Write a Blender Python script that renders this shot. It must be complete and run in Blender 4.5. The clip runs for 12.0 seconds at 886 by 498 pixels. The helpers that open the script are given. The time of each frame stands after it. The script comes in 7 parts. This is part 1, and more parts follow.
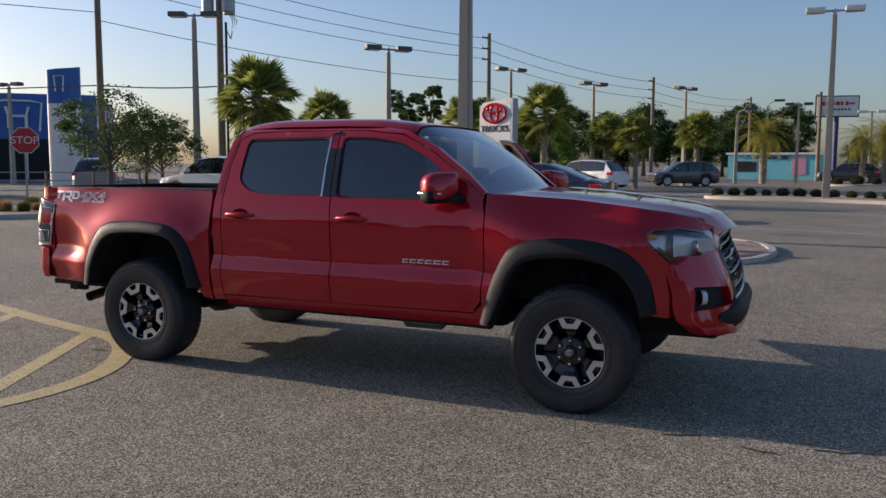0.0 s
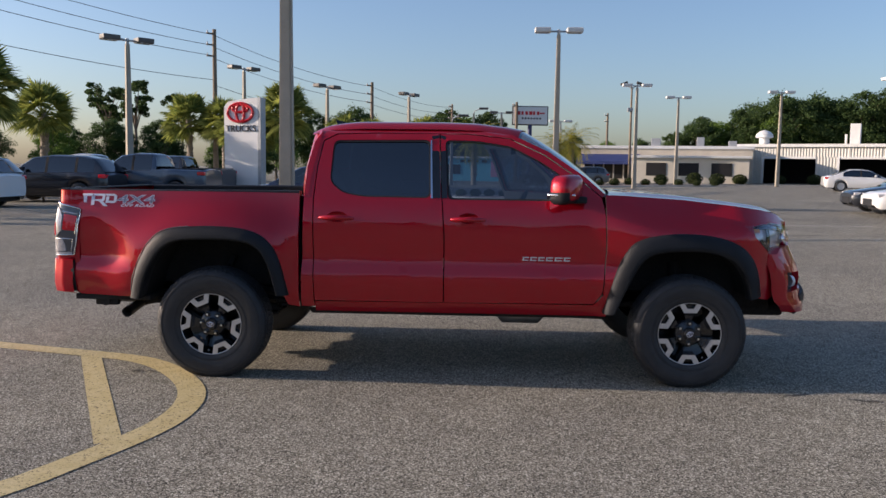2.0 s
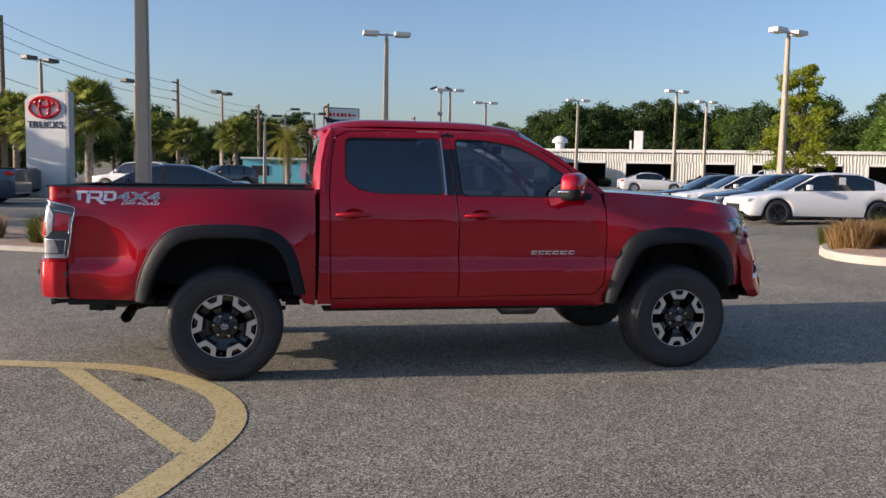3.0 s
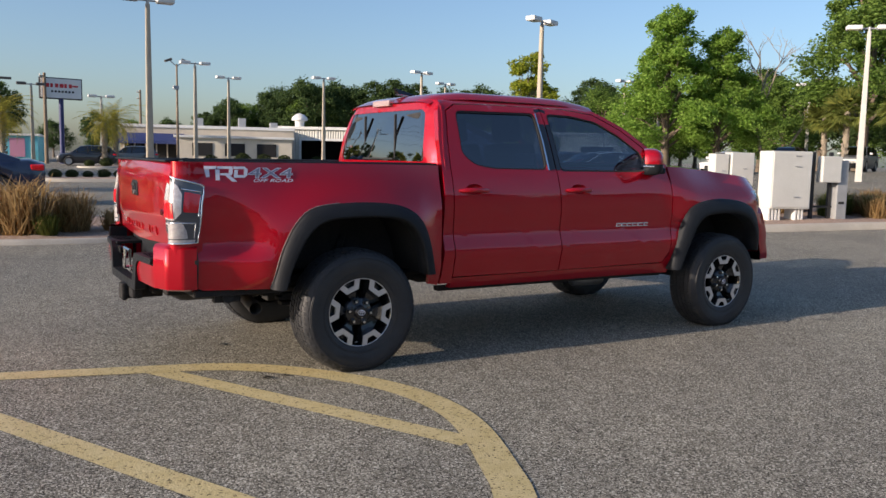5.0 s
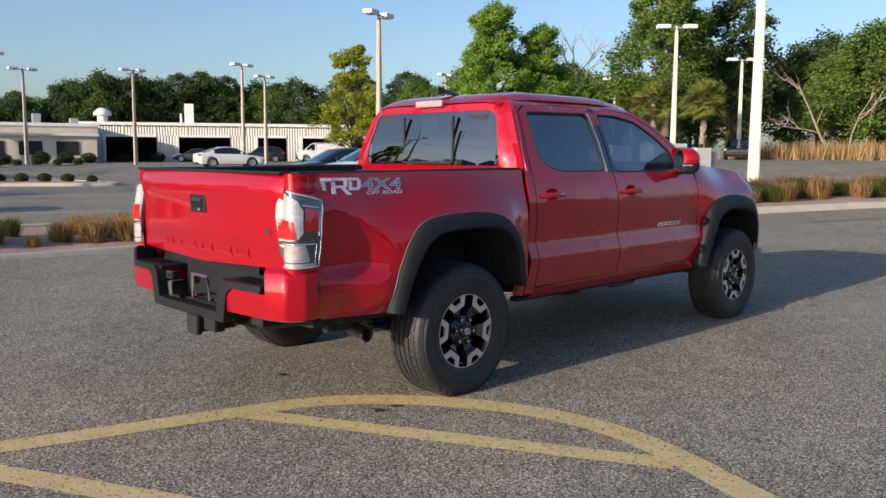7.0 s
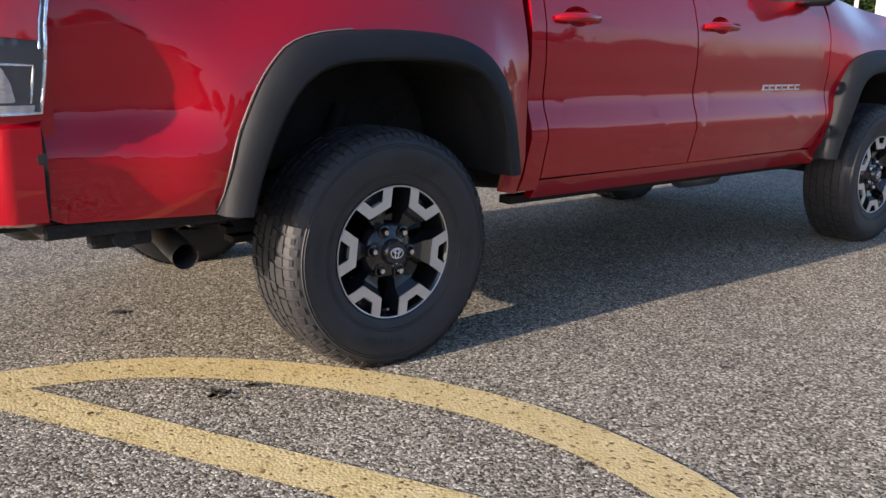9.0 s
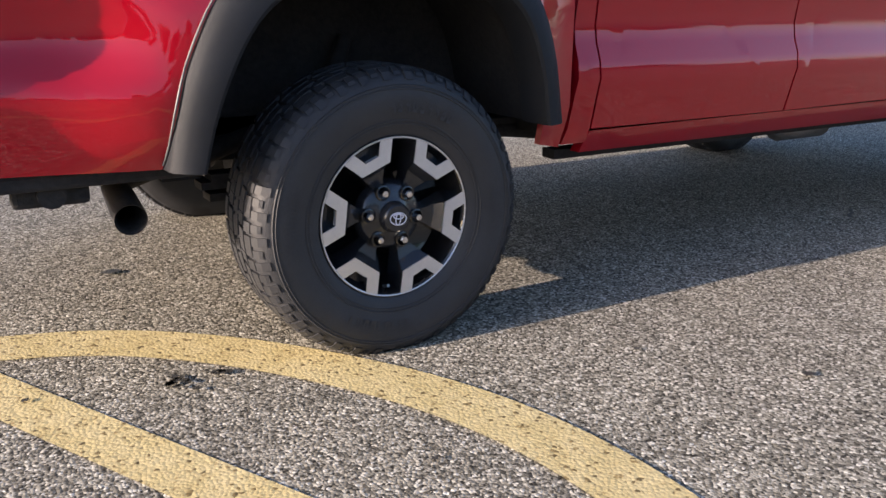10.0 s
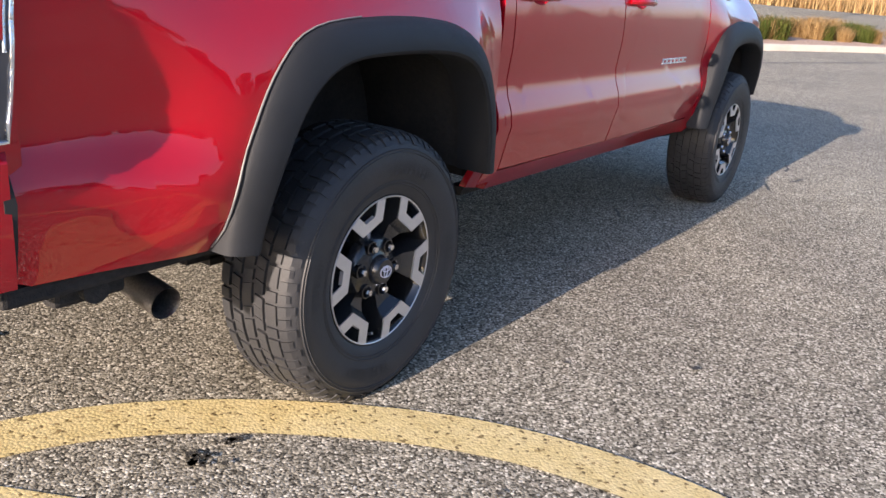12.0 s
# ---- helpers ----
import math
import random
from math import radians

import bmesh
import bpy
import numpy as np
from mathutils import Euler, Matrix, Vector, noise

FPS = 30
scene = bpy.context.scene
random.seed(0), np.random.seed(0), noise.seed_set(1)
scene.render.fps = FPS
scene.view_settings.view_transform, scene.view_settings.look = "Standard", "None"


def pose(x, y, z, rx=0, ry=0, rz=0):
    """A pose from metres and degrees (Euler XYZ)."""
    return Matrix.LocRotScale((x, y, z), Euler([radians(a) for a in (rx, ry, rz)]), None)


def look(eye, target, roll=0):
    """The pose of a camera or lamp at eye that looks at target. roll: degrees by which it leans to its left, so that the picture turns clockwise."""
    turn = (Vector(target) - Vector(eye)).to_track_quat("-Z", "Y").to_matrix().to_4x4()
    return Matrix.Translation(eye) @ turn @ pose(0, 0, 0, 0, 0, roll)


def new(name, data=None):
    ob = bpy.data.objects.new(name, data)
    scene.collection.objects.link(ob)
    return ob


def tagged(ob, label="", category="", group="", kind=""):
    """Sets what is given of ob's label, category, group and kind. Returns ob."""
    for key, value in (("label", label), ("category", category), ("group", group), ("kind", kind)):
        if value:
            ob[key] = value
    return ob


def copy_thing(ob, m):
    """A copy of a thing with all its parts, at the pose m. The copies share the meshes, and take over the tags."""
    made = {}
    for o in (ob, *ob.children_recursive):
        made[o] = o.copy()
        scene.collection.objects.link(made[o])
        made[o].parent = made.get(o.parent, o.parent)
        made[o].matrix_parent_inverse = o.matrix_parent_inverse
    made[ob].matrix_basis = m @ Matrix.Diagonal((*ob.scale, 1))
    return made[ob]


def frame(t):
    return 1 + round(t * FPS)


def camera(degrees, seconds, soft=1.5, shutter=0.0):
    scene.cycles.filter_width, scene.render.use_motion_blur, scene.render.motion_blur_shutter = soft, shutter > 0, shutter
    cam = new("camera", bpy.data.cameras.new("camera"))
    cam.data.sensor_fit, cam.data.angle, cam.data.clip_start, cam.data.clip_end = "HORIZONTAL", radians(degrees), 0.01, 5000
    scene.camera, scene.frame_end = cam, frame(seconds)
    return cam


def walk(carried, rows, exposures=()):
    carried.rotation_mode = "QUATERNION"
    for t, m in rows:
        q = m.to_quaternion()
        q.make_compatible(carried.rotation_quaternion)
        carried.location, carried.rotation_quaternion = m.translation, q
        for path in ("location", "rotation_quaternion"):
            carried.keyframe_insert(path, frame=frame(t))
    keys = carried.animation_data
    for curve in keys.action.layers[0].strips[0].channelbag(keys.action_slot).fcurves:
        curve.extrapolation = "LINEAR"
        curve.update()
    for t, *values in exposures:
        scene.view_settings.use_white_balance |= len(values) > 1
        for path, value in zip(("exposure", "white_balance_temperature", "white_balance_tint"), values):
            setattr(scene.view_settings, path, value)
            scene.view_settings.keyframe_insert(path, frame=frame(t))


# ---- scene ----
cam = camera(56.5, 12.0)
PATH = [
    (0, (4.425, -4.671, 1.459), (3.64, -2.843, 1.255), 0.3),
    (0.5, (3.8, -4.913, 1.465), (3.154, -3.031, 1.263), 0.3),
    (1, (3.167, -5.185, 1.471), (2.708, -3.248, 1.28), 0.1),
    (1.5, (2.486, -5.358, 1.455), (2.266, -3.38, 1.264), 0.6),
    (2, (1.78, -5.505, 1.444), (1.707, -3.516, 1.25), 0.8),
    (2.5, (1.015, -5.553, 1.411), (1.191, -3.57, 1.226), 1.5),
    (3, (0.298, -5.537, 1.389), (0.707, -3.587, 1.208), 1.1),
    (3.2, (0.046, -5.486, 1.379), (0.57, -3.564, 1.206), 0.5),
    (4.8, (-1.95, -4.683, 1.323), (-0.947, -2.966, 1.108), 2.0),
    (5, (-2.144, -4.512, 1.311), (-1.115, -2.811, 1.092), 1.2),
    (5.5, (-2.614, -4.09, 1.32), (-1.497, -2.446, 1.095), -0.4),
    (6, (-3.017, -3.711, 1.33), (-1.707, -2.213, 1.123), 0.2),
    (6.5, (-3.292, -3.425, 1.35), (-1.953, -1.954, 1.145), 0.2),
    (6.7, (-3.344, -3.332, 1.366), (-1.968, -1.894, 1.162), 0.4),
    (8.3, (-2.186, -2.511, 1.157), (-0.797, -1.121, 0.783), 1.4),
    (8.5, (-1.935, -2.374, 1.087), (-0.64, -0.902, 0.692), 0.7),
    (9, (-1.442, -2.061, 0.956), (-0.226, -0.538, 0.506), 0.8),
    (9.5, (-1.122, -1.893, 0.902), (-0.012, -0.316, 0.373), 0.2),
    (10, (-0.958, -1.828, 0.907), (0.034, -0.192, 0.324), 0.4),
    (10.5, (-0.916, -1.821, 0.931), (0.016, -0.161, 0.317), 0.4),
    (11, (-1.008, -1.825, 1.008), (-0.088, -0.191, 0.313), -0.3),
    (11.5, (-1.269, -1.644, 1.106), (0.089, -0.342, 0.427), 4.7),
    (12, (-1.683, -1.297, 1.142), (-0.091, -0.264, 0.513), 5.0),
]
walk(cam, [(t, look(eye, target, roll)) for t, eye, target, roll in PATH], exposures=((0, 0.17, 6500, 20), (1.5, 0.44, 6500, 20), (3, 0.50, 6500, 19), (5, 0.52, 6500, 16), (6.7, 0.54, 6500, 15), (8.3, 0.74, 6500, 18), (9.5, 1.26, 6500, 20), (11, 1.36, 6500, 21), (12, 1.5, 6500, 20)))

# ---------------------------------------------------------------- light
SUN_EL, SUN_TURN = 14.6, 0.9
world = bpy.data.worlds.new("sky")
scene.world = world
world.use_nodes = True
wn, wl = world.node_tree.nodes, world.node_tree.links
sky = wn.new("ShaderNodeTexSky")
sky.sky_type, sky.sun_disc = "NISHITA", False
sky.sun_elevation, sky.sun_rotation = radians(SUN_EL), radians(270 + SUN_TURN)
sky.air_density, sky.dust_density, sky.ozone_density = 1.0, 1.6, 3.3
wl.new(sky.outputs[0], wn["Background"].inputs[0])
wn["Background"].inputs[1].default_value = 0.135
sun_data = bpy.data.lights.new("sun", "SUN")
sun_data.energy, sun_data.angle, sun_data.color = 4.6, radians(0.6), (1.0, 0.86, 0.68)
sun = new("sun", sun_data)
sun_way = Vector((math.cos(radians(SUN_TURN)), -math.sin(radians(SUN_TURN)), -math.tan(radians(SUN_EL))))
sun.matrix_world = Matrix.Translation((-30, 0, 30)) @ sun_way.to_track_quat("-Z", "Y").to_matrix().to_4x4()


# ---------------------------------------------------------------- materials
def material(name, color=(0.5, 0.5, 0.5), rough=0.5, metal=0.0, coat=0.0, coat_rough=0.03, spec=0.5):
    m = bpy.data.materials.new(name)
    m.use_nodes = True
    p = m.node_tree.nodes["Principled BSDF"]
    p.inputs["Base Color"].default_value = (*color, 1)
    p.inputs["Roughness"].default_value = rough
    p.inputs["Metallic"].default_value = metal
    p.inputs["Coat Weight"].default_value = coat
    p.inputs["Coat Roughness"].default_value = coat_rough
    p.inputs["Specular IOR Level"].default_value = spec
    return m


def node(m, kind, **values):
    n = m.node_tree.nodes.new("ShaderNode" + kind)
    for k, v in values.items():
        if k in n.inputs:
            n.inputs[k].default_value = v
    return n


def tie(m, a, b):
    m.node_tree.links.new(a, b)


def shader(m):
    return m.node_tree.nodes["Principled BSDF"]


def place(m):
    """Object coordinates for relief and stains."""
    return node(m, "TexCoord").outputs["Object"]


def ramp(m, fac, stops):
    r = node(m, "ValToRGB")
    while len(r.color_ramp.elements) < len(stops):
        r.color_ramp.elements.new(0.5)
    for e, (pos, col) in zip(r.color_ramp.elements, stops):
        e.position, e.color = pos, (*col, 1)
    tie(m, fac, r.inputs[0])
    return r.outputs[0]


def noise_tex(m, scale, detail=4, rough=0.6, coord=None):
    n = node(m, "TexNoise", Scale=scale, Detail=detail, Roughness=rough)
    tie(m, coord if coord is not None else place(m), n.inputs["Vector"])
    return n.outputs["Fac"]


def mottled(name, a, b, scale=4, rough=0.6, bump=0.2, fine=60, metal=0.0, coat=0.0, spec=0.5):
    """A surface whose colour wanders between a and b, with fine relief."""
    m = material(name, a, rough, metal, coat, spec=spec)
    big = noise_tex(m, scale)
    small = noise_tex(m, fine, 3)
    mix = node(m, "Math"); mix.operation = "ADD"
    tie(m, big, mix.inputs[0]); tie(m, small, mix.inputs[1])
    half = node(m, "Math"); half.operation = "MULTIPLY"; half.inputs[1].default_value = 0.5
    tie(m, mix.outputs[0], half.inputs[0])
    tie(m, ramp(m, half.outputs[0], [(0.35, a), (0.65, b)]), shader(m).inputs["Base Color"])
    if bump:
        bp = node(m, "Bump", Strength=bump, Distance=0.01)
        tie(m, small, bp.inputs["Height"]); tie(m, bp.outputs[0], shader(m).inputs["Normal"])
    return m


def asphalt():
    m = material("asphalt", (0.2, 0.19, 0.18), 0.9, spec=0.2)
    c = place(m)
    cells = node(m, "TexVoronoi", Scale=150.0); tie(m, c, cells.inputs["Vector"])
    sep = node(m, "SeparateColor"); tie(m, cells.outputs["Color"], sep.inputs[0])
    stone = ramp(m, sep.outputs[0], [(0.0, (0.031, 0.028, 0.022)), (0.24, (0.116, 0.107, 0.084)), (0.6, (0.256, 0.238, 0.190)), (0.85, (0.41, 0.385, 0.315)), (1.0, (0.69, 0.66, 0.57))])
    wide = noise_tex(m, 0.35, 5, 0.65, c)
    mid = noise_tex(m, 5.0, 4, 0.6, c)
    t1 = ramp(m, wide, [(0.3, (0.78, 0.77, 0.78)), (0.7, (1.12, 1.1, 1.06))])
    t2 = ramp(m, mid, [(0.3, (0.86, 0.86, 0.86)), (0.7, (1.1, 1.1, 1.1))])
    tint = node(m, "Mix"); tint.data_type, tint.blend_type = "RGBA", "MULTIPLY"; tint.inputs[0].default_value = 1
    tie(m, t1, tint.inputs[6]); tie(m, t2, tint.inputs[7])
    mul = node(m, "Mix"); mul.data_type, mul.blend_type = "RGBA", "MULTIPLY"; mul.inputs[0].default_value = 1
    tie(m, stone, mul.inputs[6]); tie(m, tint.outputs[2], mul.inputs[7])
    tie(m, mul.outputs[2], shader(m).inputs["Base Color"])
    bp = node(m, "Bump", Strength=0.55, Distance=0.003)
    tie(m, cells.outputs["Distance"], bp.inputs["Height"]); bp.invert = True
    tie(m, bp.outputs[0], shader(m).inputs["Normal"])
    return m


def road_paint():
    m = material("yellow_road_paint", (0.6, 0.42, 0.12), 0.7)
    c = place(m)
    cells = node(m, "TexVoronoi", Scale=110.0); tie(m, c, cells.inputs["Vector"])
    worn = noise_tex(m, 9.0, 6, 0.7, c)
    crack = noise_tex(m, 45.0, 5, 0.7, c)
    col = ramp(m, worn, [(0.25, (0.46, 0.35, 0.15)), (0.42, (0.57, 0.455, 0.21)), (0.7, (0.65, 0.535, 0.28))])
    dark = ramp(m, crack, [(0.36, (0.42, 0.36, 0.27)), (0.42, (1, 1, 1))])
    mul = node(m, "Mix"); mul.data_type, mul.blend_type = "RGBA", "MULTIPLY"; mul.inputs[0].default_value = 0.85
    tie(m, col, mul.inputs[6]); tie(m, dark, mul.inputs[7])
    grit = node(m, "SeparateColor"); tie(m, cells.outputs["Color"], grit.inputs[0])
    worn_off = ramp(m, grit.outputs[1], [(0.0, (0.22, 0.20, 0.17)), (0.045, (0.38, 0.34, 0.28)), (0.06, (0.90, 0.90, 0.90)), (1.0, (1.04, 1.04, 1.04))])
    chips = node(m, "Mix"); chips.data_type, chips.blend_type = "RGBA", "MULTIPLY"; chips.inputs[0].default_value = 1
    tie(m, mul.outputs[2], chips.inputs[6]); tie(m, worn_off, chips.inputs[7])
    tie(m, chips.outputs[2], shader(m).inputs["Base Color"])
    bp = node(m, "Bump", Strength=0.4, Distance=0.003); bp.invert = True
    tie(m, cells.outputs["Distance"], bp.inputs["Height"])
    tie(m, bp.outputs[0], shader(m).inputs["Normal"])
    return m


def car_paint(name, color, metal=0.35, rough=0.35):
    m = material(name, color, rough, metal, 1.0, 0.025)
    dust = noise_tex(m, 3.0, 5)
    tie(m, ramp(m, dust, [(0.3, (0.012, 0.012, 0.012)), (0.75, (0.04, 0.04, 0.04))]), shader(m).inputs["Coat Roughness"])
    flake = noise_tex(m, 900.0, 2)
    bp = node(m, "Bump", Strength=0.06, Distance=0.001)
    tie(m, flake, bp.inputs["Height"]); tie(m, bp.outputs[0], shader(m).inputs["Normal"])
    return m


def glass(name, tint, rough=0.0, gloss=0.13):
    """A tinted pane: clear gloss over a see-through tint."""
    m = material(name, (0, 0, 0), rough)
    nt = m.node_tree
    out = nt.nodes["Material Output"]
    tr = node(m, "BsdfTransparent"); tr.inputs[0].default_value = (*tint, 1)
    gl = node(m, "BsdfGlossy", Roughness=0.01)
    lw = node(m, "LayerWeight")
    p5 = node(m, "Math"); p5.operation = "POWER"; p5.inputs[1].default_value = 3.0
    sc = node(m, "Math"); sc.operation = "MULTIPLY_ADD"; sc.inputs[1].default_value = 0.88; sc.inputs[2].default_value = gloss
    mx = node(m, "MixShader")
    tie(m, lw.outputs["Facing"], p5.inputs[0]); tie(m, p5.outputs[0], sc.inputs[0])
    tie(m, sc.outputs[0], mx.inputs[0]); tie(m, tr.outputs[0], mx.inputs[1]); tie(m, gl.outputs[0], mx.inputs[2])
    tie(m, mx.outputs[0], out.inputs[0])
    return m


def corrugated(name, color):
    m = mottled(name, color, tuple(c * 0.86 for c in color), 0.5, 0.55, 0.0)
    return m


def leafy(name, a, b, trans=0.35):
    m = material(name, a, 0.75, spec=0.2)
    info = node(m, "NewGeometry")
    tie(m, ramp(m, info.outputs["Random Per Island"], [(0.0, a), (1.0, b)]), shader(m).inputs["Base Color"])
    nt = m.node_tree
    tl = node(m, "BsdfTranslucent")
    tie(m, ramp(m, info.outputs["Random Per Island"], [(0.0, tuple(min(1, c * 1.4) for c in a)), (1.0, tuple(min(1, c * 1.6) for c in b))]), tl.inputs[0])
    mx = node(m, "MixShader"); mx.inputs[0].default_value = trans
    tie(m, shader(m).outputs[0], mx.inputs[1]); tie(m, tl.outputs[0], mx.inputs[2])
    tie(m, mx.outputs[0], nt.nodes["Material Output"].inputs[0])
    return m


ASPHALT, YELLOW = asphalt(), road_paint()
RED = car_paint("metallic_red_paint", (0.40, 0.0035, 0.014), 0.28, 0.30)
shader(RED).inputs["Specular Tint"].default_value = (0.80, 0.06, 0.09, 1)
shader(RED).inputs["Coat IOR"].default_value = 1.56
PLASTIC = mottled("black_textured_plastic", (0.010, 0.0115, 0.014), (0.016, 0.018, 0.022), 6, 0.52, 0.2, 900, spec=0.22)
GLOSSBLACK = material("gloss_black", (0.008, 0.008, 0.009), 0.12, 0, 0.6)
MATTBLACK = material("matt_black", (0.012, 0.012, 0.013), 0.75)
UNDER = mottled("undercarriage_black", (0.013, 0.013, 0.015), (0.030, 0.029, 0.028), 8, 0.8, 0.3, spec=0.25)
RUBBER = mottled("tyre_rubber", (0.018, 0.019, 0.022), (0.031, 0.032, 0.035), 12, 0.58, 0.15, 300)
MACHINED = mottled("machined_aluminium", (0.62, 0.63, 0.65), (0.72, 0.72, 0.74), 30, 0.32, 0.05, 400, 0.75)
# sun glint on the flare seal, put in as a pale colour
EDGEGLINT = material("seal_sun_glint", (0.14, 0.135, 0.135), 0.45)
BURNT = mottled("burnt_steel", (0.05, 0.047, 0.045), (0.12, 0.11, 0.10), 14, 0.42, 0.1, 200, 0.7)
SPOKE = mottled("dark_painted_alloy", (0.022, 0.024, 0.028), (0.034, 0.036, 0.041), 20, 0.26, 0.05, 300, 0.45, 0.5)
CHROME = material("chrome", (0.75, 0.75, 0.77), 0.08, 1.0)
STEEL = mottled("dull_steel", (0.25, 0.24, 0.23), (0.42, 0.41, 0.40), 14, 0.42, 0.1, 200, 0.9)
DARKGLASS = glass("tinted_glass", (0.030, 0.050, 0.105), 0.0, 0.16)
MIDGLASS = glass("light_tinted_glass", (0.15, 0.21, 0.31), 0.0, 0.145)
SMOKE = material("smoky_lamp_body", (0.075, 0.075, 0.085), 0.2, 0.1, 1.0)
CLEARGLASS = glass("clear_glass", (0.62, 0.70, 0.70), 0.0, 0.34)
REARGLASS = glass("dark_rear_glass", (0.05, 0.07, 0.10), 0.0, 0.26)
LENSCLEAR = glass("lens_clear", (0.93, 0.94, 0.95), 0.0, 0.04)
LAMPRED = material("red_lens", (0.72, 0.012, 0.02), 0.12, 0, 0.8)
LAMPWHITE = mottled("white_lens", (0.60, 0.58, 0.59), (0.80, 0.78, 0.78), 14, 0.18, 0.0, 60, 0.1, 0.8)
TAILWHITE = mottled("clear_tail_lens", (0.38, 0.355, 0.36), (0.60, 0.57, 0.575), 18, 0.16, 0.0, 60, 0.2, 1.0)
LAMPAMBER = material("amber_lens", (0.75, 0.25, 0.03), 0.15, 0, 0.8)
REFLECTOR = mottled("lamp_reflector", (0.80, 0.81, 0.84), (0.92, 0.92, 0.95), 25, 0.16, 0.5, 30, 0.8)
SILVER = material("silver_decal", (0.66, 0.65, 0.72), 0.35, 0.2)
GREYDECAL = material("grey_decal", (0.20, 0.20, 0.27), 0.4, 0.1)
SEAT = mottled("dark_seat_fabric", (0.02, 0.02, 0.022), (0.04, 0.04, 0.042), 20, 0.9, 0.3, 400)
WHITEPAPER = material("paper_sticker", (0.7, 0.7, 0.7), 0.7)
CONCRETE = mottled("weathered_concrete", (0.36, 0.33, 0.28), (0.50, 0.46, 0.40), 2.5, 0.85, 0.3, 90)
POLE = mottled("concrete_pole", (0.34, 0.30, 0.235), (0.46, 0.41, 0.33), 1.2, 0.85, 0.25, 80)
WHITEPOLE = mottled("white_pole", (0.52, 0.50, 0.45), (0.64, 0.62, 0.57), 1.0, 0.7, 0.15, 80)
WOODPOLE = mottled("utility_pole_wood", (0.16, 0.12, 0.085), (0.27, 0.21, 0.15), 3.0, 0.9, 0.4, 60)
GALV = mottled("galvanised_grey", (0.32, 0.33, 0.34), (0.45, 0.46, 0.47), 6, 0.5, 0.1, 100, 0.4)
LAMPHEAD = mottled("lamp_head_white", (0.6, 0.6, 0.58), (0.72, 0.72, 0.70), 3, 0.5, 0.05, 60)
LAMPDARK = mottled("lamp_head_dark", (0.07, 0.065, 0.06), (0.12, 0.11, 0.10), 3, 0.5, 0.05, 60)


# ---------------------------------------------------------------- mesh helpers
def part(name, bm, mat, parent=None, label="", smooth=0.0):
    """Links a bmesh as one mesh object under a thing or a part; smooth: the angle below which its edges are shaded round."""
    me = bpy.data.meshes.new(name)
    bmesh.ops.recalc_face_normals(bm, faces=bm.faces)
    if smooth:
        for f in bm.faces:
            f.smooth = True
        for e in bm.edges:
            if len(e.link_faces) == 2 and e.calc_face_angle(0) > radians(smooth):
                e.smooth = False
    bm.to_mesh(me)
    bm.free()
    for m in (mat if isinstance(mat, (list, tuple)) else [mat]):
        me.materials.append(m)
    ob = new(name, me)
    if parent is not None:
        ob.parent = parent
    if label:
        ob["label"] = label
    return ob


def thing(name, label, category, group="", at=None, kind=""):
    ob = new(name)
    tagged(ob, label, category, group, kind)
    if at is not None:
        ob.matrix_world = at
    return ob


def box(bm, x0, x1, y0, y1, z0, z1, bevel=0.0, m=None, seg=2):
    r = bmesh.ops.create_cube(bm, size=1)
    vs = r["verts"]
    for v in vs:
        v.co = Vector(((x0 + x1) / 2 + v.co.x * (x1 - x0), (y0 + y1) / 2 + v.co.y * (y1 - y0), (z0 + z1) / 2 + v.co.z * (z1 - z0)))
    if m is not None:
        for v in vs:
            v.co = m @ v.co
    if bevel:
        es = {e for v in vs for e in v.link_edges}
        bmesh.ops.bevel(bm, geom=list(es), offset=bevel, segments=seg, affect="EDGES", profile=0.6)


def boxed(x0, x1, y0, y1, z0, z1, bevel=0.0, m=None, seg=2):
    bm = bmesh.new()
    box(bm, x0, x1, y0, y1, z0, z1, bevel, m, seg)
    return bm


def tube(bm, path, radius, sides=10, cap=True):
    """A round tube along points; radius may be a list, one for each point."""
    pts = [Vector(p) for p in path]
    rad = radius if isinstance(radius, (list, tuple)) else [radius] * len(pts)
    rings = []
    up = Vector((0.13, 0.21, 0.97))
    for i, p in enumerate(pts):
        d = (pts[min(i + 1, len(pts) - 1)] - pts[max(i - 1, 0)]).normalized()
        a = d.cross(up)
        if a.length < 1e-3:
            a = d.cross(Vector((1, 0, 0)))
        a.normalize()
        b = d.cross(a)
        rings.append([bm.verts.new(p + (a * math.cos(2 * math.pi * k / sides) + b * math.sin(2 * math.pi * k / sides)) * rad[i]) for k in range(sides)])
    for r0, r1 in zip(rings, rings[1:]):
        for k in range(sides):
            bm.faces.new((r0[k], r0[(k + 1) % sides], r1[(k + 1) % sides], r1[k]))
    if cap:
        bm.faces.new(rings[0]); bm.faces.new(rings[-1])


def tubed(path, radius, sides=10):
    bm = bmesh.new()
    tube(bm, path, radius, sides)
    return bm


def spin(bm, profile, axis_m, steps=48, close=False):
    """Turns a profile of (radius, height) round the z axis of axis_m."""
    rings = [[bm.verts.new(axis_m @ Vector((r * math.cos(2 * math.pi * k / steps), r * math.sin(2 * math.pi * k / steps), h))) for k in range(steps)] for r, h in profile]
    pairs = list(zip(rings, rings[1:])) + ([(rings[-1], rings[0])] if close else [])
    for r0, r1 in pairs:
        for k in range(steps):
            bm.faces.new((r0[k], r0[(k + 1) % steps], r1[(k + 1) % steps], r1[k]))
    return rings


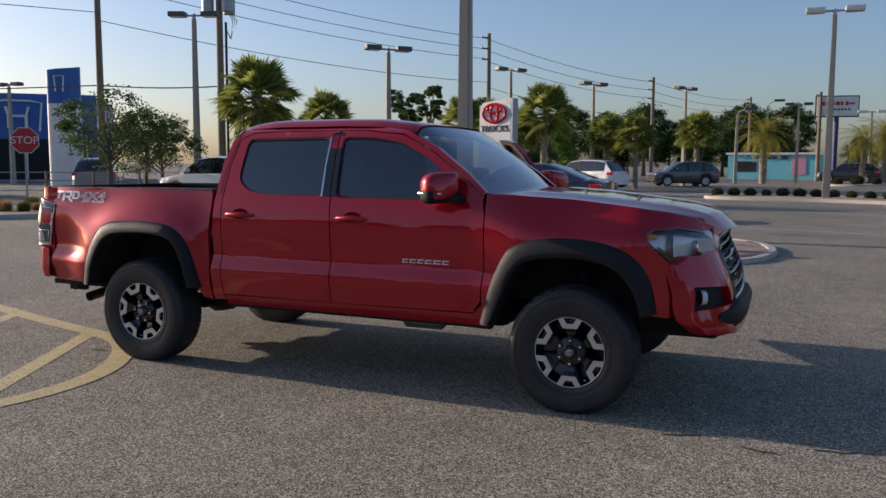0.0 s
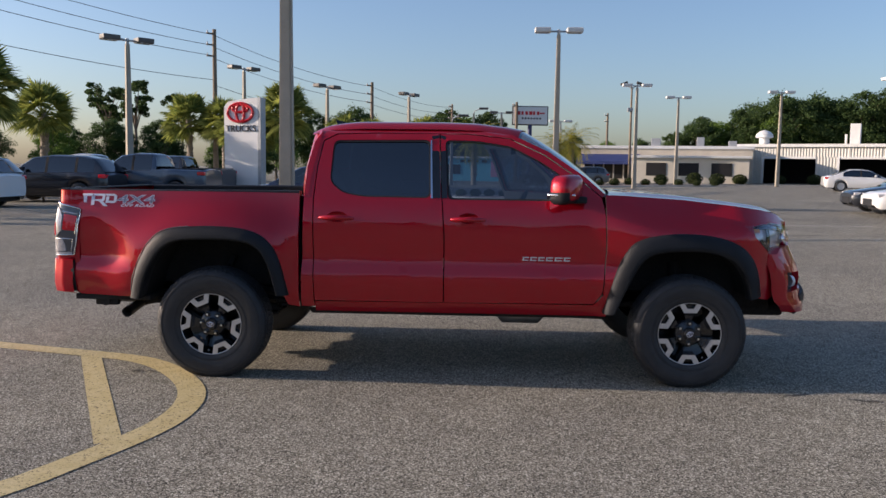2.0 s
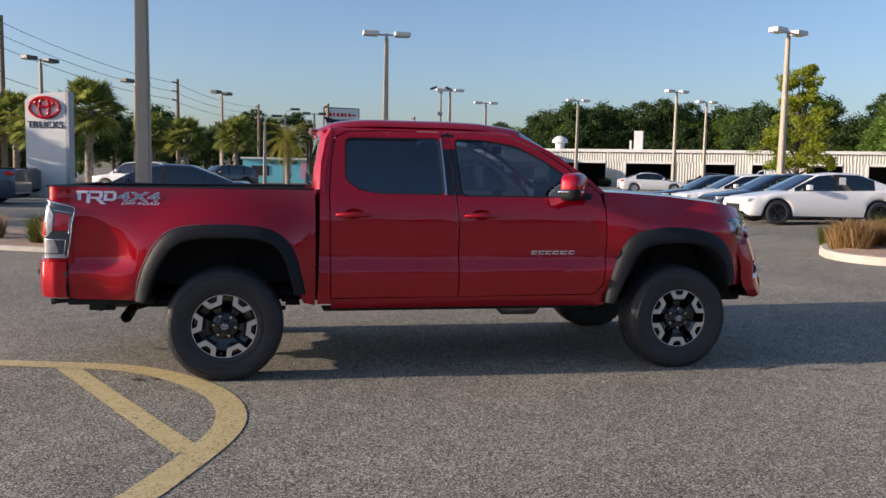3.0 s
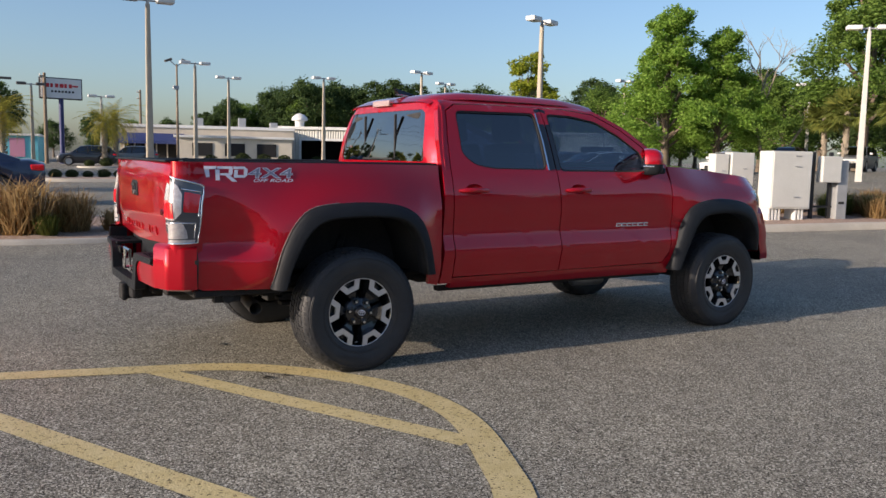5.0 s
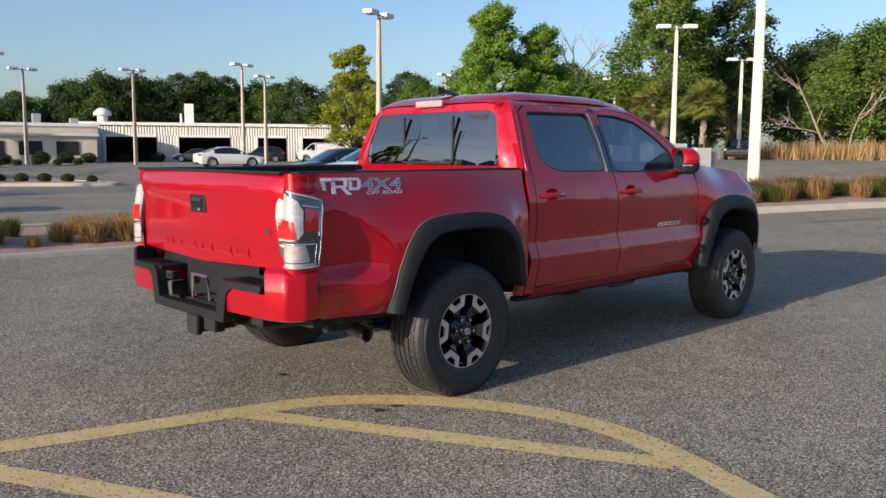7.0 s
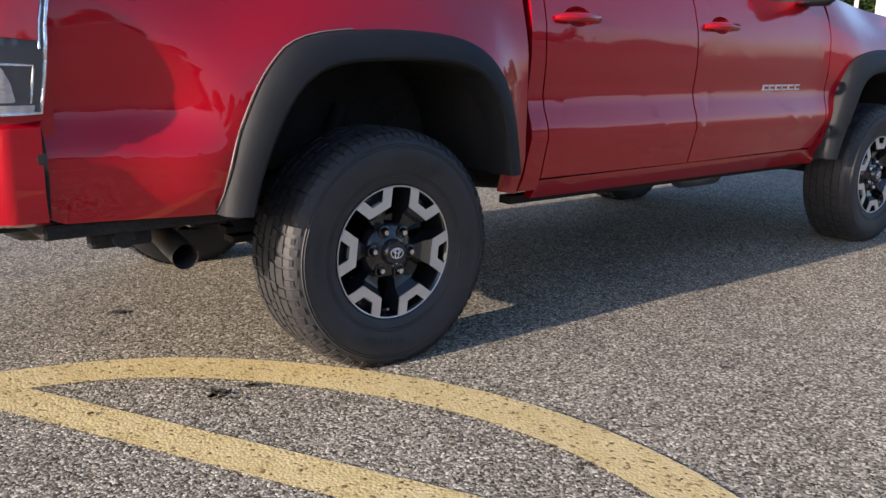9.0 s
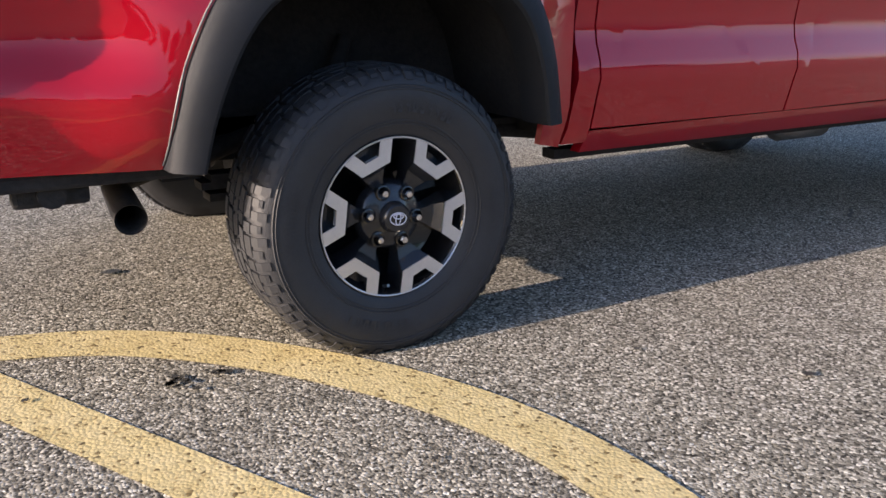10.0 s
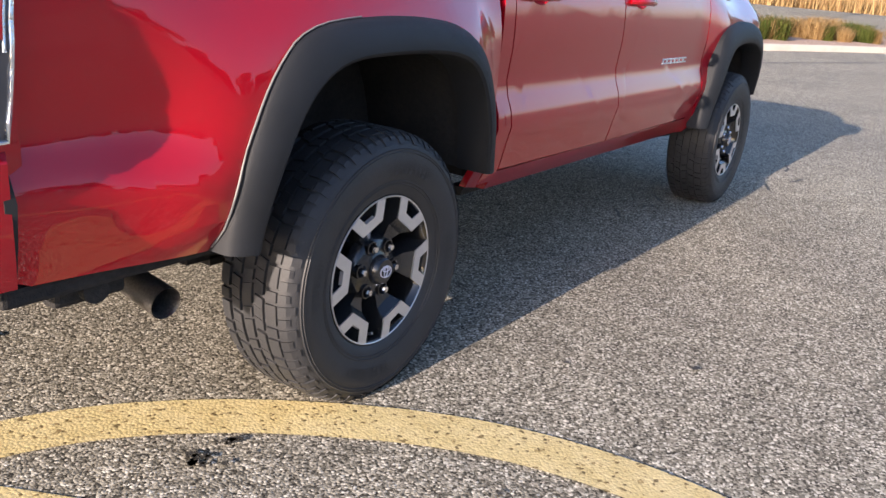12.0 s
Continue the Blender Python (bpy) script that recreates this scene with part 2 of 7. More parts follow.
def grid(bm, us, vs, f):
    """A sheet of points f(u, v)."""
    rows = [[bm.verts.new(f(u, v)) for v in vs] for u in us]
    for a, b in zip(rows, rows[1:]):
        for j in range(len(vs) - 1):
            bm.faces.new((a[j], a[j + 1], b[j + 1], b[j]))
    return rows


def span(a, b, n):
    return [a + (b - a) * i / n for i in range(n + 1)]


def smooth_step(a, b, x):
    t = min(1.0, max(0.0, (x - a) / (b - a)))
    return t * t * (3 - 2 * t)


def lerp_table(table, x):
    if x <= table[0][0]:
        return table[0][1]
    for (x0, y0), (x1, y1) in zip(table, table[1:]):
        if x <= x1:
            return y0 + (y1 - y0) * (x - x0) / (x1 - x0)
    return table[-1][1]


def smooth_table(table, x, width):
    return sum(lerp_table(table, x + width * k / 4) for k in range(-4, 5)) / 9


def rounded(points, cuts=3):
    """Chaikin smoothing of a closed outline."""
    for _ in range(cuts):
        out = []
        for a, b in zip(points, points[1:] + points[:1]):
            out += [(a[0] * 0.75 + b[0] * 0.25, a[1] * 0.75 + b[1] * 0.25), (a[0] * 0.25 + b[0] * 0.75, a[1] * 0.25 + b[1] * 0.75)]
        points = out
    return points


def curve_open(points, cuts=3):
    for _ in range(cuts):
        out = [points[0]]
        for a, b in zip(points, points[1:]):
            out += [(a[0] * 0.75 + b[0] * 0.25, a[1] * 0.75 + b[1] * 0.25), (a[0] * 0.25 + b[0] * 0.75, a[1] * 0.25 + b[1] * 0.75)]
        points = out + [points[-1]]
    return points


def fillet(points, r, n=4):
    """Rounds the corners of a closed outline."""
    out = []
    for i, p in enumerate(points):
        p = Vector(p)
        a, b = Vector(points[i - 1]) - p, Vector(points[(i + 1) % len(points)]) - p
        ra, rb = min(r, a.length * 0.45), min(r, b.length * 0.45)
        q0, q1 = p + a.normalized() * ra, p + b.normalized() * rb
        for k in range(n + 1):
            t = k / n
            q = q0 * (1 - t) ** 2 + p * 2 * t * (1 - t) + q1 * t * t
            out.append((q.x, q.y))
    return out


def plate(outlines, f, step=0.06, lip=0.02, flip=1):
    """A pressed panel: outlines in (x, z), the first the rim and the rest holes, cut fine and laid on y = f(x, z), its rim turned in by lip."""
    bm = bmesh.new()
    for o in outlines:
        vs = [bm.verts.new((x, 0, z)) for x, z in o]
        for a, b in zip(vs, vs[1:] + vs[:1]):
            bm.edges.new((a, b))
    bmesh.ops.triangle_fill(bm, use_beauty=True, use_dissolve=False, edges=bm.edges[:])
    xs = [v.co.x for v in bm.verts]; zs = [v.co.z for v in bm.verts]
    for lo, hi, ax in ((min(xs), max(xs), 0), (min(zs), max(zs), 2)):
        n = int((hi - lo) / step) + 1
        for k in range(1, n):
            co = [0, 0, 0]; no = [0, 0, 0]
            co[ax] = lo + (hi - lo) * k / n; no[ax] = 1
            bmesh.ops.bisect_plane(bm, geom=bm.verts[:] + bm.edges[:] + bm.faces[:], dist=1e-5, plane_co=co, plane_no=no)
    for v in bm.verts:
        v.co.y = f(v.co.x, v.co.z)
    if lip:
        edges = [e for e in bm.edges if e.is_boundary]
        r = bmesh.ops.extrude_edge_only(bm, edges=edges)
        for v in r["geom"]:
            if isinstance(v, bmesh.types.BMVert):
                v.co.y += lip * flip
    return bm


def mirrored(bm, y):
    for v in bm.verts:
        v.co.y = 2 * y - v.co.y
    bmesh.ops.reverse_faces(bm, faces=bm.faces)
    return bm


def text_mesh(body, size, depth, shear=0.0, spacing=1.0, bold=0.0):
    cu = bpy.data.curves.new("letters", "FONT")
    cu.body, cu.size, cu.extrude, cu.shear, cu.space_character = body, size, depth, shear, spacing
    cu.align_x, cu.align_y, cu.offset = "CENTER", "CENTER", bold
    ob = bpy.data.objects.new("letters", cu)
    me = bpy.data.meshes.new_from_object(ob)
    bm = bmesh.new(); bm.from_mesh(me)
    bpy.data.objects.remove(ob); bpy.data.curves.remove(cu); bpy.data.meshes.remove(me)
    return bm


def moved(bm, m):
    bmesh.ops.transform(bm, matrix=m, verts=bm.verts)
    return bm


# ---------------------------------------------------------------- ground
def rise(x, y):
    """The lot climbs a little away from the pickup."""
    r = math.hypot(x - 1.5, y)
    east = smooth_step(0.35, 0.95, (x - 1.5) / max(r, 0.1))
    far = 0.25 * smooth_step(30, 60, r) * smooth_step(5, 25, x) + 0.50 * smooth_step(28, 52, x) * smooth_step(45, 28, y)
    return smooth_step(3, 20, r) * (0.06 + 0.22 * east) * smooth_step(-14, -5, x + 0.25 * y) + far


def swing(x, y):
    """Far things stand half a degree further round."""
    a = -0.0082 * smooth_step(16, 30, math.hypot(x, y))
    return x * math.cos(a) - y * math.sin(a), x * math.sin(a) + y * math.cos(a)


def ground_lines(lo, hi):
    fine = span(-30, 60, 90)
    return sorted({round(v, 2) for v in [lo, lo / 2, -300, -150, -80, -50, *fine, 80, 120, 180, 300, hi / 2, hi]})


gb = bmesh.new()
grid(gb, ground_lines(-1500, 1500), ground_lines(-1500, 1500), lambda x, y: Vector((x, y, rise(x, y))))
ground = part("ground", gb, ASPHALT, smooth=60)
tagged(ground, "worn tan-grey asphalt of a large car lot", "asphalt", kind="structure")


def stripe(points, width):
    """A painted line along points, a few millimetres proud of the ground."""
    bm = bmesh.new()
    rows = []
    for i, p in enumerate(points):
        a, b = Vector(points[max(i - 1, 0)]), Vector(points[min(i + 1, len(points) - 1)])
        d = (b - a).normalized()
        n = Vector((-d.y, d.x))
        row = []
        for k in (-0.5, -0.25, 0, 0.25, 0.5):
            q = Vector(p) + n * width * k
            row.append(bm.verts.new((q.x, q.y, rise(q.x, q.y) + 0.004)))
        rows.append(row)
    for r0, r1 in zip(rows, rows[1:]):
        for j in range(4):
            bm.faces.new((r0[j], r0[j + 1], r1[j + 1], r1[j]))
    return bm


marking = thing("road_marking", "yellow painted traffic island outline with diagonal hatching, worn", "road marking", kind="structure")
arc = curve_open([(-9.0, 2.7), (-5.0, 1.72), (-3.0, 1.13), (-2.17, 0.86), (-1.22, 0.60), (-0.88, 0.508), (-0.735, 0.455), (-0.59, 0.370), (-0.46, 0.262), (-0.33, 0.128), (-0.21, -0.03), (-0.11, -0.18), (-0.03, -0.335), (0.03, -0.50), (0.067, -0.67), (0.082, -0.84), (0.075, -1.02), (0.04, -1.20), (-0.03, -1.42), (-0.15, -1.72), (-0.27, -2.02), (-0.75, -2.75), (-1.7, -3.5), (-3.6, -4.4), (-7.0, -5.2)], 2)
part("border_line", stripe(arc, 0.172), YELLOW, marking)
for x0, y0, x1, y1 in ((-1.10, 0.53, -0.10, -1.40), (-2.47, 0.93, -0.72, -2.62), (-4.0, 1.39, -1.75, -3.45), (-5.5, 1.78, -3.4, -4.2)):
    part("hatch_line", moved(stripe([(x0 + (x1 - x0) * k / 8, y0 + (y1 - y0) * k / 8) for k in range(9)], 0.14), Matrix.Translation((0, 0, -0.0015))), YELLOW, marking)

# ---------------------------------------------------------------- the red pickup
YC = 0.92                       # centre line; the right flank lies near y = 0
BASE = 3.235                    # between the axles
HUB = 0.366

FLANK = [(0.42, 0.13), (0.48, 0.085), (0.53, 0.055), (0.62, 0.036), (0.695, 0.016), (0.715, 0.018), (0.80, 0.052), (0.83, 0.056),
         (0.95, 0.042), (1.08, 0.045), (1.20, 0.072), (1.26, 0.098), (1.32, 0.118), (1.45, 0.165), (1.60, 0.232), (1.66, 0.268), (1.70, 0.315), (1.72, 0.36)]


def flank(x, z):
    """The right flank's skin."""
    y = smooth_table(FLANK, z, 0.02)
    if x > 2.55:                                   # the fender fills out over the wheel and then wraps round the nose
        swell = smooth_step(2.55, 2.95, x) * smooth_step(1.28, 0.98, z)
        y = y * (1 - 0.75 * swell)
        y += 0.42 * max(0.0, (x - 3.52) / 0.50) ** 2.2
        y += 0.10 * smooth_step(1.0, 1.25, z) * smooth_step(2.7, 3.3, x)
    if x < 0.6:                                    # the bed: no waist above the crease but near the bumper
        plain = 0.03 + 0.06 * smooth_step(0.95, 1.28, z) + 0.05 * smooth_step(0.62, 0.45, z)
        k = smooth_step(-0.42, -0.72, x + 0.45 * (z - 0.7))
        y = plain * (1 - k) + (y + 0.015) * k
        y -= 0.058 * math.exp(-((math.hypot(x, z - 0.42) - 0.60) / 0.17) ** 2) * smooth_step(0.44, 0.62, z) * smooth_step(0.60, 0.40, x)
        y += 0.03 * max(0.0, (-0.82 - x) / 0.30) ** 2.0
    return y


def side_parts(name, outlines, mat, parent, step=0.05, lip=0.025, off=0.0, label="", both=True, smooth=40):
    for side in ((0, 1) if both else (0,)):
        bm = plate(outlines, lambda x, z: flank(x, z) + off, step, lip)
        if side:
            mirrored(bm, YC)
        part(name, bm, mat, parent, label, smooth)


ARCH_INNER = [(-0.480, 0.535), (-0.440, 0.684), (-0.372, 0.822), (-0.300, 0.902), (-0.205, 0.940), (-0.05, 0.948), (0.123, 0.948), (0.262, 0.931), (0.346, 0.880), (0.408, 0.765), (0.450, 0.575)]
ARCH_OUTER = [(-0.558, 0.540), (-0.530, 0.690), (-0.488, 0.808), (-0.424, 0.922), (-0.330, 1.012), (-0.12, 1.039), (0.10, 1.040), (0.27, 1.020), (0.390, 0.962), (0.468, 0.850), (0.530, 0.575)]
FRONT_INNER = [(-0.500, 0.485), (-0.440, 0.630), (-0.380, 0.760), (-0.328, 0.850), (-0.255, 0.900), (-0.09, 0.922), (0.105, 0.918), (0.24, 0.878), (0.322, 0.808), (0.375, 0.712), (0.395, 0.600)]
FRONT_OUTER = [(-0.575, 0.487), (-0.541, 0.620), (-0.500, 0.760), (-0.446, 0.886), (-0.370, 0.992), (-0.13, 1.039), (0.12, 1.030), (0.285, 0.987), (0.385, 0.917), (0.455, 0.800), (0.487, 0.620)]


def arch(cx, s=0.0, front=False):
    """The wheel opening's edge from rear foot to front foot; s from 0 at the flare's inner edge to 1 at its outer edge."""
    pair = (FRONT_INNER, FRONT_OUTER) if front else (ARCH_INNER, ARCH_OUTER)
    a, b = (curve_open(p, 2) for p in pair)
    return [(cx + p[0] * (1 - s) + q[0] * s, p[1] * (1 - s) + q[1] * s) for p, q in zip(a, b)]


truck = thing("pickup_truck", "metallic red double-cab pickup truck with black wheel-arch flares, parked on asphalt", "pickup truck")

# bed sides
a = arch(0, 0.5)
bed_rim = [(-0.97, 1.262), (-0.97, 1.15), (-0.975, 0.80), (-0.965, 0.562), (-0.93, 0.547)] + a + [(0.515, 0.50), (0.592, 0.485), (0.592, 0.9), (0.590, 1.264), (0.2, 1.266), (-0.4, 1.265)]
side_parts("bed_side", [bed_rim], RED, truck, 0.045)

# rear doors, front doors
RWIN = fillet([(0.792, 1.345), (0.802, 1.632), (1.474, 1.642), (1.488, 1.243), (1.02, 1.246), (0.88, 1.272)], 0.045)
FWIN = fillet([(1.602, 1.235), (1.574, 1.642), (1.80, 1.638), (2.03, 1.602), (2.23, 1.502), (2.42, 1.375), (2.455, 1.245), (2.30, 1.235)], 0.04)
rear_rim = [(0.700, 0.535), (0.695, 0.9), (0.690, 1.24), (0.705, 1.45), (0.735, 1.625), (0.82, 1.672), (1.10, 1.682), (1.532, 1.684), (1.555, 1.30), (1.578, 1.0), (1.580, 0.535)]
front_rim = [(1.588, 0.535), (1.586, 1.0), (1.563, 1.30), (1.540, 1.684), (1.75, 1.680), (2.02, 1.652), (2.26, 1.540), (2.50, 1.375), (2.640, 1.262), (2.665, 1.15), (2.672, 0.9), (2.655, 0.62), (2.600, 0.545)]
for side in (0, 1):
    hinge = None
    for nm, rim, win in (("rear_door", rear_rim, RWIN), ("front_door", front_rim, FWIN)):
        hx = 0.852 if nm == "rear_door" else 1.745
        cup_rim = [(hx + 0.070 * math.cos(u), 1.110 + 0.036 * math.sin(u)) for u in span(0, 2 * math.pi, 20)[:-1]]
        bm = plate([rim, win, cup_rim], flank, 0.05, 0.03)
        if side:
            mirrored(bm, YC)
        door = part(nm, bm, RED, truck, "red steel door with tinted window", 40)
        gl = plate([win], lambda x, z: flank(x, z) + 0.012, 0.2, 0)
        if side:
            mirrored(gl, YC)
        part("window_pane", gl, DARKGLASS if nm == "rear_door" else MIDGLASS, door, "tinted window glass", 40)
        # rubber seal round the pane
        cx = sum(p[0] for p in win) / len(win); cz = sum(p[1] for p in win) / len(win)
        inner = [(cx + (x - cx) * 0.972, cz + (z - cz) * 0.945) for x, z in win]
        sb = plate([win, inner], lambda x, z: flank(x, z) + 0.004, 0.3, 0.01)
        if side:
            mirrored(sb, YC)
        part("window_seal", sb, MATTBLACK, door, "", 40)
        # black pillar film and the bright strip beside it
        if nm == "rear_door":
            pl = [(1.499, 1.245), (1.481, 1.668), (1.530, 1.676), (1.555, 1.245)]
            strip = [(1.487, 1.243), (1.473, 1.640), (1.483, 1.641), (1.500, 1.243)]
        else:
            pl = [(1.564, 1.245), (1.540, 1.677), (1.576, 1.668), (1.600, 1.245)]
            strip = None
        pb = plate([pl], lambda x, z: flank(x, z) - 0.004, 0.2, 0.012)
        part("pillar_cover", mirrored(pb, YC) if side else pb, GLOSSBLACK, door, "gloss black pillar cover", 40)
        if strip:
            pb = plate([strip], lambda x, z: flank(x, z) - 0.006, 0.2, 0.01)
            part("pillar_trim", mirrored(pb, YC) if side else pb, CHROME, door, "bright trim strip", 40)
        # handle: a cup in the skin and a bar over it
        hb = bmesh.new()
        cup = plate([cup_rim], lambda x, z: flank(x, z) + 0.001 + 0.034 * max(0, 1 - ((x - hx) / 0.070) ** 2 - ((z - 1.110) / 0.036) ** 2) ** 0.7, 0.012, 0.004)
        part("handle_cup", mirrored(cup, YC) if side else cup, RED, door, "", 60)
        y0 = flank(hx, 1.11)
        tube(hb, [(hx - 0.118, y0 - 0.002, 1.102), (hx - 0.09, y0 - 0.022, 1.104), (hx, y0 - 0.034, 1.106), (hx + 0.08, y0 - 0.024, 1.104), (hx + 0.112, y0 - 0.002, 1.102)], [0.010, 0.017, 0.018, 0.017, 0.010], 12)
        for v in hb.verts:
            v.co.z = 1.104 + (v.co.z - 1.104) * 0.95
        part("door_handle", mirrored(hb, YC) if side else hb, RED, door, "body-coloured pull handle", 60)
        if nm == "front_door":
            hinge = door
        # mirror on the front door
        if nm == "front_door":
            mb = bmesh.new()
            us, vs = span(0, 2 * math.pi, 28)[:-1], span(-1, 1, 8)
            def shell(k, v, x0=2.395, yc=-0.125, zc=1.325):
                u = us[k % 28]
                r = (1 - abs(v) ** 3.2) ** 0.5
                cu, su = math.cos(u), math.sin(u)
                return Vector((x0 + 0.095 * v + 0.02 * (1 - r) - 0.10 * (0.12 * r * cu), yc + 0.135 * r * math.copysign(abs(cu) ** 0.5, cu), zc + 0.098 * r * math.copysign(abs(su) ** 0.55, su) + 0.018 * cu))
            vv = span(-0.55, 1.0, 9)
            rows = [[mb.verts.new(shell(k, v)) for k in range(28)] for v in vv[:-1]] 
            for r0, r1 in zip(rows, rows[1:]):
                for k in range(28):
                    mb.faces.new((r0[k], r0[(k + 1) % 28], r1[(k + 1) % 28], r1[k]))
            mb.faces.new(rows[-1])
            for f in mb.faces:
                if f.calc_center_median().z < 1.318:
                    f.material_index = 1
            back = [v.co.copy() for v in rows[0]]
            fold = Matrix.Translation((2.385, 0.015, 0)) @ Matrix.Rotation(radians(-42), 4, "Z") @ Matrix.Scale(0.92, 4, (0, 1, 0)) @ Matrix.Translation((-2.39, 0.125, -0.008))
            moved(mb, fold)
            mirror = part("door_mirror", mirrored(mb, YC) if side else mb, [RED, PLASTIC], truck, "red mirror shell with black lower half", 50)
            gb2 = bmesh.new()
            gb2.faces.new([gb2.verts.new(fold @ (p + Vector((0.014, (-0.125 - p.y) * 0.06, (1.325 - p.z) * 0.06)))) for p in back])
            part("mirror_glass", mirrored(gb2, YC) if side else gb2, CHROME, mirror, "mirror glass")
            ab = bmesh.new()
            box(ab, 2.42, 2.53, -0.02, 0.13, 1.225, 1.272, 0.015)
            part("mirror_arm", mirrored(ab, YC) if side else ab, PLASTIC, mirror)
            tb = bmesh.new()
            tube(tb, [(2.345, -0.262, 1.290), (2.40, -0.264, 1.290), (2.46, -0.235, 1.290), (2.492, -0.16, 1.290)], 0.006, 6)
            moved(tb, fold)
            part("mirror_trim", mirrored(tb, YC) if side else tb, REFLECTOR, mirror, "", 60)
    if side:                     # the driver's door stands open
        pivot = Vector((2.62, 2 * YC - 0.06, 0.9))
        mirror.matrix_world = hinge.matrix_world = Matrix.Translation(pivot) @ Matrix.Rotation(radians(-62), 4, "Z") @ Matrix.Translation(-pivot)
        lining = plate([front_rim, FWIN], lambda x, z: flank(x, z) + 0.05, 0.1, -0.02)
        part("door_lining", mirrored(lining, YC), SEAT, hinge, "dark inner door lining", 40)

# cab corners behind the rear doors, sills, door bottoms
side_parts("cab_corner", [[(0.606, 0.49), (0.618, 0.9), (0.622, 1.285), (0.632, 1.45), (0.668, 1.62), (0.715, 1.70), (1.0, 1.715), (1.54, 1.718), (1.80, 1.712), (2.04, 1.682), (2.29, 1.566), (2.53, 1.402), (2.665, 1.285), (2.645, 1.266), (2.505, 1.382), (2.265, 1.547), (2.022, 1.659), (1.75, 1.687), (1.10, 1.689), (0.815, 1.679), (0.728, 1.631), (0.698, 1.45), (0.683, 1.24), (0.688, 0.9), (0.693, 0.528), (0.70, 0.49)]], RED, truck, 0.05, 0.05)
side_parts("sill", [[(0.70, 0.455), (0.70, 0.527), (2.60, 0.537), (2.66, 0.60), (2.69, 0.60), (2.69, 0.455)]], RED, truck, 0.08, 0.04, 0.004)
side_parts("sill_guard", [[(0.66, 0.425), (0.64, 0.46), (2.70, 0.46), (2.68, 0.425)]], UNDER, truck, 0.2, 0.06, 0.05)
# black strip laid on the skin for the shade inside the bumper gap
side_parts("bumper_gap_shade", [[(-0.984, 0.565), (-0.986, 0.79), (-0.966, 0.79), (-0.962, 0.565)]], MATTBLACK, truck, 0.1, 0.02, -0.012)

# front fenders
a = arch(BASE, 0.5, True)
fender_rim = [(2.690, 0.47)] + a + [(3.78, 0.59), (3.87, 0.63), (3.89, 0.86), (3.80, 0.88), (3.66, 1.015), (3.645, 1.085), (3.80, 1.108), (3.94, 1.085), (3.99, 1.10), (3.88, 1.160), (3.75, 1.190), (3.55, 1.218), (3.20, 1.254), (2.80, 1.278), (2.668, 1.281), (2.673, 1.15), (2.680, 0.9), (2.662, 0.62)]
side_parts("fender", [fender_rim], RED, truck, 0.045)

# flares
for cx, fr in ((0.0, False), (BASE, True)):
    for side in (0, 1):
        inner, outer = arch(cx, 0.0, fr), arch(cx, 1.0, fr)
        bm = bmesh.new()
        n = len(inner)
        secs = [(-0.02, 0.07), (-0.02, -0.024), (0.03, -0.040), (0.12, -0.046), (0.30, -0.045), (0.62, -0.036), (0.88, -0.020), (0.97, -0.006), (1.0, 0.05)]
        rows = []
        for i in range(n):
            row = []
            for s, dy in secs:
                x = inner[i][0] * (1 - s) + outer[i][0] * s
                z = inner[i][1] * (1 - s) + outer[i][1] * s
                y = dy - (0.0 if fr else 0.020) + 0.012 * smooth_step(0.75, 0.55, z) + (max(0, (x - 3.50) / 0.5) ** 2 * 0.30 if fr else 0) 
                row.append(bm.verts.new((x, y, z)))
            rows.append(row)
        for r0, r1 in zip(rows, rows[1:]):
            for j in range(len(secs) - 1):
                bm.faces.new((r0[j], r0[j + 1], r1[j + 1], r1[j]))
        bm.faces.new(rows[0]); bm.faces.new(rows[-1])
        part("wheel_arch_flare", mirrored(bm, YC) if side else bm, PLASTIC, truck, "black textured plastic wheel-arch flare", 35)
        if not fr:
            bm = bmesh.new()
            # only the rear half of the seal, where the painted glint lies
            keep = len(outer) * 10 // 20
            tube(bm, [(x - 0.002, flank(x, z) - 0.003, z) for x, z in outer[1:keep]], 0.0026, 6)
            part("flare_edge_glint", mirrored(bm, YC) if side else bm, EDGEGLINT, truck, "sealing strip along the flare, its sun glint painted pale", 60)
        # liner of the wheel well
        bm = bmesh.new()
        grow = arch(cx, 0.15, fr)
        rows = [[bm.verts.new((x, y, z)) for x, z in grow] for y in (0.02, 0.20, 0.42)]
        for r0, r1 in zip(rows, rows[1:]):
            for j in range(len(grow) - 1):
                bm.faces.new((r0[j], r0[j + 1], r1[j + 1], r1[j]))
        bm.faces.new(rows[-1])
        part("wheel_well", mirrored(bm, YC) if side else bm, UNDER, truck, "", 40)


# roof, glass front and rear
def roof_top(x, k):
    edge = smooth_table([(0.62, 1.655), (0.72, 1.702), (1.0, 1.716), (1.54, 1.718), (1.80, 1.712), (2.04, 1.682), (2.10, 1.66)], x, 0.05)
    return edge + (0.044 * (1 - abs(k) ** 9.0) + 0.016 * (1 - abs(k) ** 40)) * smooth_step(0.40, 0.95, x)


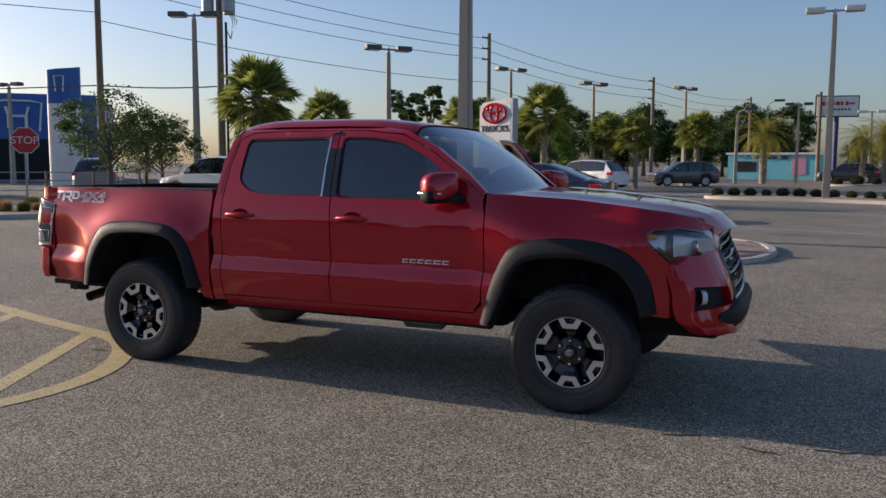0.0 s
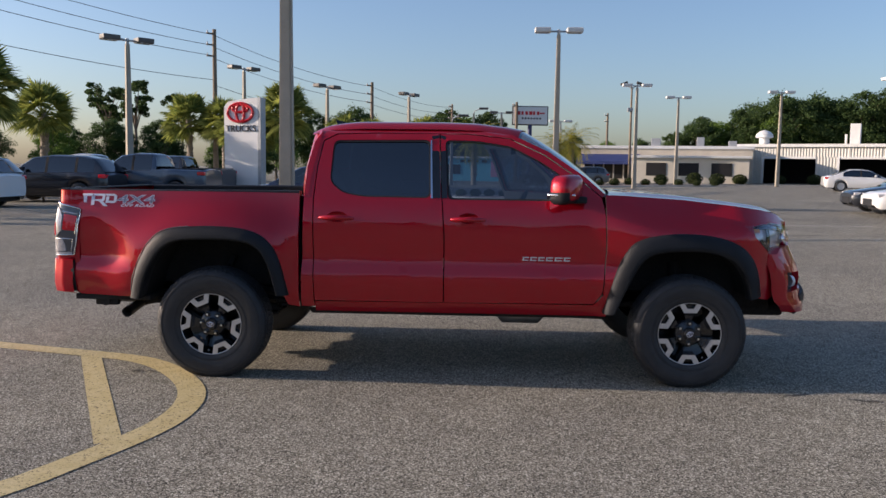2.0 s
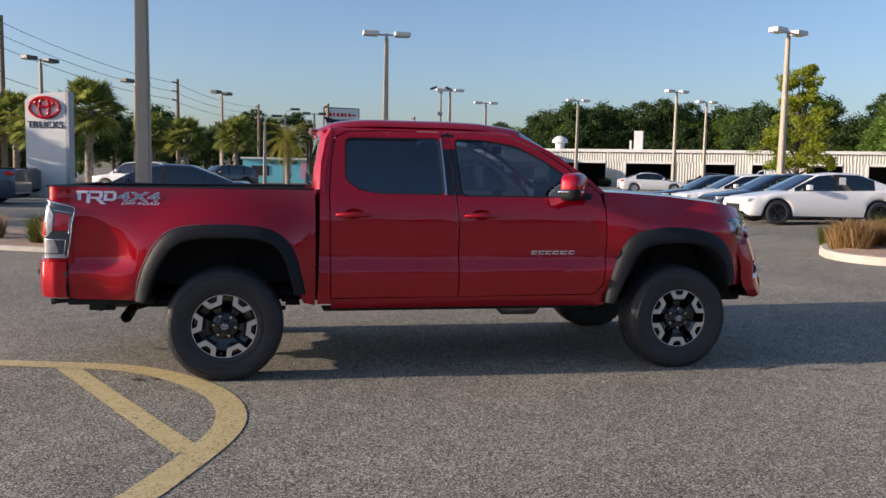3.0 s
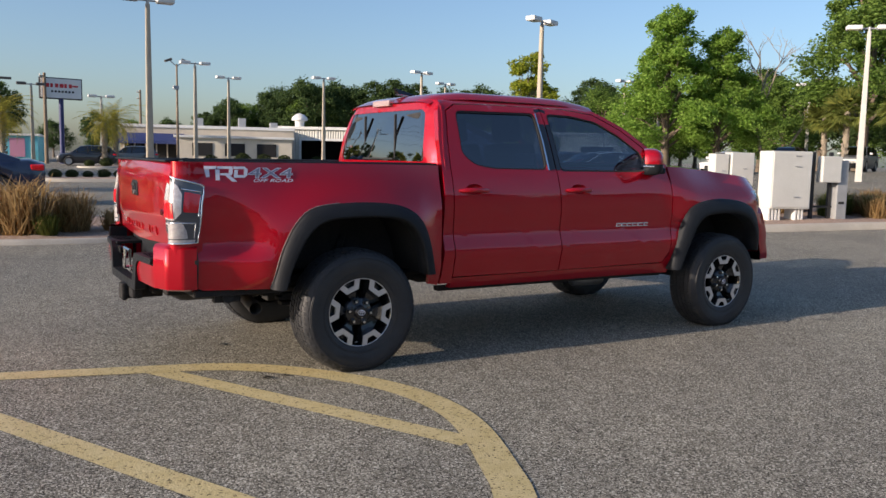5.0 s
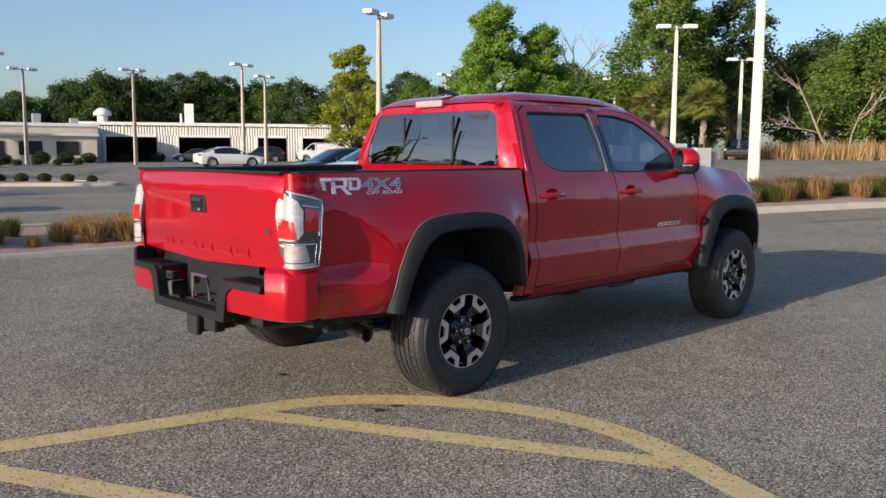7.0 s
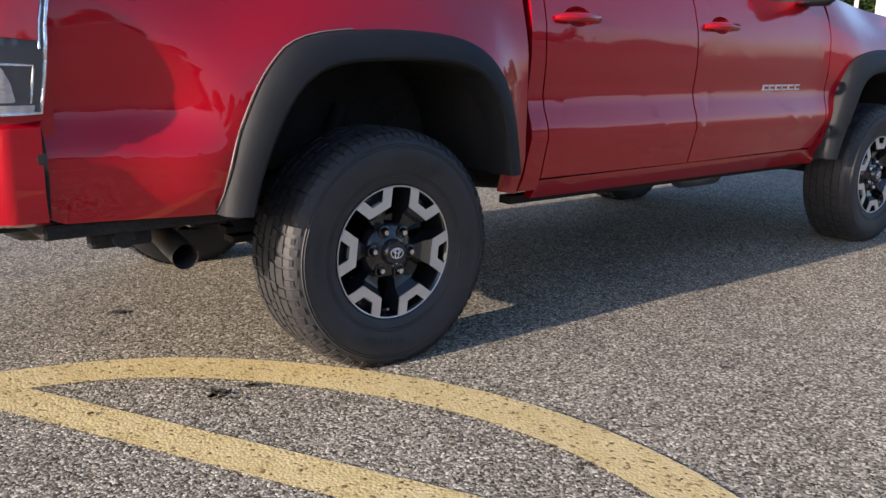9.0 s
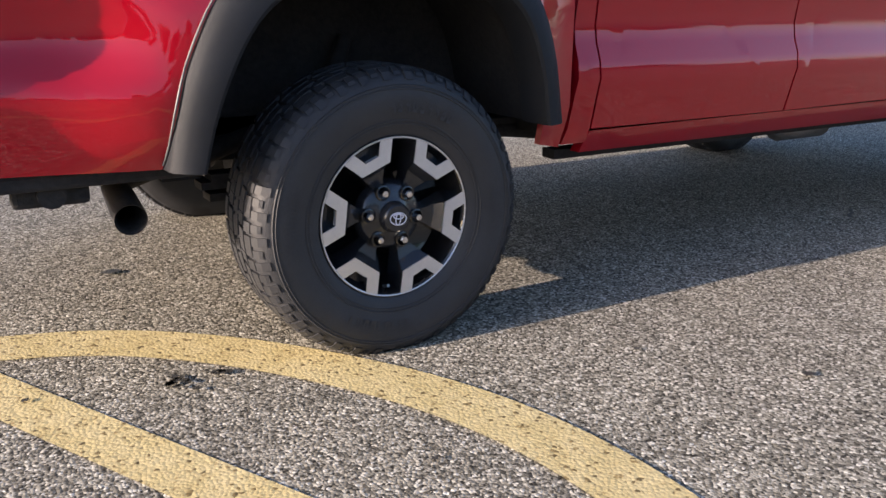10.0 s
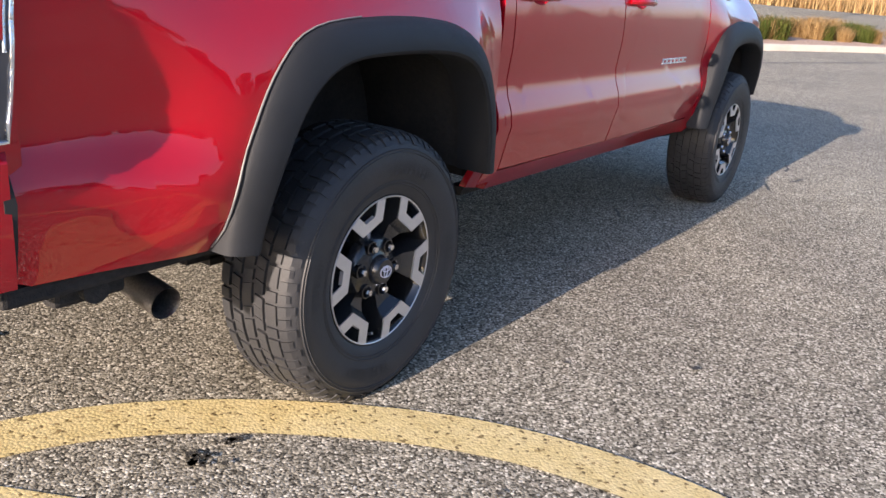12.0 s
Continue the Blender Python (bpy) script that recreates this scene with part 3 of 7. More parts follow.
rb = bmesh.new()
grid(rb, span(0.640, 2.085, 34), span(-1, 1, 30), lambda x, k: Vector((x + (0.10 * (1 - k * k) if x > 1.9 else 0) * (x - 1.9) / 0.23 - 0.055 * (1 - k * k) * max(0, (0.9 - x) / 0.26), YC + k * (YC - flank(max(0.7, x), 1.705) + 0.002), roof_top(x, k))))
part("roof", rb, RED, truck, "", 60)
ant = bmesh.new()
rows = [[ant.verts.new((0.72 + 0.16 * t - 0.02 * h, YC + s * 0.034 * (1 - h * 0.6) * (1 - 0.5 * t), 1.762 + h * 0.050 * (1 - t) + 0.004 * (h == 0))) for s in (-1, -0.5, 0.5, 1)] for h in (0, 0.6, 1) for t in (0, 0.5, 1)]
for h in range(2):
    for t in range(2):
        for j in range(3):
            i = h * 3 + t
            ant.faces.new((rows[i][j], rows[i][j + 1], rows[i + 1][j + 1], rows[i + 1][j]))
            ant.faces.new((rows[i][j], rows[i + 3][j], rows[i + 3][j + 1], rows[i][j + 1])) if t == 0 else None
bmesh.ops.convex_hull(ant, input=ant.verts)
part("roof_antenna", ant, GLOSSBLACK, truck, "black shark-fin antenna", 30)


def sheet_between(top, bottom, n=16, m=10, bow=0.05, belly=0.0):
    """A curved pane between a top and a bottom edge, given by their right ends (x, y, z)."""
    bm = bmesh.new()
    def f(u, v):
        k = 2 * u - 1
        p, q = Vector(top), Vector(bottom)
        c = p.lerp(q, v)
        y = YC + k * (YC - c.y)
        return Vector((c.x + bow * (1 - k * k), y, c.z + belly * (1 - k * k)))
    grid(bm, span(0, 1, n), span(0, 1, m), f)
    return bm


def screen(u, v):
    k = 2 * u - 1
    top = Vector((2.075 + 0.08 * (1 - k * k), YC + k * (YC - 0.335), roof_top(2.075, k) - 0.006))
    low = Vector((2.66 + 0.11 * (1 - k * k), YC + k * (YC - 0.16), 1.262 + 0.03 * (1 - k * k)))
    return top.lerp(low, v) + Vector((0, 0, 0.03 * math.sin(math.pi * v)))


def screen_mesh(v0, v1, n):
    bm = bmesh.new()
    grid(bm, span(0, 1, 24), span(v0, v1, n), screen)
    return bm


part("windscreen", screen_mesh(0.0, 1.0, 8), CLEARGLASS, truck, "clear curved windscreen", 60)
part("windscreen_band", moved(screen_mesh(0.0, 0.045, 2), Matrix.Translation((-0.004, 0, -0.004))), GLOSSBLACK, truck)
part("cowl", sheet_between((2.64, 0.16, 1.272), (2.80, 0.14, 1.245), 16, 3, 0.115, 0.02), MATTBLACK, truck)
# rear wall of the cab with the sliding window
YW = [(1.24, 0.088), (1.32, 0.116), (1.45, 0.163), (1.60, 0.230), (1.66, 0.267), (1.70, 0.313)]
BWIN = fillet([(0.262, 1.285), (0.305, 1.48), (0.352, 1.636), (2 * YC - 0.352, 1.636), (2 * YC - 0.305, 1.48), (2 * YC - 0.262, 1.285)], 0.05)
edge = [(0.13, 0.75), (0.10, 1.10)] + [(y, z) for z, y in YW]
rw = plate([edge + [(2 * YC - y, z) for y, z in reversed(edge)], BWIN], lambda x, z: 0.0, 0.05, 0.012)


def cab_back(y, z):
    k = abs(y - YC) / (YC - lerp_table(YW, z))
    return 0.590 + 0.060 * smooth_step(1.3, 1.72, z) - 0.030 * (1 - k * k) * smooth_step(1.1, 1.4, z) + 0.055 * smooth_step(0.80, 1.0, k) ** 1.5


def stand_up(bm, f):
    for v in bm.verts:
        y, z, d = v.co.x, v.co.z, v.co.y
        v.co = Vector((f(y, z) + d, y, z))
    return bm


part("cab_rear_wall", stand_up(rw, cab_back), RED, truck, "", 45)
rear_glass = part("rear_window", stand_up(plate([BWIN], lambda x, z: 0.004, 0.2, 0), cab_back), REARGLASS, truck, "dark tinted rear window with sliding panel", 40)
sf = bmesh.new()
for y in (YC - 0.24, YC + 0.24):
    box(sf, cab_back(y, 1.45) - 0.004, cab_back(y, 1.45) + 0.012, y - 0.008, y + 0.008, 1.30, 1.61, 0.003)
box(sf, cab_back(YC, 1.30) - 0.006, cab_back(YC, 1.30) + 0.006, YC - 0.24, YC + 0.24, 1.292, 1.306, 0.003)
part("slider_frame", sf, MATTBLACK, rear_glass)
part("third_brake_light", boxed(0.585, 0.70, YC - 0.13, YC + 0.13, 1.672, 1.716, 0.01), material("pink_clear_lens", (0.42, 0.30, 0.30), 0.2, 0.1, 0.8), truck, "clear high-mounted brake light")

# bonnet
HOOD = [(2.66, 1.279), (2.80, 1.276), (3.20, 1.252), (3.55, 1.215), (3.75, 1.190), (3.88, 1.163), (3.96, 1.135), (4.02, 1.10)]


def bonnet(u, v):
    """u along from the screen to the nose, v across."""
    x = 2.68 + 1.315 * u
    k = 2 * v - 1
    z = smooth_table(HOOD, x, 0.06)
    half = YC - lerp_table([(2.66, 0.105), (3.0, 0.165), (3.30, 0.205), (3.60, 0.235), (3.80, 0.300), (3.92, 0.39), (4.02, 0.50)], x)
    crown = 0.024 * (1 - abs(k) ** 3.0)
    ridge = 0.010 * math.exp(-((abs(k) - 0.70) / 0.12) ** 2)
    z -= 0.048 * smooth_step(0.94, 1.0, u)
    return Vector((x + 0.075 * (1 - k * k) * smooth_step(0.6, 1, u) + 0.09 * (1 - k * k) * (1 - smooth_step(0, 0.15, u)), YC + k * half, z + crown * smooth_step(1.12, 0.75, u) + ridge * smooth_step(0.02, 0.2, u) * smooth_step(1.05, 0.8, u)))


bb = bmesh.new()
grid(bb, span(0, 1, 34), span(0, 1, 40), bonnet)
part("bonnet", bb, RED, truck, "red bonnet with raised sides", 60)


# nose: fascia, grille, lamps, bumper
def nose_x(y, z):
    k = abs(y - YC) / YC
    x = 4.120 - 0.08 * k ** 2 - 0.56 * max(0.0, k - 0.54) ** 2 * 2.4
    return x - 0.115 * smooth_step(0.70, 1.06, z) + 0.035 * smooth_step(0.66, 0.52, z)


def nose_panel(outlines, off=0.0, lip=0.03, step=0.06):
    bm = plate(outlines, lambda x, z: 0, step, lip)
    for v in bm.verts:
        y, z, d = v.co.x, v.co.z, v.co.y
        v.co = Vector((nose_x(y, z) - off - d, y, z))
    return bm


W = 2 * YC
part("front_fascia", nose_panel([[(0.10, 0.58), (0.095, 0.80), (0.10, 0.90), (0.16, 0.94), (0.42, 0.97), (0.40, 1.105), (W - 0.40, 1.105), (W - 0.42, 0.97), (W - 0.16, 0.94), (W - 0.10, 0.90), (W - 0.095, 0.80), (W - 0.10, 0.58), (W - 0.16, 0.50), (W - 0.4, 0.485), (0.4, 0.485), (0.16, 0.50)],
                                 [(0.12, 0.64), (0.13, 0.775), (0.36, 0.765), (0.42, 0.655)], [(W - 0.12, 0.64), (W - 0.13, 0.775), (W - 0.36, 0.765), (W - 0.42, 0.655)],
                                 [(0.52, 0.66), (0.46, 0.98), (0.54, 1.035), (W - 0.54, 1.035), (W - 0.46, 0.98), (W - 0.52, 0.66)]], 0.0, 0.09), RED, truck, "", 45)
grille = part("grille", nose_panel([[(0.50, 0.65), (0.44, 0.985), (0.53, 1.05), (W - 0.53, 1.05), (W - 0.44, 0.985), (W - 0.50, 0.65)]], 0.03, 0.02), GLOSSBLACK, truck, "black mesh grille with dark surround", 45)
for i in range(9):
    z = 0.69 + i * 0.04
    bm = bmesh.new()
    tube(bm, [(nose_x(y, z) - 0.012, y, z + 0.012 * (k % 2)) for k, y in enumerate(span(0.50, W - 0.50, 24))], 0.008, 6)
    part("grille_bar", bm, GLOSSBLACK if i % 2 else PLASTIC, grille, "", 60)
bm = bmesh.new()
tube(bm, [(nose_x(y, z) - 0.008, y, z) for y, z in curve_open([(0.51, 0.66), (0.45, 0.98), (0.54, 1.04), (W - 0.54, 1.04), (W - 0.45, 0.98), (W - 0.51, 0.66), (0.51, 0.66)], 2)], 0.016, 8)
part("grille_surround", bm, GLOSSBLACK, grille, "", 60)
emb = bmesh.new()
tube(emb, [(nose_x(YC, 0.87) - 0.022, YC + 0.085 * math.cos(u), 0.87 + 0.058 * math.sin(u)) for u in span(0, 2 * math.pi, 24)], 0.008, 6)
part("grille_emblem", emb, CHROME, grille, "", 60)
def lamp_skin(x, z):
    return flank(x, z) - 0.006


for side in (0, 1):
    flip = (lambda b: mirrored(b, YC)) if side else (lambda b: b)
    rim = [(3.585, 1.088), (3.66, 1.022), (3.80, 0.885), (3.90, 0.875), (4.00, 0.93), (4.01, 1.04), (3.95, 1.085), (3.80, 1.108)]
    lamp = part("headlamp", flip(plate([rim], lambda x, z: lamp_skin(x, z) + 0.045, 0.05, 0.02)), LAMPWHITE, truck, "chrome headlamp under a clear cover", 40)
    part("lamp_cover", flip(plate([rim], lamp_skin, 0.05, 0)), LENSCLEAR, lamp, "clear lamp cover", 60)
    part("turn_signal", flip(plate([[(3.61, 1.074), (3.66, 1.045), (3.70, 1.045), (3.70, 1.068)]], lambda x, z: lamp_skin(x, z) + 0.02, 0.05, 0.02)), LAMPAMBER, lamp, "amber corner lamp", 60)
    lb = bmesh.new()
    spin(lb, [(0.0, 0.0), (0.035, 0.004), (0.045, 0.012), (0.048, 0.03)], Matrix.Translation((3.89, flank(3.88, 0.98) + 0.05, 0.98)) @ Matrix.Rotation(radians(70), 4, "Y"), 20)
    part("lamp_projector", flip(lb), CHROME, lamp, "", 60)
    part("lamp_brow", flip(plate([[(3.66, 1.066), (3.68, 1.085), (3.80, 1.098), (3.93, 1.072), (3.97, 1.035), (3.93, 1.040), (3.80, 1.068)]], lambda x, z: lamp_skin(x, z) + 0.024, 0.05, 0.02)), GLOSSBLACK, lamp, "", 60)
    part("lamp_divider", flip(plate([[(3.765, 0.925), (3.755, 1.066), (3.780, 1.068), (3.79, 0.905)]], lambda x, z: lamp_skin(x, z) + 0.022, 0.05, 0.02)), GLOSSBLACK, lamp, "", 60)
    part("lamp_base", flip(plate([[(3.70, 0.985), (3.81, 0.885), (3.90, 0.882), (3.975, 0.932), (3.972, 0.952), (3.90, 0.905), (3.82, 0.910), (3.715, 1.000)]], lambda x, z: lamp_skin(x, z) + 0.020, 0.05, 0.02)), GLOSSBLACK, lamp, "", 60)
    # fog lamp pocket
    pk = nose_panel([[(0.12, 0.64), (0.13, 0.775), (0.36, 0.765), (0.42, 0.655)]], 0.05, 0.0)
    pocket = part("fog_lamp_pocket", flip(pk), MATTBLACK, truck, "", 40)
    fb = bmesh.new()
    spin(fb, [(0.0, 0.012), (0.03, 0.008), (0.042, 0.0), (0.044, -0.03)], Matrix.Translation((nose_x(0.20, 0.71) - 0.03, 0.20, 0.71)) @ Matrix.Rotation(radians(90), 4, "Y") @ Matrix.Rotation(radians(-30), 4, "X"), 20)
    part("fog_lamp", flip(fb), LAMPWHITE, pocket, "round fog lamp", 60)
fb = bmesh.new()
def lip_x(k):
    y = YC + k * (YC - 0.24)
    return y, nose_x(y, 0.6)
prof = [(-0.02, 0.665), (0.02, 0.66), (0.045, 0.61), (0.03, 0.53), (-0.02, 0.475), (-0.12, 0.455)]
rows = []
for k in span(-1, 1, 36):
    y, x = lip_x(k)
    taper = 1 - 0.75 * max(0, abs(k) - 0.62) / 0.38
    rows.append([fb.verts.new((x + dx * taper, y, 0.55 + (z - 0.55) * (0.55 + 0.45 * taper) - 0.02 * (1 - taper))) for dx, z in prof])
for r0, r1 in zip(rows, rows[1:]):
    for j in range(len(prof) - 1):
        fb.faces.new((r0[j], r0[j + 1], r1[j + 1], r1[j]))
part("front_bumper", fb, [PLASTIC], truck, "dark grey plastic lower bumper", 40)
part("skid_plate", boxed(3.55, 4.02, 0.45, W - 0.45, 0.42, 0.50, 0.03), UNDER, truck)

# bed: floor, inner walls, rail caps, tailgate
part("bed_floor", boxed(-1.05, 0.60, 0.44, W - 0.44, 0.74, 0.79), PLASTIC, truck, "black bed liner")
for y in (0.115, W - 0.165):
    part("bed_inner_side", boxed(-1.03, 0.585, y, y + 0.05, 1.06, 1.243), PLASTIC, truck)
for y in (0.165, W - 0.44):
    part("wheel_tub", boxed(-0.60, 0.585, y, y + 0.275, 1.03, 1.07, 0.02), PLASTIC, truck)
part("bed_front_wall", boxed(0.545, 0.585, 0.165, W - 0.165, 0.79, 1.243), PLASTIC, truck)
for side in (0, 1):
    bm = bmesh.new()
    rows = []
    for x in span(-1.02, 0.585, 24):
        y = flank(max(x, -0.97), 1.25)
        rows.append([bm.verts.new((x, y + dy, 1.250 + 0.008 * smooth_step(-0.8, 0.4, x) + dz)) for dy, dz in ((0.004, -0.006), (0.005, 0.012), (0.014, 0.021), (0.085, 0.021), (0.10, 0.012), (0.10, -0.03))])
    for r0, r1 in zip(rows, rows[1:]):
        for j in range(5):
            bm.faces.new((r0[j], r0[j + 1], r1[j + 1], r1[j]))
    bm.faces.new(rows[0]); bm.faces.new(rows[-1])
    part("bed_rail_cap", mirrored(bm, YC) if side else bm, PLASTIC, truck, "black plastic bed rail cap", 40)


def gate_x(y, z):
    k = (y - YC) / (YC - 0.1)
    x = -1.092 - 0.028 * (1 - k * k)
    x += -0.022 * math.exp(-((z - 1.18) / 0.05) ** 2) * 0.6
    x += 0.022 * smooth_step(0.93, 0.86, z) * smooth_step(1.0, 0.8, abs(k))
    return x + 0.02 * smooth_step(1.17, 1.26, z) ** 2 + 0.03 * smooth_step(0.8, 1.0, abs(k)) ** 2


gate_rim = [(0.155, 0.80), (0.150, 1.0), (0.150, 1.260), (0.5, 1.263), (YC, 1.264), (W - 0.5, 1.263), (W - 0.150, 1.260), (W - 0.150, 1.0), (W - 0.155, 0.80), (YC, 0.775)]
tailgate = part("tailgate", stand_up(plate([gate_rim], lambda x, z: 0, 0.045, 0.05), gate_x), RED, truck, "red tailgate with stamped letters and black handle", 40)
part("tailgate_cap", boxed(-1.11, -1.05, 0.15, W - 0.15, 1.258, 1.272, 0.006), PLASTIC, tailgate)
th = boxed(gate_x(YC, 1.1) - 0.008, gate_x(YC, 1.1) + 0.02, YC - 0.085, YC + 0.085, 1.040, 1.140, 0.012)
handle = part("tailgate_handle", th, PLASTIC, tailgate, "black tailgate handle with camera")
part("handle_recess", boxed(gate_x(YC, 1.1) - 0.011, gate_x(YC, 1.1), YC - 0.062, YC + 0.062, 1.066, 1.122, 0.008), GLOSSBLACK, tailgate)
part("handle_lever", boxed(gate_x(YC, 1.1) - 0.018, gate_x(YC, 1.1), YC - 0.05, YC + 0.05, 1.098, 1.118, 0.006), MATTBLACK, tailgate)
part("rear_camera", boxed(gate_x(YC, 1.1) - 0.020, gate_x(YC, 1.1), YC - 0.045, YC - 0.02, 1.050, 1.066, 0.004), STEEL, tailgate)
# stamped word on the gate, as plain raised blocks
for i, (w, kind) in enumerate(((0.075, 0), (0.08, 1), (0.075, 0), (0.08, 1), (0.095, 0), (0.08, 1))):
    y = W - 0.42 - i * 0.178
    bm = bmesh.new()
    box(bm, gate_x(y, 0.86) - 0.006, gate_x(y, 0.86) + 0.01, y - w, y + w, 0.832, 0.842, 0.003)
    box(bm, gate_x(y, 0.86) - 0.006, gate_x(y, 0.86) + 0.01, y - w * 0.8, y - w * 0.5, 0.842, 0.888, 0.003)
    if kind:
        box(bm, gate_x(y, 0.86) - 0.006, gate_x(y, 0.86) + 0.01, y + w * 0.5, y + w * 0.8, 0.842, 0.888, 0.003)
    part("stamped_block", bm, RED, tailgate)
bd = text_mesh("V6", 0.05, 0.003, 0.2)
moved(bd, Matrix.Translation((gate_x(0.30, 0.97) - 0.004, 0.265, 0.975)) @ Matrix.Rotation(radians(-90), 4, "Z") @ Matrix.Rotation(radians(90), 4, "X"))
part("engine_badge", bd, CHROME, tailgate, "small chrome letters V6")

# tail lamps, wrapped round the corner
CORNER = curve_open([(-1.090, 0.158), (-1.110, 0.100), (-1.085, 0.062), (-1.02, 0.056), (-0.935, 0.066)], 3)


def corner_point(s, z):
    """s from 0 on the gate side to 1 on the flank."""
    t = s * (len(CORNER) - 1)
    i = min(int(t), len(CORNER) - 2)
    p = Vector(CORNER[i]).lerp(Vector(CORNER[i + 1]), t - i)
    return p + Vector((0.02 * smooth_step(1.0, 1.2, z), 0.035 * smooth_step(0.95, 1.28, z) - 0.006))


def corner_patch(s0, s1, z0, z1, off=0.0, taper=0.0, n=10, narrow=0.0):
    bm = bmesh.new()
    def f(u, v):
        s = s0 + (s1 - s0) * u * (1 - narrow * (1 - v))
        z = z0 + (z1 - z0) * v - taper * s * v
        p = corner_point(s, z)
        out = Vector((p.x + 0.95, p.y - 0.35)).normalized() * off
        return Vector((p.x + out.x, p.y + out.y, z))
    grid(bm, span(0, 1, n), span(0, 1, 8), f)
    return bm


def on_corner(s, z, off):
    if s < 0:
        y = corner_point(0, z).y - s * 0.20
        return Vector((corner_point(0, z).x - 0.006 - off, y, z))
    p = corner_point(s, z)
    out = Vector((p.x + 0.95, p.y - 0.35)).normalized() * off
    return Vector((p.x + out.x, p.y + out.y, z))


def corner_plate(outline, off, lip=0.008, rounding=0.006):
    """A piece of lens wrapped round the corner; its outline in (s, z)."""
    flat = [(a * 0.26, z) for a, z in outline]
    bm = plate([fillet(flat, rounding) if rounding else flat], lambda x, z: -off, 0.02, lip)
    for v in bm.verts:
        v.co = on_corner(v.co.x / 0.26, v.co.z, -v.co.y)
    return bm


for side in (0, 1):
    flip = (lambda b: mirrored(b, YC)) if side else (lambda b: b)
    part("lamp_pocket", flip(corner_patch(0.0, 1.0, 0.80, 1.19, -0.003)), RED, truck, "", 60)
    tl = part("tail_lamp", flip(corner_plate([(-0.16, 1.186), (0.20, 1.182), (0.62, 1.160), (1.0, 1.128), (0.93, 0.99), (0.84, 0.818), (0.06, 0.816), (-0.10, 0.93), (-0.20, 1.06)], 0.010, 0.014)), SMOKE, truck, "tall wrap-round tail lamp with red and clear sections", 50)
    part("lamp_band", flip(corner_plate([(-0.12, 1.174), (0.20, 1.170), (0.46, 1.140), (0.49, 1.06), (0.49, 0.946), (-0.04, 0.944), (-0.15, 1.06)], 0.015)), TAILWHITE, tl, "clear upper lamp section", 60)
    part("lamp_facet", flip(corner_plate([(0.36, 1.156), (0.52, 1.135), (0.62, 1.085), (0.62, 0.985), (0.50, 0.948), (0.48, 1.06)], 0.017)), TAILWHITE, tl, "silvered lamp facet", 60)
    part("brake_lens", flip(corner_plate([(-0.02, 1.050), (0.44, 1.040), (0.47, 0.954), (-0.06, 0.954)], 0.019)), LAMPRED, tl, "red brake lens", 60)
    part("marker_lens", flip(corner_plate([(0.65, 1.100), (0.885, 1.084), (0.855, 0.984), (0.65, 0.990)], 0.016)), LAMPRED, tl, "red marker lens", 60)
    part("reverse_lens", flip(corner_plate([(-0.02, 0.926), (0.64, 0.926), (0.69, 0.890), (0.71, 0.844), (0.10, 0.844)], 0.015)), TAILWHITE, tl, "clear reverse lens", 60)
    for k in range(6):
        z = 0.853 + 0.012 * k
        part("lens_flute", flip(corner_plate([(0.10 - 0.018 * k, z + 0.004), (0.66, z + 0.004), (0.66, z), (0.10 - 0.018 * k, z)], 0.018, 0.003, 0.0)), TAILWHITE, tl, "", 60)
    part("lamp_sill", flip(corner_plate([(0.08, 0.838), (0.81, 0.838), (0.80, 0.822), (0.08, 0.822)], 0.015, 0.008, 0.002)), TAILWHITE, tl, "", 60)
    for nm, r, line in (("lamp_trim", 0.005, [(0.28, 1.181), (0.62, 1.161), (0.99, 1.128), (0.93, 0.99), (0.84, 0.82), (0.5, 0.817), (0.07, 0.818)]),
                        ("lens_border", 0.0035, [(0.59, 1.116), (0.90, 1.098), (0.865, 0.965)]),
                        ("lens_border", 0.0030, [(0.0, 0.932), (0.60, 0.930), (0.82, 0.928), (0.79, 0.842)])):
        bm = bmesh.new()
        tube(bm, [on_corner(a[0] + (b[0] - a[0]) * f, a[1] + (b[1] - a[1]) * f, 0.012) for a, b in zip(line, line[1:]) for f in (0, 0.25, 0.5, 0.75)] + [on_corner(*line[-1], 0.012)], r, 6)
        part(nm, flip(bm), REFLECTOR, tl, "", 60)
    bm = corner_patch(0.0, 1.0, 1.182, 1.263, 0.0)
    for v in bm.verts:
        if abs(v.co.z - 1.182) < 0.003:
            v.co.z -= 0.055 * max(0.0, min(1.0, (v.co.x + 1.10) / 0.16))
    part("bed_corner", flip(bm), RED, truck, "", 60)
    bm = corner_patch(0.0, 1.0, 0.76, 0.814, 0.0)
    part("lower_corner", flip(bm), RED, truck, "", 60)

# rear bumper
def bump_pt(s, out):
    """Plan of the bumper: s from the flank round the corner to the centre."""
    pts = [(-0.975, 0.03), (-1.05, 0.035), (-1.13, 0.085), (-1.175, 0.20), (-1.202, 0.55), (-1.208, YC)]
    i = min(int(s * 5), 4); f = s * 5 - i
    return Vector(pts[i]).lerp(Vector(pts[i + 1]), f)


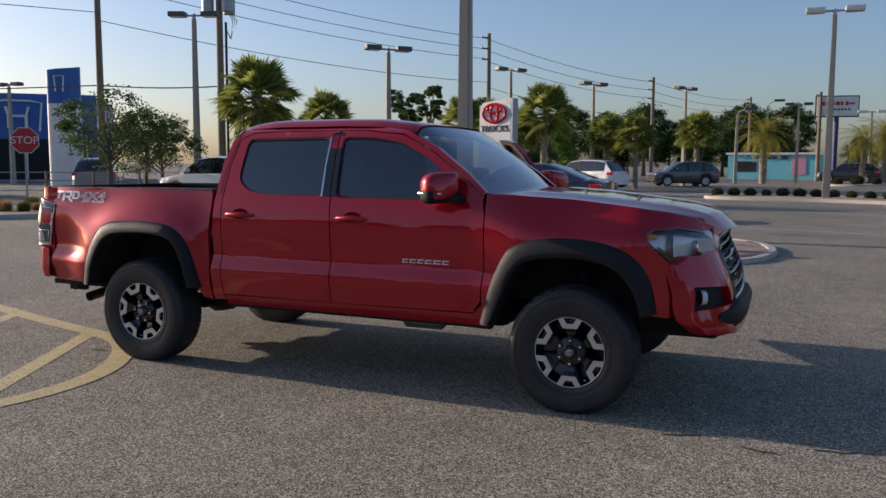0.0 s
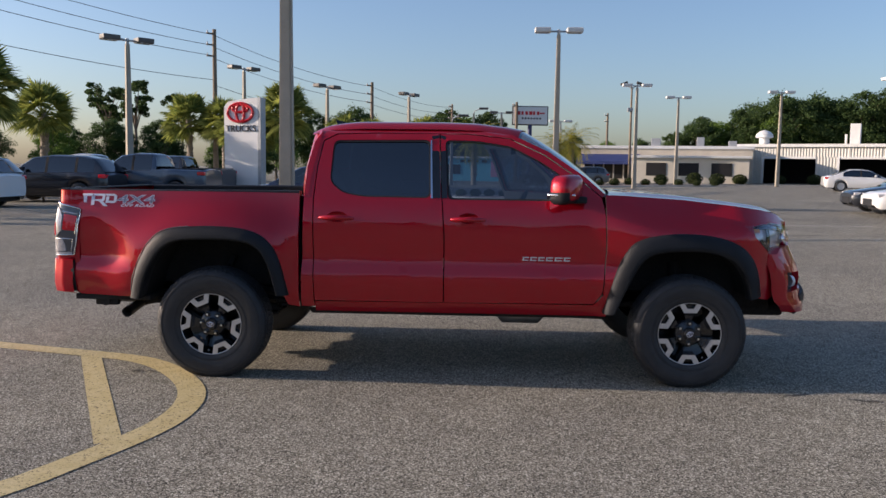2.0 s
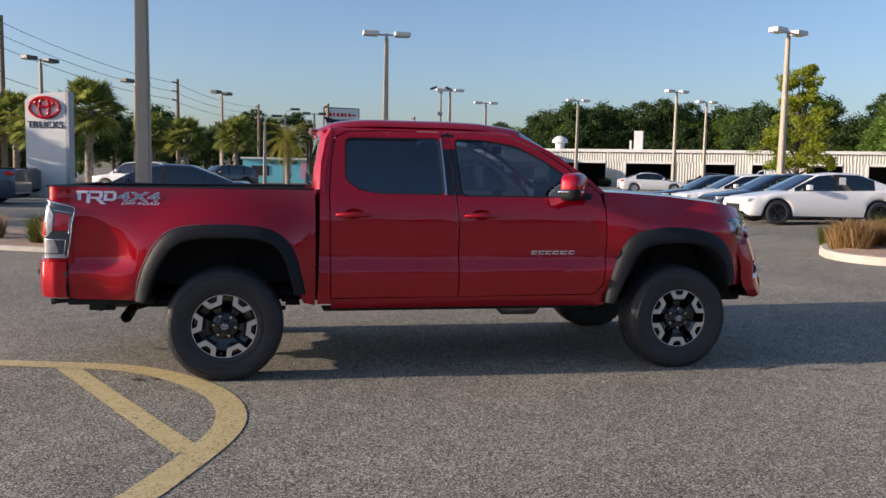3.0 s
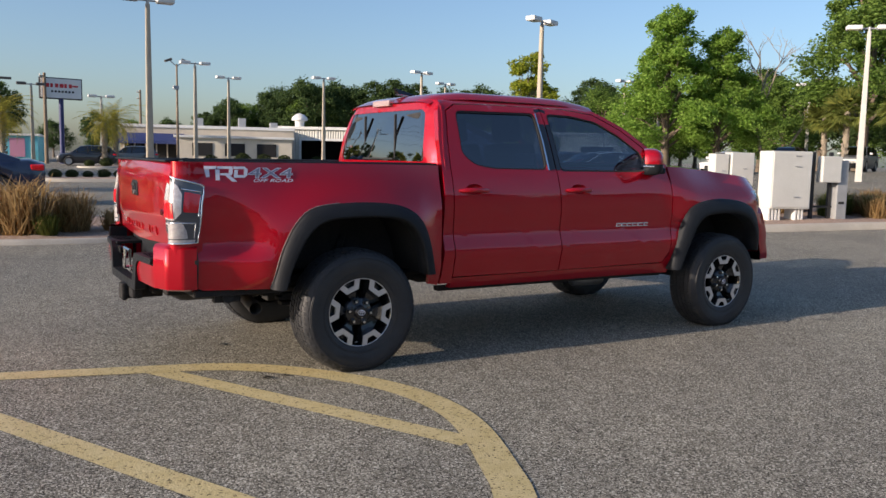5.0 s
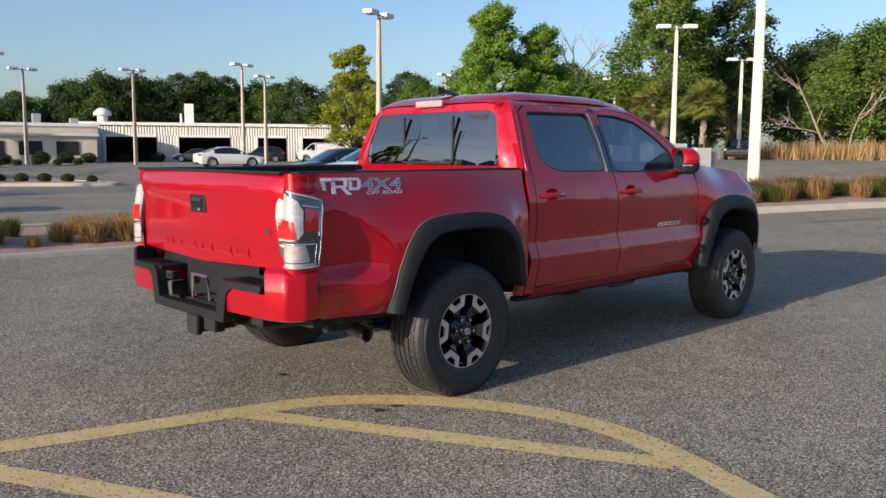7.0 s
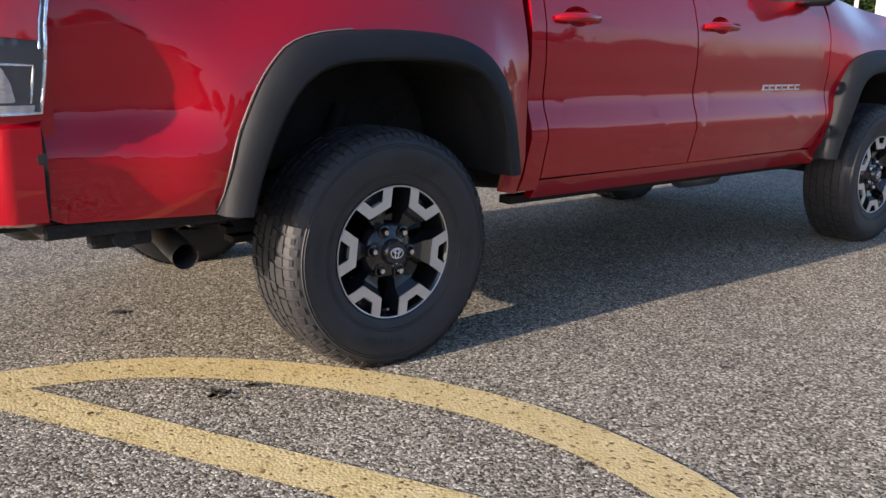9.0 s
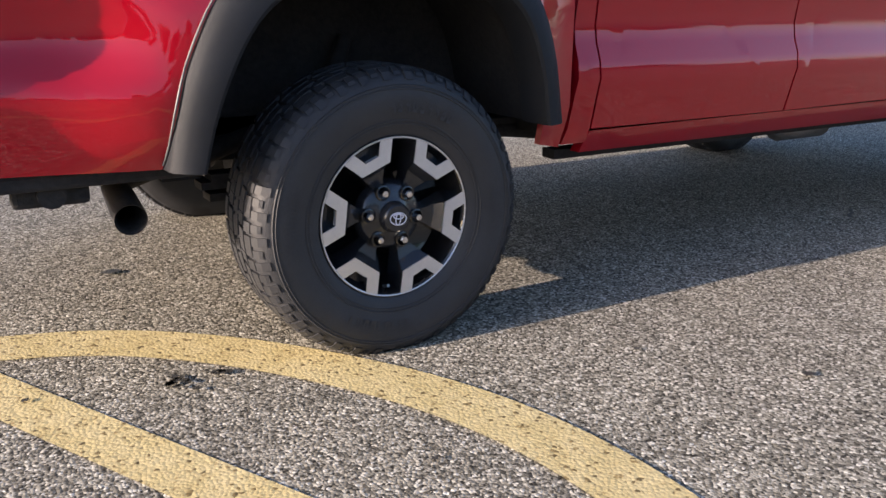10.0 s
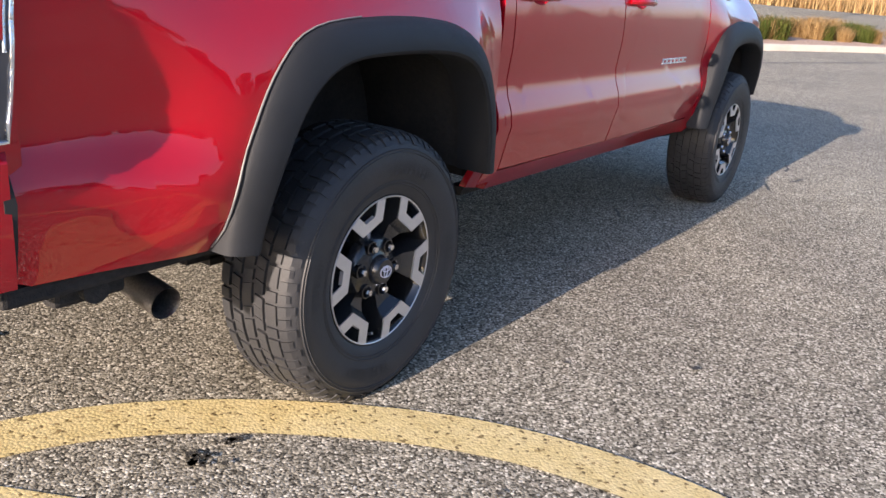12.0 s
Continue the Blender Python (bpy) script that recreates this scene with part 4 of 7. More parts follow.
for side in (0, 1):
    flip = (lambda b: mirrored(b, YC)) if side else (lambda b: b)
    bm = bmesh.new()
    prof = [(0.545, 0.06), (0.560, 0.012), (0.62, 0.0), (0.682, 0.002), (0.785, 0.008), (0.803, 0.03), (0.805, 0.09)]
    rows = []
    for s in span(0, 0.79, 24):
        p = bump_pt(s, 0)
        inward = Vector((-0.6 - p.x, YC - p.y)).normalized()
        rows.append([(p + inward * d, z) for z, d in prof])
    rows = [[bm.verts.new((q.x, q.y, z)) for q, z in r] for r in rows]
    for i, (r0, r1) in enumerate(zip(rows, rows[1:])):
        for j in range(len(prof) - 1):
            if i > 17 and j >= 3:
                continue
            bm.faces.new((r0[j], r0[j + 1], r1[j + 1], r1[j]))
    bmesh.ops.delete(bm, geom=[v for v in bm.verts if not v.link_faces], context="VERTS")
    part("bumper_end", flip(bm), RED, truck, "red bumper end cap", 45)
def bumper_skin(y, z):
    k = abs(y - YC) / 0.72
    return -1.208 + 0.033 * k ** 3 + 0.02 * smooth_step(0.74, 0.80, z)


def both_ways(half):
    return half + [(W - y, z) for y, z in half[::-1]]


step_rim = fillet(both_ways([(0.60, 0.550), (0.575, 0.680), (0.54, 0.722), (0.215, 0.722), (0.225, 0.686), (0.46, 0.686), (0.505, 0.655), (0.535, 0.500)]), 0.012)
recess_rim = both_ways([(0.215, 0.800), (0.225, 0.69), (0.50, 0.69), (0.58, 0.545)])
part("bumper_frame", stand_up(plate([step_rim], lambda x, z: 0, 0.05, 0.06), lambda y, z: bumper_skin(y, z) - 0.006), PLASTIC, truck, "black plastic bumper frame", 40)
# back sheet of the hollow, kept black to stand in for its shade
part("bumper_recess", stand_up(plate([recess_rim], lambda x, z: 0, 0.1, 0.05), lambda y, z: bumper_skin(y, z) + 0.185), PLASTIC, truck, "recess behind the plate bracket, black to give the hollow's shade", 40)
for y0, y1 in ((0.216, 0.575), (W - 0.575, W - 0.216)):
    part("bumper_step", boxed(-1.182, -1.02, y0, y1, 0.700, 0.719, 0.006), PLASTIC, truck, "black ribbed step pad")
for y0, y1 in ((0.197, 0.214), (W - 0.214, W - 0.197)):
    part("cap_liner", boxed(-1.166, -1.05, y0, y1, 0.69, 0.788, 0.004), PLASTIC, truck)
part("plate_lamp", boxed(-1.19, -1.14, YC + 0.20, YC + 0.28, 0.655, 0.700, 0.01), GLOSSBLACK, truck)
for i in range(12):
    y = 0.28 + i * 0.018
    for yy in (y, W - y):
        part("step_rib", boxed(-1.172, -1.075, yy - 0.004, yy + 0.004, 0.717, 0.725), PLASTIC, truck)
bm = bmesh.new()
tube(bm, [(-1.03, YC - 0.24, 0.60), (-1.205, YC - 0.24, 0.60), (-1.205, YC - 0.24, 0.72), (-1.205, YC - 0.07, 0.72), (-1.205, YC - 0.07, 0.60), (-1.03, YC - 0.07, 0.60)], 0.011, 6)
part("plate_bracket", bm, CHROME, truck, "bare metal plate bracket", 60)
bm = bmesh.new()
box(bm, -1.235, -1.0, YC - 0.165, YC - 0.075, 0.415, 0.500, 0.01)
box(bm, -1.245, -1.21, YC - 0.175, YC - 0.065, 0.405, 0.510, 0.012)
box(bm, -1.205, -1.14, YC - 0.29, YC - 0.17, 0.430, 0.500, 0.014)
box(bm, -1.205, -1.14, YC - 0.07, YC + 0.02, 0.430, 0.500, 0.014)
part("tow_hitch", bm, UNDER, truck, "black receiver hitch")
part("hitch_tube", boxed(-1.09, -1.01, YC - 0.30, YC + 0.26, 0.455, 0.54, 0.015), UNDER, truck, "black hitch cross tube")

# wheels
def rest_on_ground(bm):
    """The tyre's foot lies flat on the asphalt."""
    for v in bm.verts:
        if v.co.z < 0.002:
            v.co.z = 0.002
    return bm


def slot_line(r, e):
    """Half-width of a spoke at r, where the slots beside it are cut e from their own centre lines."""
    return r * math.tan(math.pi / 6) - e / math.cos(math.pi / 6)


def slot_end(e, radius):
    """Where that line meets a circle."""
    lo, hi = 0.05, radius
    for _ in range(30):
        r = (lo + hi) / 2
        lo, hi = (r, hi) if math.hypot(r, slot_line(r, e)) < radius else (lo, r)
    return (lo, slot_line(lo, e))


def spoke_lift(r):
    return -0.026 + 0.010 * smooth_step(0.09, 0.125, r) + 0.026 * smooth_step(0.128, 0.150, r)


def wheel(cx, cy, face, turn=0.0, name="wheel"):
    """One wheel: tyre with blocks, dark rim with six slots and machined forks, six nuts, cap. face is -1 for the right side."""
    m = Matrix.Translation((cx, cy, HUB)) @ Matrix.Rotation(radians(90 if face < 0 else -90), 4, "X")
    w = new(name)
    w.parent = truck
    R = 0.384
    tb = bmesh.new()
    spin(tb, [(0.206, -0.010), (0.210, 0.006), (0.220, 0.015), (0.238, 0.019), (0.262, 0.026), (0.290, 0.032), (0.312, 0.033), (0.334, 0.030), (0.352, 0.022), (0.366, 0.010), (R - 0.011, -0.006), (R - 0.009, -0.020), (R - 0.008, -0.06), (R - 0.007, -0.105), (R - 0.008, -0.15), (R - 0.010, -0.196), (0.358, -0.218), (0.30, -0.238), (0.208, -0.21)], m, 96)
    part("tyre", rest_on_ground(tb), RUBBER, w, "black all-terrain tyre", 50)
    blocks = bmesh.new()
    n = 74
    for k in range(n):
        for band, (h0, h1, lean, fill) in enumerate(((-0.046, -0.012, 0.0, 0.80), (-0.082, -0.052, 0.020, 0.84), (-0.122, -0.090, -0.020, 0.84), (-0.160, -0.130, 0.020, 0.84), (-0.202, -0.168, 0.0, 0.80))):
            a0 = 2 * math.pi * (k + 0.5 * (band % 2) + 0.12 * math.sin(k * 2.1 + band)) / n
            a1 = a0 + 2 * math.pi * fill / n
            vs = []
            for rr, sh in ((R - 0.012, 0.0), (R - 0.0006, 0.0012)):
                for a, h in ((a0, h0 + sh), (a1, h0 + sh), (a1 + lean, h1 - sh), (a0 + lean, h1 - sh)):
                    edge = 0.004 if (band == 0 and h > -0.03) or (band == 4 and h < -0.18) else 0.0
                    vs.append(blocks.verts.new(m @ Vector(((rr - edge) * math.cos(a), (rr - edge) * math.sin(a), h))))
            b0, b1 = vs[:4], vs[4:]
            blocks.faces.new(b1)
            for j in range(4):
                blocks.faces.new((b0[j], b0[(j + 1) % 4], b1[(j + 1) % 4], b1[j]))
    for k in range(n):                                    # shoulder lugs running down the side wall
        a = 2 * math.pi * (k + 0.4) / n
        wide = 0.030 if k % 2 else 0.026
        low = 0.352 if k % 2 else 0.362
        vs = []
        for rr, h in ((low, 0.0235 if k % 2 else 0.0150), (0.370, 0.0088), (R - 0.005, -0.009)):
            for da in (-wide, wide):
                vs.append(blocks.verts.new(m @ Vector((rr * math.cos(a + da), rr * math.sin(a + da), h + 0.0025))))
        blocks.faces.new((vs[0], vs[1], vs[3], vs[2]))
        blocks.faces.new((vs[2], vs[3], vs[5], vs[4]))
        for q in ((0, 2, 4), (1, 3, 5)):
            lowv = [blocks.verts.new(vs[i].co - (m.to_3x3() @ Vector((0, 0, 0.006)))) for i in q]
            for i in range(2):
                blocks.faces.new((vs[q[i]], vs[q[i + 1]], lowv[i + 1], lowv[i]))
    part("tread", rest_on_ground(blocks), RUBBER, w)
    ringb = bmesh.new()                                   # raised ribs on the side wall
    for rr, h in ((0.243, 0.0205), (0.251, 0.0232), (0.330, 0.0312), (0.337, 0.0292)):
        spin(ringb, [(rr - 0.003, h - 0.002), (rr - 0.0015, h + 0.0016), (rr + 0.0015, h + 0.0016), (rr + 0.003, h - 0.002)], m, 96)
    part("side_wall_rib", ringb, RUBBER, w, "", 60)
    letters = bmesh.new()                                 # raised side-wall writing, too fine to read
    wr = random.Random(int(cx * 10 + cy * 7) + 40)
    for centre, count in ((1.5, 9), (4.65, 9), (0.1, 6), (3.2, 6)):
        for i in range(count):
            a = centre + (i - count / 2) * 0.075 + turn
            wide, tall = wr.uniform(0.020, 0.028), (0.018 if count == 9 else 0.010)
            for s0, s1, t0, t1 in ((-1, -0.5, -1, 1), (-0.5, 1, 0.5, 1) if wr.random() < 0.5 else (-0.5, 1, -1, -0.5), (0.5, 1, -1, 1) if wr.random() < 0.5 else (-0.5, 0.6, -0.2, 0.25)):
                letters.faces.new([letters.verts.new(m @ Vector(((0.290 + tall * t) * math.cos(a + wide * q), (0.290 + tall * t) * math.sin(a + wide * q), 0.0335 - 0.00005 * abs(t)))) for q, t in ((s0, t0), (s1, t0), (s1, t1), (s0, t1))])
    tagged(part("side_wall_lettering", letters, RUBBER, w), kind="stuff")
    face_m = m @ Matrix.Diagonal((0.966, 0.966, 1, 1))    # the face of the rim
    rb = bmesh.new()
    spin(rb, [(0.2195, -0.006), (0.2185, 0.010), (0.2125, 0.0115), (0.2080, 0.006), (0.199, -0.02), (0.188, -0.09), (0.10, -0.12), (0.0, -0.12)], face_m, 64)
    part("rim", rb, GLOSSBLACK, w, "dark alloy rim with machined forks", 50)
    lip = bmesh.new()
    spin(lip, [(0.2185, 0.0095), (0.2170, 0.0128), (0.2145, 0.0130), (0.2130, 0.0110)], face_m, 64)
    part("rim_edge", lip, MACHINED, w, "", 60)
    SLOT, BAR = 0.036, 0.034
    for k in range(6):
        rot = face_m @ Matrix.Rotation(math.pi * k / 3 + math.pi / 6 + math.pi / 2 + turn, 4, "Z")
        # the dark spoke between two slots, forked round a pocket at the rim
        fb = bmesh.new()
        half = [(0.062, 0.020), (0.086, 0.0165), (0.104, slot_line(0.108, SLOT)), (0.126, slot_line(0.127, SLOT)), (0.146, slot_line(0.146, SLOT)), (0.172, slot_line(0.172, SLOT)), slot_end(SLOT, 0.2125), slot_end(SLOT + BAR, 0.2125), (0.174, 0.0165)]
        def rows_at(dz, wide):
            return [[fb.verts.new(rot @ Vector((r, sgn * t * wide, dz(r)))) for r, t in half] for sgn in (-1, 1)]
        top, low = rows_at(spoke_lift, 1.0), rows_at(lambda r: -0.070, 1.05)
        n2 = len(half)
        for j in range(4):
            fb.faces.new((top[0][j], top[0][j + 1], top[1][j + 1], top[1][j]))
        fb.faces.new((top[0][4], top[0][8], top[1][8], top[1][4]))
        for sd in (0, 1):
            fb.faces.new((top[sd][4], top[sd][5], top[sd][6], top[sd][7], top[sd][8]))
            for j in range(n2 - 1):
                fb.faces.new((top[sd][j], top[sd][j + 1], low[sd][j + 1], low[sd][j]))
        fb.faces.new((top[0][8], top[1][8], low[1][8], low[0][8]))
        floor = [fb.verts.new(rot @ Vector((r, t, -0.020))) for r, t in ((0.172, -0.018), (0.172, 0.018), (0.208, 0.040), (0.208, -0.040))]
        fb.faces.new(floor)
        part("spoke", fb, SPOKE, w, "dark spoke", 25)
        # its machined face: a fork of two bars along the slots
        sb = bmesh.new()
        e0, e1 = slot_end(SLOT, 0.2135), slot_end(SLOT + BAR, 0.2135)
        inner, pocket = slot_line(0.147, SLOT), slot_line(0.1755, SLOT + BAR)
        face_o = [(e0[0], -e0[1]), (0.147, -inner), (0.147, inner), e0, e1, (0.1755, pocket), (0.1755, -pocket), (e1[0], -e1[1])]
        up = [sb.verts.new(rot @ Vector((r, t, 0.0125 + 0.0005 * (r > 0.2)))) for r, t in face_o]
        dn = [sb.verts.new(rot @ Vector((r + 0.002 * (0.02 if abs(t) > 0.03 else 1), t, 0.002))) for r, t in face_o]
        for q in ((0, 1, 6, 7), (1, 2, 5, 6), (2, 3, 4, 5)):
            sb.faces.new([up[i] for i in q])
        for j in range(8):
            sb.faces.new((up[j], up[(j + 1) % 8], dn[(j + 1) % 8], dn[j]))
        part("machined_face", sb, MACHINED, w)
    hb = bmesh.new()
    spin(hb, [(0.094, -0.05), (0.088, -0.024), (0.078, -0.016), (0.056, -0.012), (0.042, -0.006), (0.038, 0.014), (0.033, 0.019), (0.0, 0.021)], m, 40)
    part("hub_cap", hb, SPOKE, w, "dark hub cap", 40)
    eb = bmesh.new()
    for ra, rb2, dy in ((0.023, 0.016, 0), (0.007, 0.0155, 0), (0.014, 0.006, 0.006)):
        pts = [m @ Matrix.Rotation(turn, 4, "Z") @ Vector((ra * math.cos(u), dy + rb2 * math.sin(u), 0.0215)) for u in span(0, 2 * math.pi, 24)]
        tube(eb, pts, 0.0016, 5)
    part("cap_emblem", eb, SILVER, w, "", 60)
    for k in range(6):
        a = math.pi * k / 3 + math.pi / 6 + math.pi / 2 + turn
        at = m @ Matrix.Translation((0.0700 * math.cos(a), 0.0700 * math.sin(a), -0.004))
        nb = bmesh.new()
        spin(nb, [(0.0115, -0.020), (0.0110, 0.004), (0.0085, 0.010), (0.0, 0.0112)], at, 6)
        part("wheel_nut", nb, CHROME, w)
        nb = bmesh.new()
        spin(nb, [(0.022, -0.03), (0.020, -0.004), (0.0165, -0.003), (0.015, -0.03)], at, 16)
        part("nut_seat", nb, GLOSSBLACK, w, "", 40)
    vb = bmesh.new()
    spot = m @ Matrix.Rotation(turn - math.pi / 2, 4, "Z")
    tube(vb, [spot @ Vector((0.196, 0.0, -0.03)), spot @ Vector((0.183, 0.0, 0.004))], 0.0042, 8)
    part("valve", vb, STEEL, w)
    return w


for cx, turn in ((0.0, radians(-7)), (BASE, radians(30))):
    wheel(cx, -0.006, -1, turn)
    wheel(cx, W + 0.006, 1, turn)

# running gear
bm = bmesh.new()
for y in (0.42, W - 0.54):
    box(bm, -1.05, 3.9, y, y + 0.12, 0.47, 0.60, 0.01)
for x in (-0.7, 0.5, 1.3, 2.2, 3.0):
    box(bm, x, x + 0.1, 0.45, W - 0.45, 0.49, 0.57)
part("chassis_frame", bm, UNDER, truck, "black ladder frame")
bm = bmesh.new()
tube(bm, [(0, 0.20, HUB), (0, 0.7, HUB), (0, 0.85, HUB), (0, 1.0, HUB), (0, 1.15, HUB), (0, W - 0.2, HUB)], [0.045, 0.05, 0.14, 0.15, 0.06, 0.045], 12)
part("rear_axle", bm, UNDER, truck, "", 50)
part("front_axle", tubed([(BASE, 0.2, HUB + 0.02), (BASE, W - 0.2, HUB + 0.02)], 0.05), UNDER, truck, "", 50)
for y in (0.36, W - 0.36):
    bm = bmesh.new()
    for k in range(3):
        pts = [(x, y, 0.40 - 0.03 * k + 0.16 * ((x) / 0.62) ** 2) for x in span(-0.62 + 0.12 * k, 0.62 - 0.12 * k, 10)]
        for p, q in zip(pts, pts[1:]):
            box(bm, p[0], q[0], y - 0.035, y + 0.035, (p[2] + q[2]) / 2 - 0.008, (p[2] + q[2]) / 2 + 0.012)
    part("leaf_spring", bm, UNDER, truck)
    part("shock_absorber", tubed([(-0.12, y + 0.02, 0.30), (-0.05, y + 0.02, 0.55), (0.05, y + 0.02, 0.80)], [0.03, 0.03, 0.022]), UNDER, truck, "", 50)
    part("front_strut", tubed([(BASE, y, 0.35), (BASE - 0.02, y + 0.06, 0.80)], 0.05), UNDER, truck, "", 50)
for y in (0.20, W - 0.30):
    part("brake_drum", tubed([(0, y, HUB), (0, y + 0.10, HUB)], 0.165, 28), UNDER, truck, "", 40)
# unseen deep plates, added to block low sun passing under the axle
for y in (0.30, W - 0.44):
    part("spring_plate", boxed(-0.10, 0.10, y, y + 0.14, 0.215, 0.40, 0.01), UNDER, truck)
part("fuel_tank", boxed(0.9, 1.9, 0.9, 1.35, 0.36, 0.52, 0.04), UNDER, truck)
part("transfer_case", boxed(1.9, 2.6, 0.7, 1.1, 0.33, 0.55, 0.05), UNDER, truck)
part("catalyst", tubed([(1.95, 0.38, 0.43), (2.0, 0.38, 0.42), (2.25, 0.38, 0.42), (2.3, 0.38, 0.43)], [0.03, 0.075, 0.075, 0.03], 14), STEEL, truck, "", 50)
part("spare_wheel", moved(boxed(-0.36, 0.36, -0.36, 0.36, -0.1, 0.1, 0.09, None, 4), Matrix.Translation((-0.62, YC, 0.50))), RUBBER, truck, "", 60)
part("engine_bay", boxed(2.75, 3.6, 0.44, W - 0.44, 0.50, 1.10), UNDER, truck)
part("cab_floor", boxed(0.64, 2.75, 0.16, W - 0.16, 0.50, 0.58), UNDER, truck)
ex = tubed([(0.9, 0.34, 0.47), (0.35, 0.42, 0.53), (0.10, 0.44, 0.60), (-0.15, 0.44, 0.56), (-0.36, 0.42, 0.495), (-0.52, 0.40, 0.468), (-0.60, 0.35, 0.456), (-0.618, 0.29, 0.448)], 0.030, 14)
exhaust = part("exhaust_pipe", ex, UNDER, truck, "dark steel exhaust pipe", 60)
tb = bmesh.new()
P0, P1 = Vector((-0.617, 0.31, 0.450)), Vector((-0.625, 0.090, 0.418))
tube(tb, [P0, P0.lerp(P1, 0.5), P1], [0.034, 0.036, 0.037], 24, False)
tube(tb, [P1, P1.lerp(P0, 0.02), P1.lerp(P0, 0.6)], [0.037, 0.034, 0.033], 24, False)
part("exhaust_tip", tb, BURNT, exhaust, "round exhaust tip", 60)
part("bed_crossmember", boxed(-0.98, -0.45, 0.08, 0.42, 0.505, 0.545, 0.01), UNDER, truck)
bm = bmesh.new()
box(bm, -0.86, -0.70, 0.12, 0.17, 0.46, 0.52, 0.012)
tube(bm, [(-0.78, 0.10, 0.49), (-0.78, 0.13, 0.49)], 0.03, 12)
part("tow_hook", bm, UNDER, truck)

# cabin
def seat(x, y, w):
    s = new("seat")
    s.parent = truck
    part("seat_cushion", boxed(x, x + 0.52, y - w, y + w, 0.72, 0.88, 0.05, None, 3), SEAT, s, "dark fabric seat", 50)
    part("seat_back", boxed(-0.07, 0.07, -w, w, 0, 0.62, 0.05, Matrix.Translation((x, y, 0.82)) @ Matrix.Rotation(radians(-14), 4, "Y"), 3), SEAT, s, "", 50)
    part("headrest", boxed(-0.05, 0.05, -0.13, 0.13, 0, 0.19, 0.04, Matrix.Translation((x - 0.16, y, 1.44)) @ Matrix.Rotation(radians(-8), 4, "Y"), 3), SEAT, s, "", 50)


seat(1.62, YC - 0.36, 0.25)
seat(1.62, YC + 0.36, 0.25)
seat(0.85, YC - 0.40, 0.27)
seat(0.85, YC + 0.40, 0.27)
bm = bmesh.new()
us = span(0, 1, 14)
grid(bm, us, span(-1, 1, 12), lambda u, k: Vector((2.16 + 0.52 * u + 0.05 * (1 - k * k), YC + k * 0.72, 0.75 + 0.45 * math.sin(math.pi * min(1, u * 1.2) / 2) ** 0.5)))
part("dashboard", bm, SEAT, truck, "dark dashboard", 50)
bm = bmesh.new()
sm = Matrix.Translation((2.12, YC + 0.36, 1.10)) @ Matrix.Rotation(radians(-62), 4, "Y")
tube(bm, [sm @ Vector((0.185 * math.cos(u), 0.185 * math.sin(u), 0)) for u in span(0, 2 * math.pi, 28)], 0.015, 8)
for u in (0, 2.6, 3.7):
    tube(bm, [sm @ Vector((0.03 * math.cos(u), 0.03 * math.sin(u), -0.02)), sm @ Vector((0.18 * math.cos(u), 0.18 * math.sin(u), 0))], 0.014, 6)
tube(bm, [sm @ Vector((0, 0, 0.0)), sm @ Vector((0, 0, -0.12))], [0.07, 0.05], 12)
part("steering_wheel", bm, MATTBLACK, truck, "black steering wheel", 60)
part("inside_mirror", boxed(2.06, 2.09, YC - 0.11, YC + 0.11, 1.56, 1.62, 0.01), MATTBLACK, truck)
part("window_sticker", boxed(1.28, 1.44, 0.19, 0.192, 1.275, 1.36), WHITEPAPER, truck)

# decals on the flanks: slanted silver blocks and small words
def lay_word(body, x0, x1, z0, z1, off, bold=0.0):
    """A word laid on the flank, stretched to a box."""
    bm = text_mesh(body, 1.0, 0.0, 0.0, 1.05, bold)
    lo = [min(v.co[k] for v in bm.verts) for k in (0, 1)]
    hi = [max(v.co[k] for v in bm.verts) for k in (0, 1)]
    for v in bm.verts:
        u, t = (v.co.x - lo[0]) / (hi[0] - lo[0]), (v.co.y - lo[1]) / (hi[1] - lo[1])
        X, Z = x0 + (x1 - x0) * u + 0.012 * (t - 0.5), z0 + (z1 - z0) * t
        v.co = Vector((X, flank(X, Z) - off, Z))
    return bm


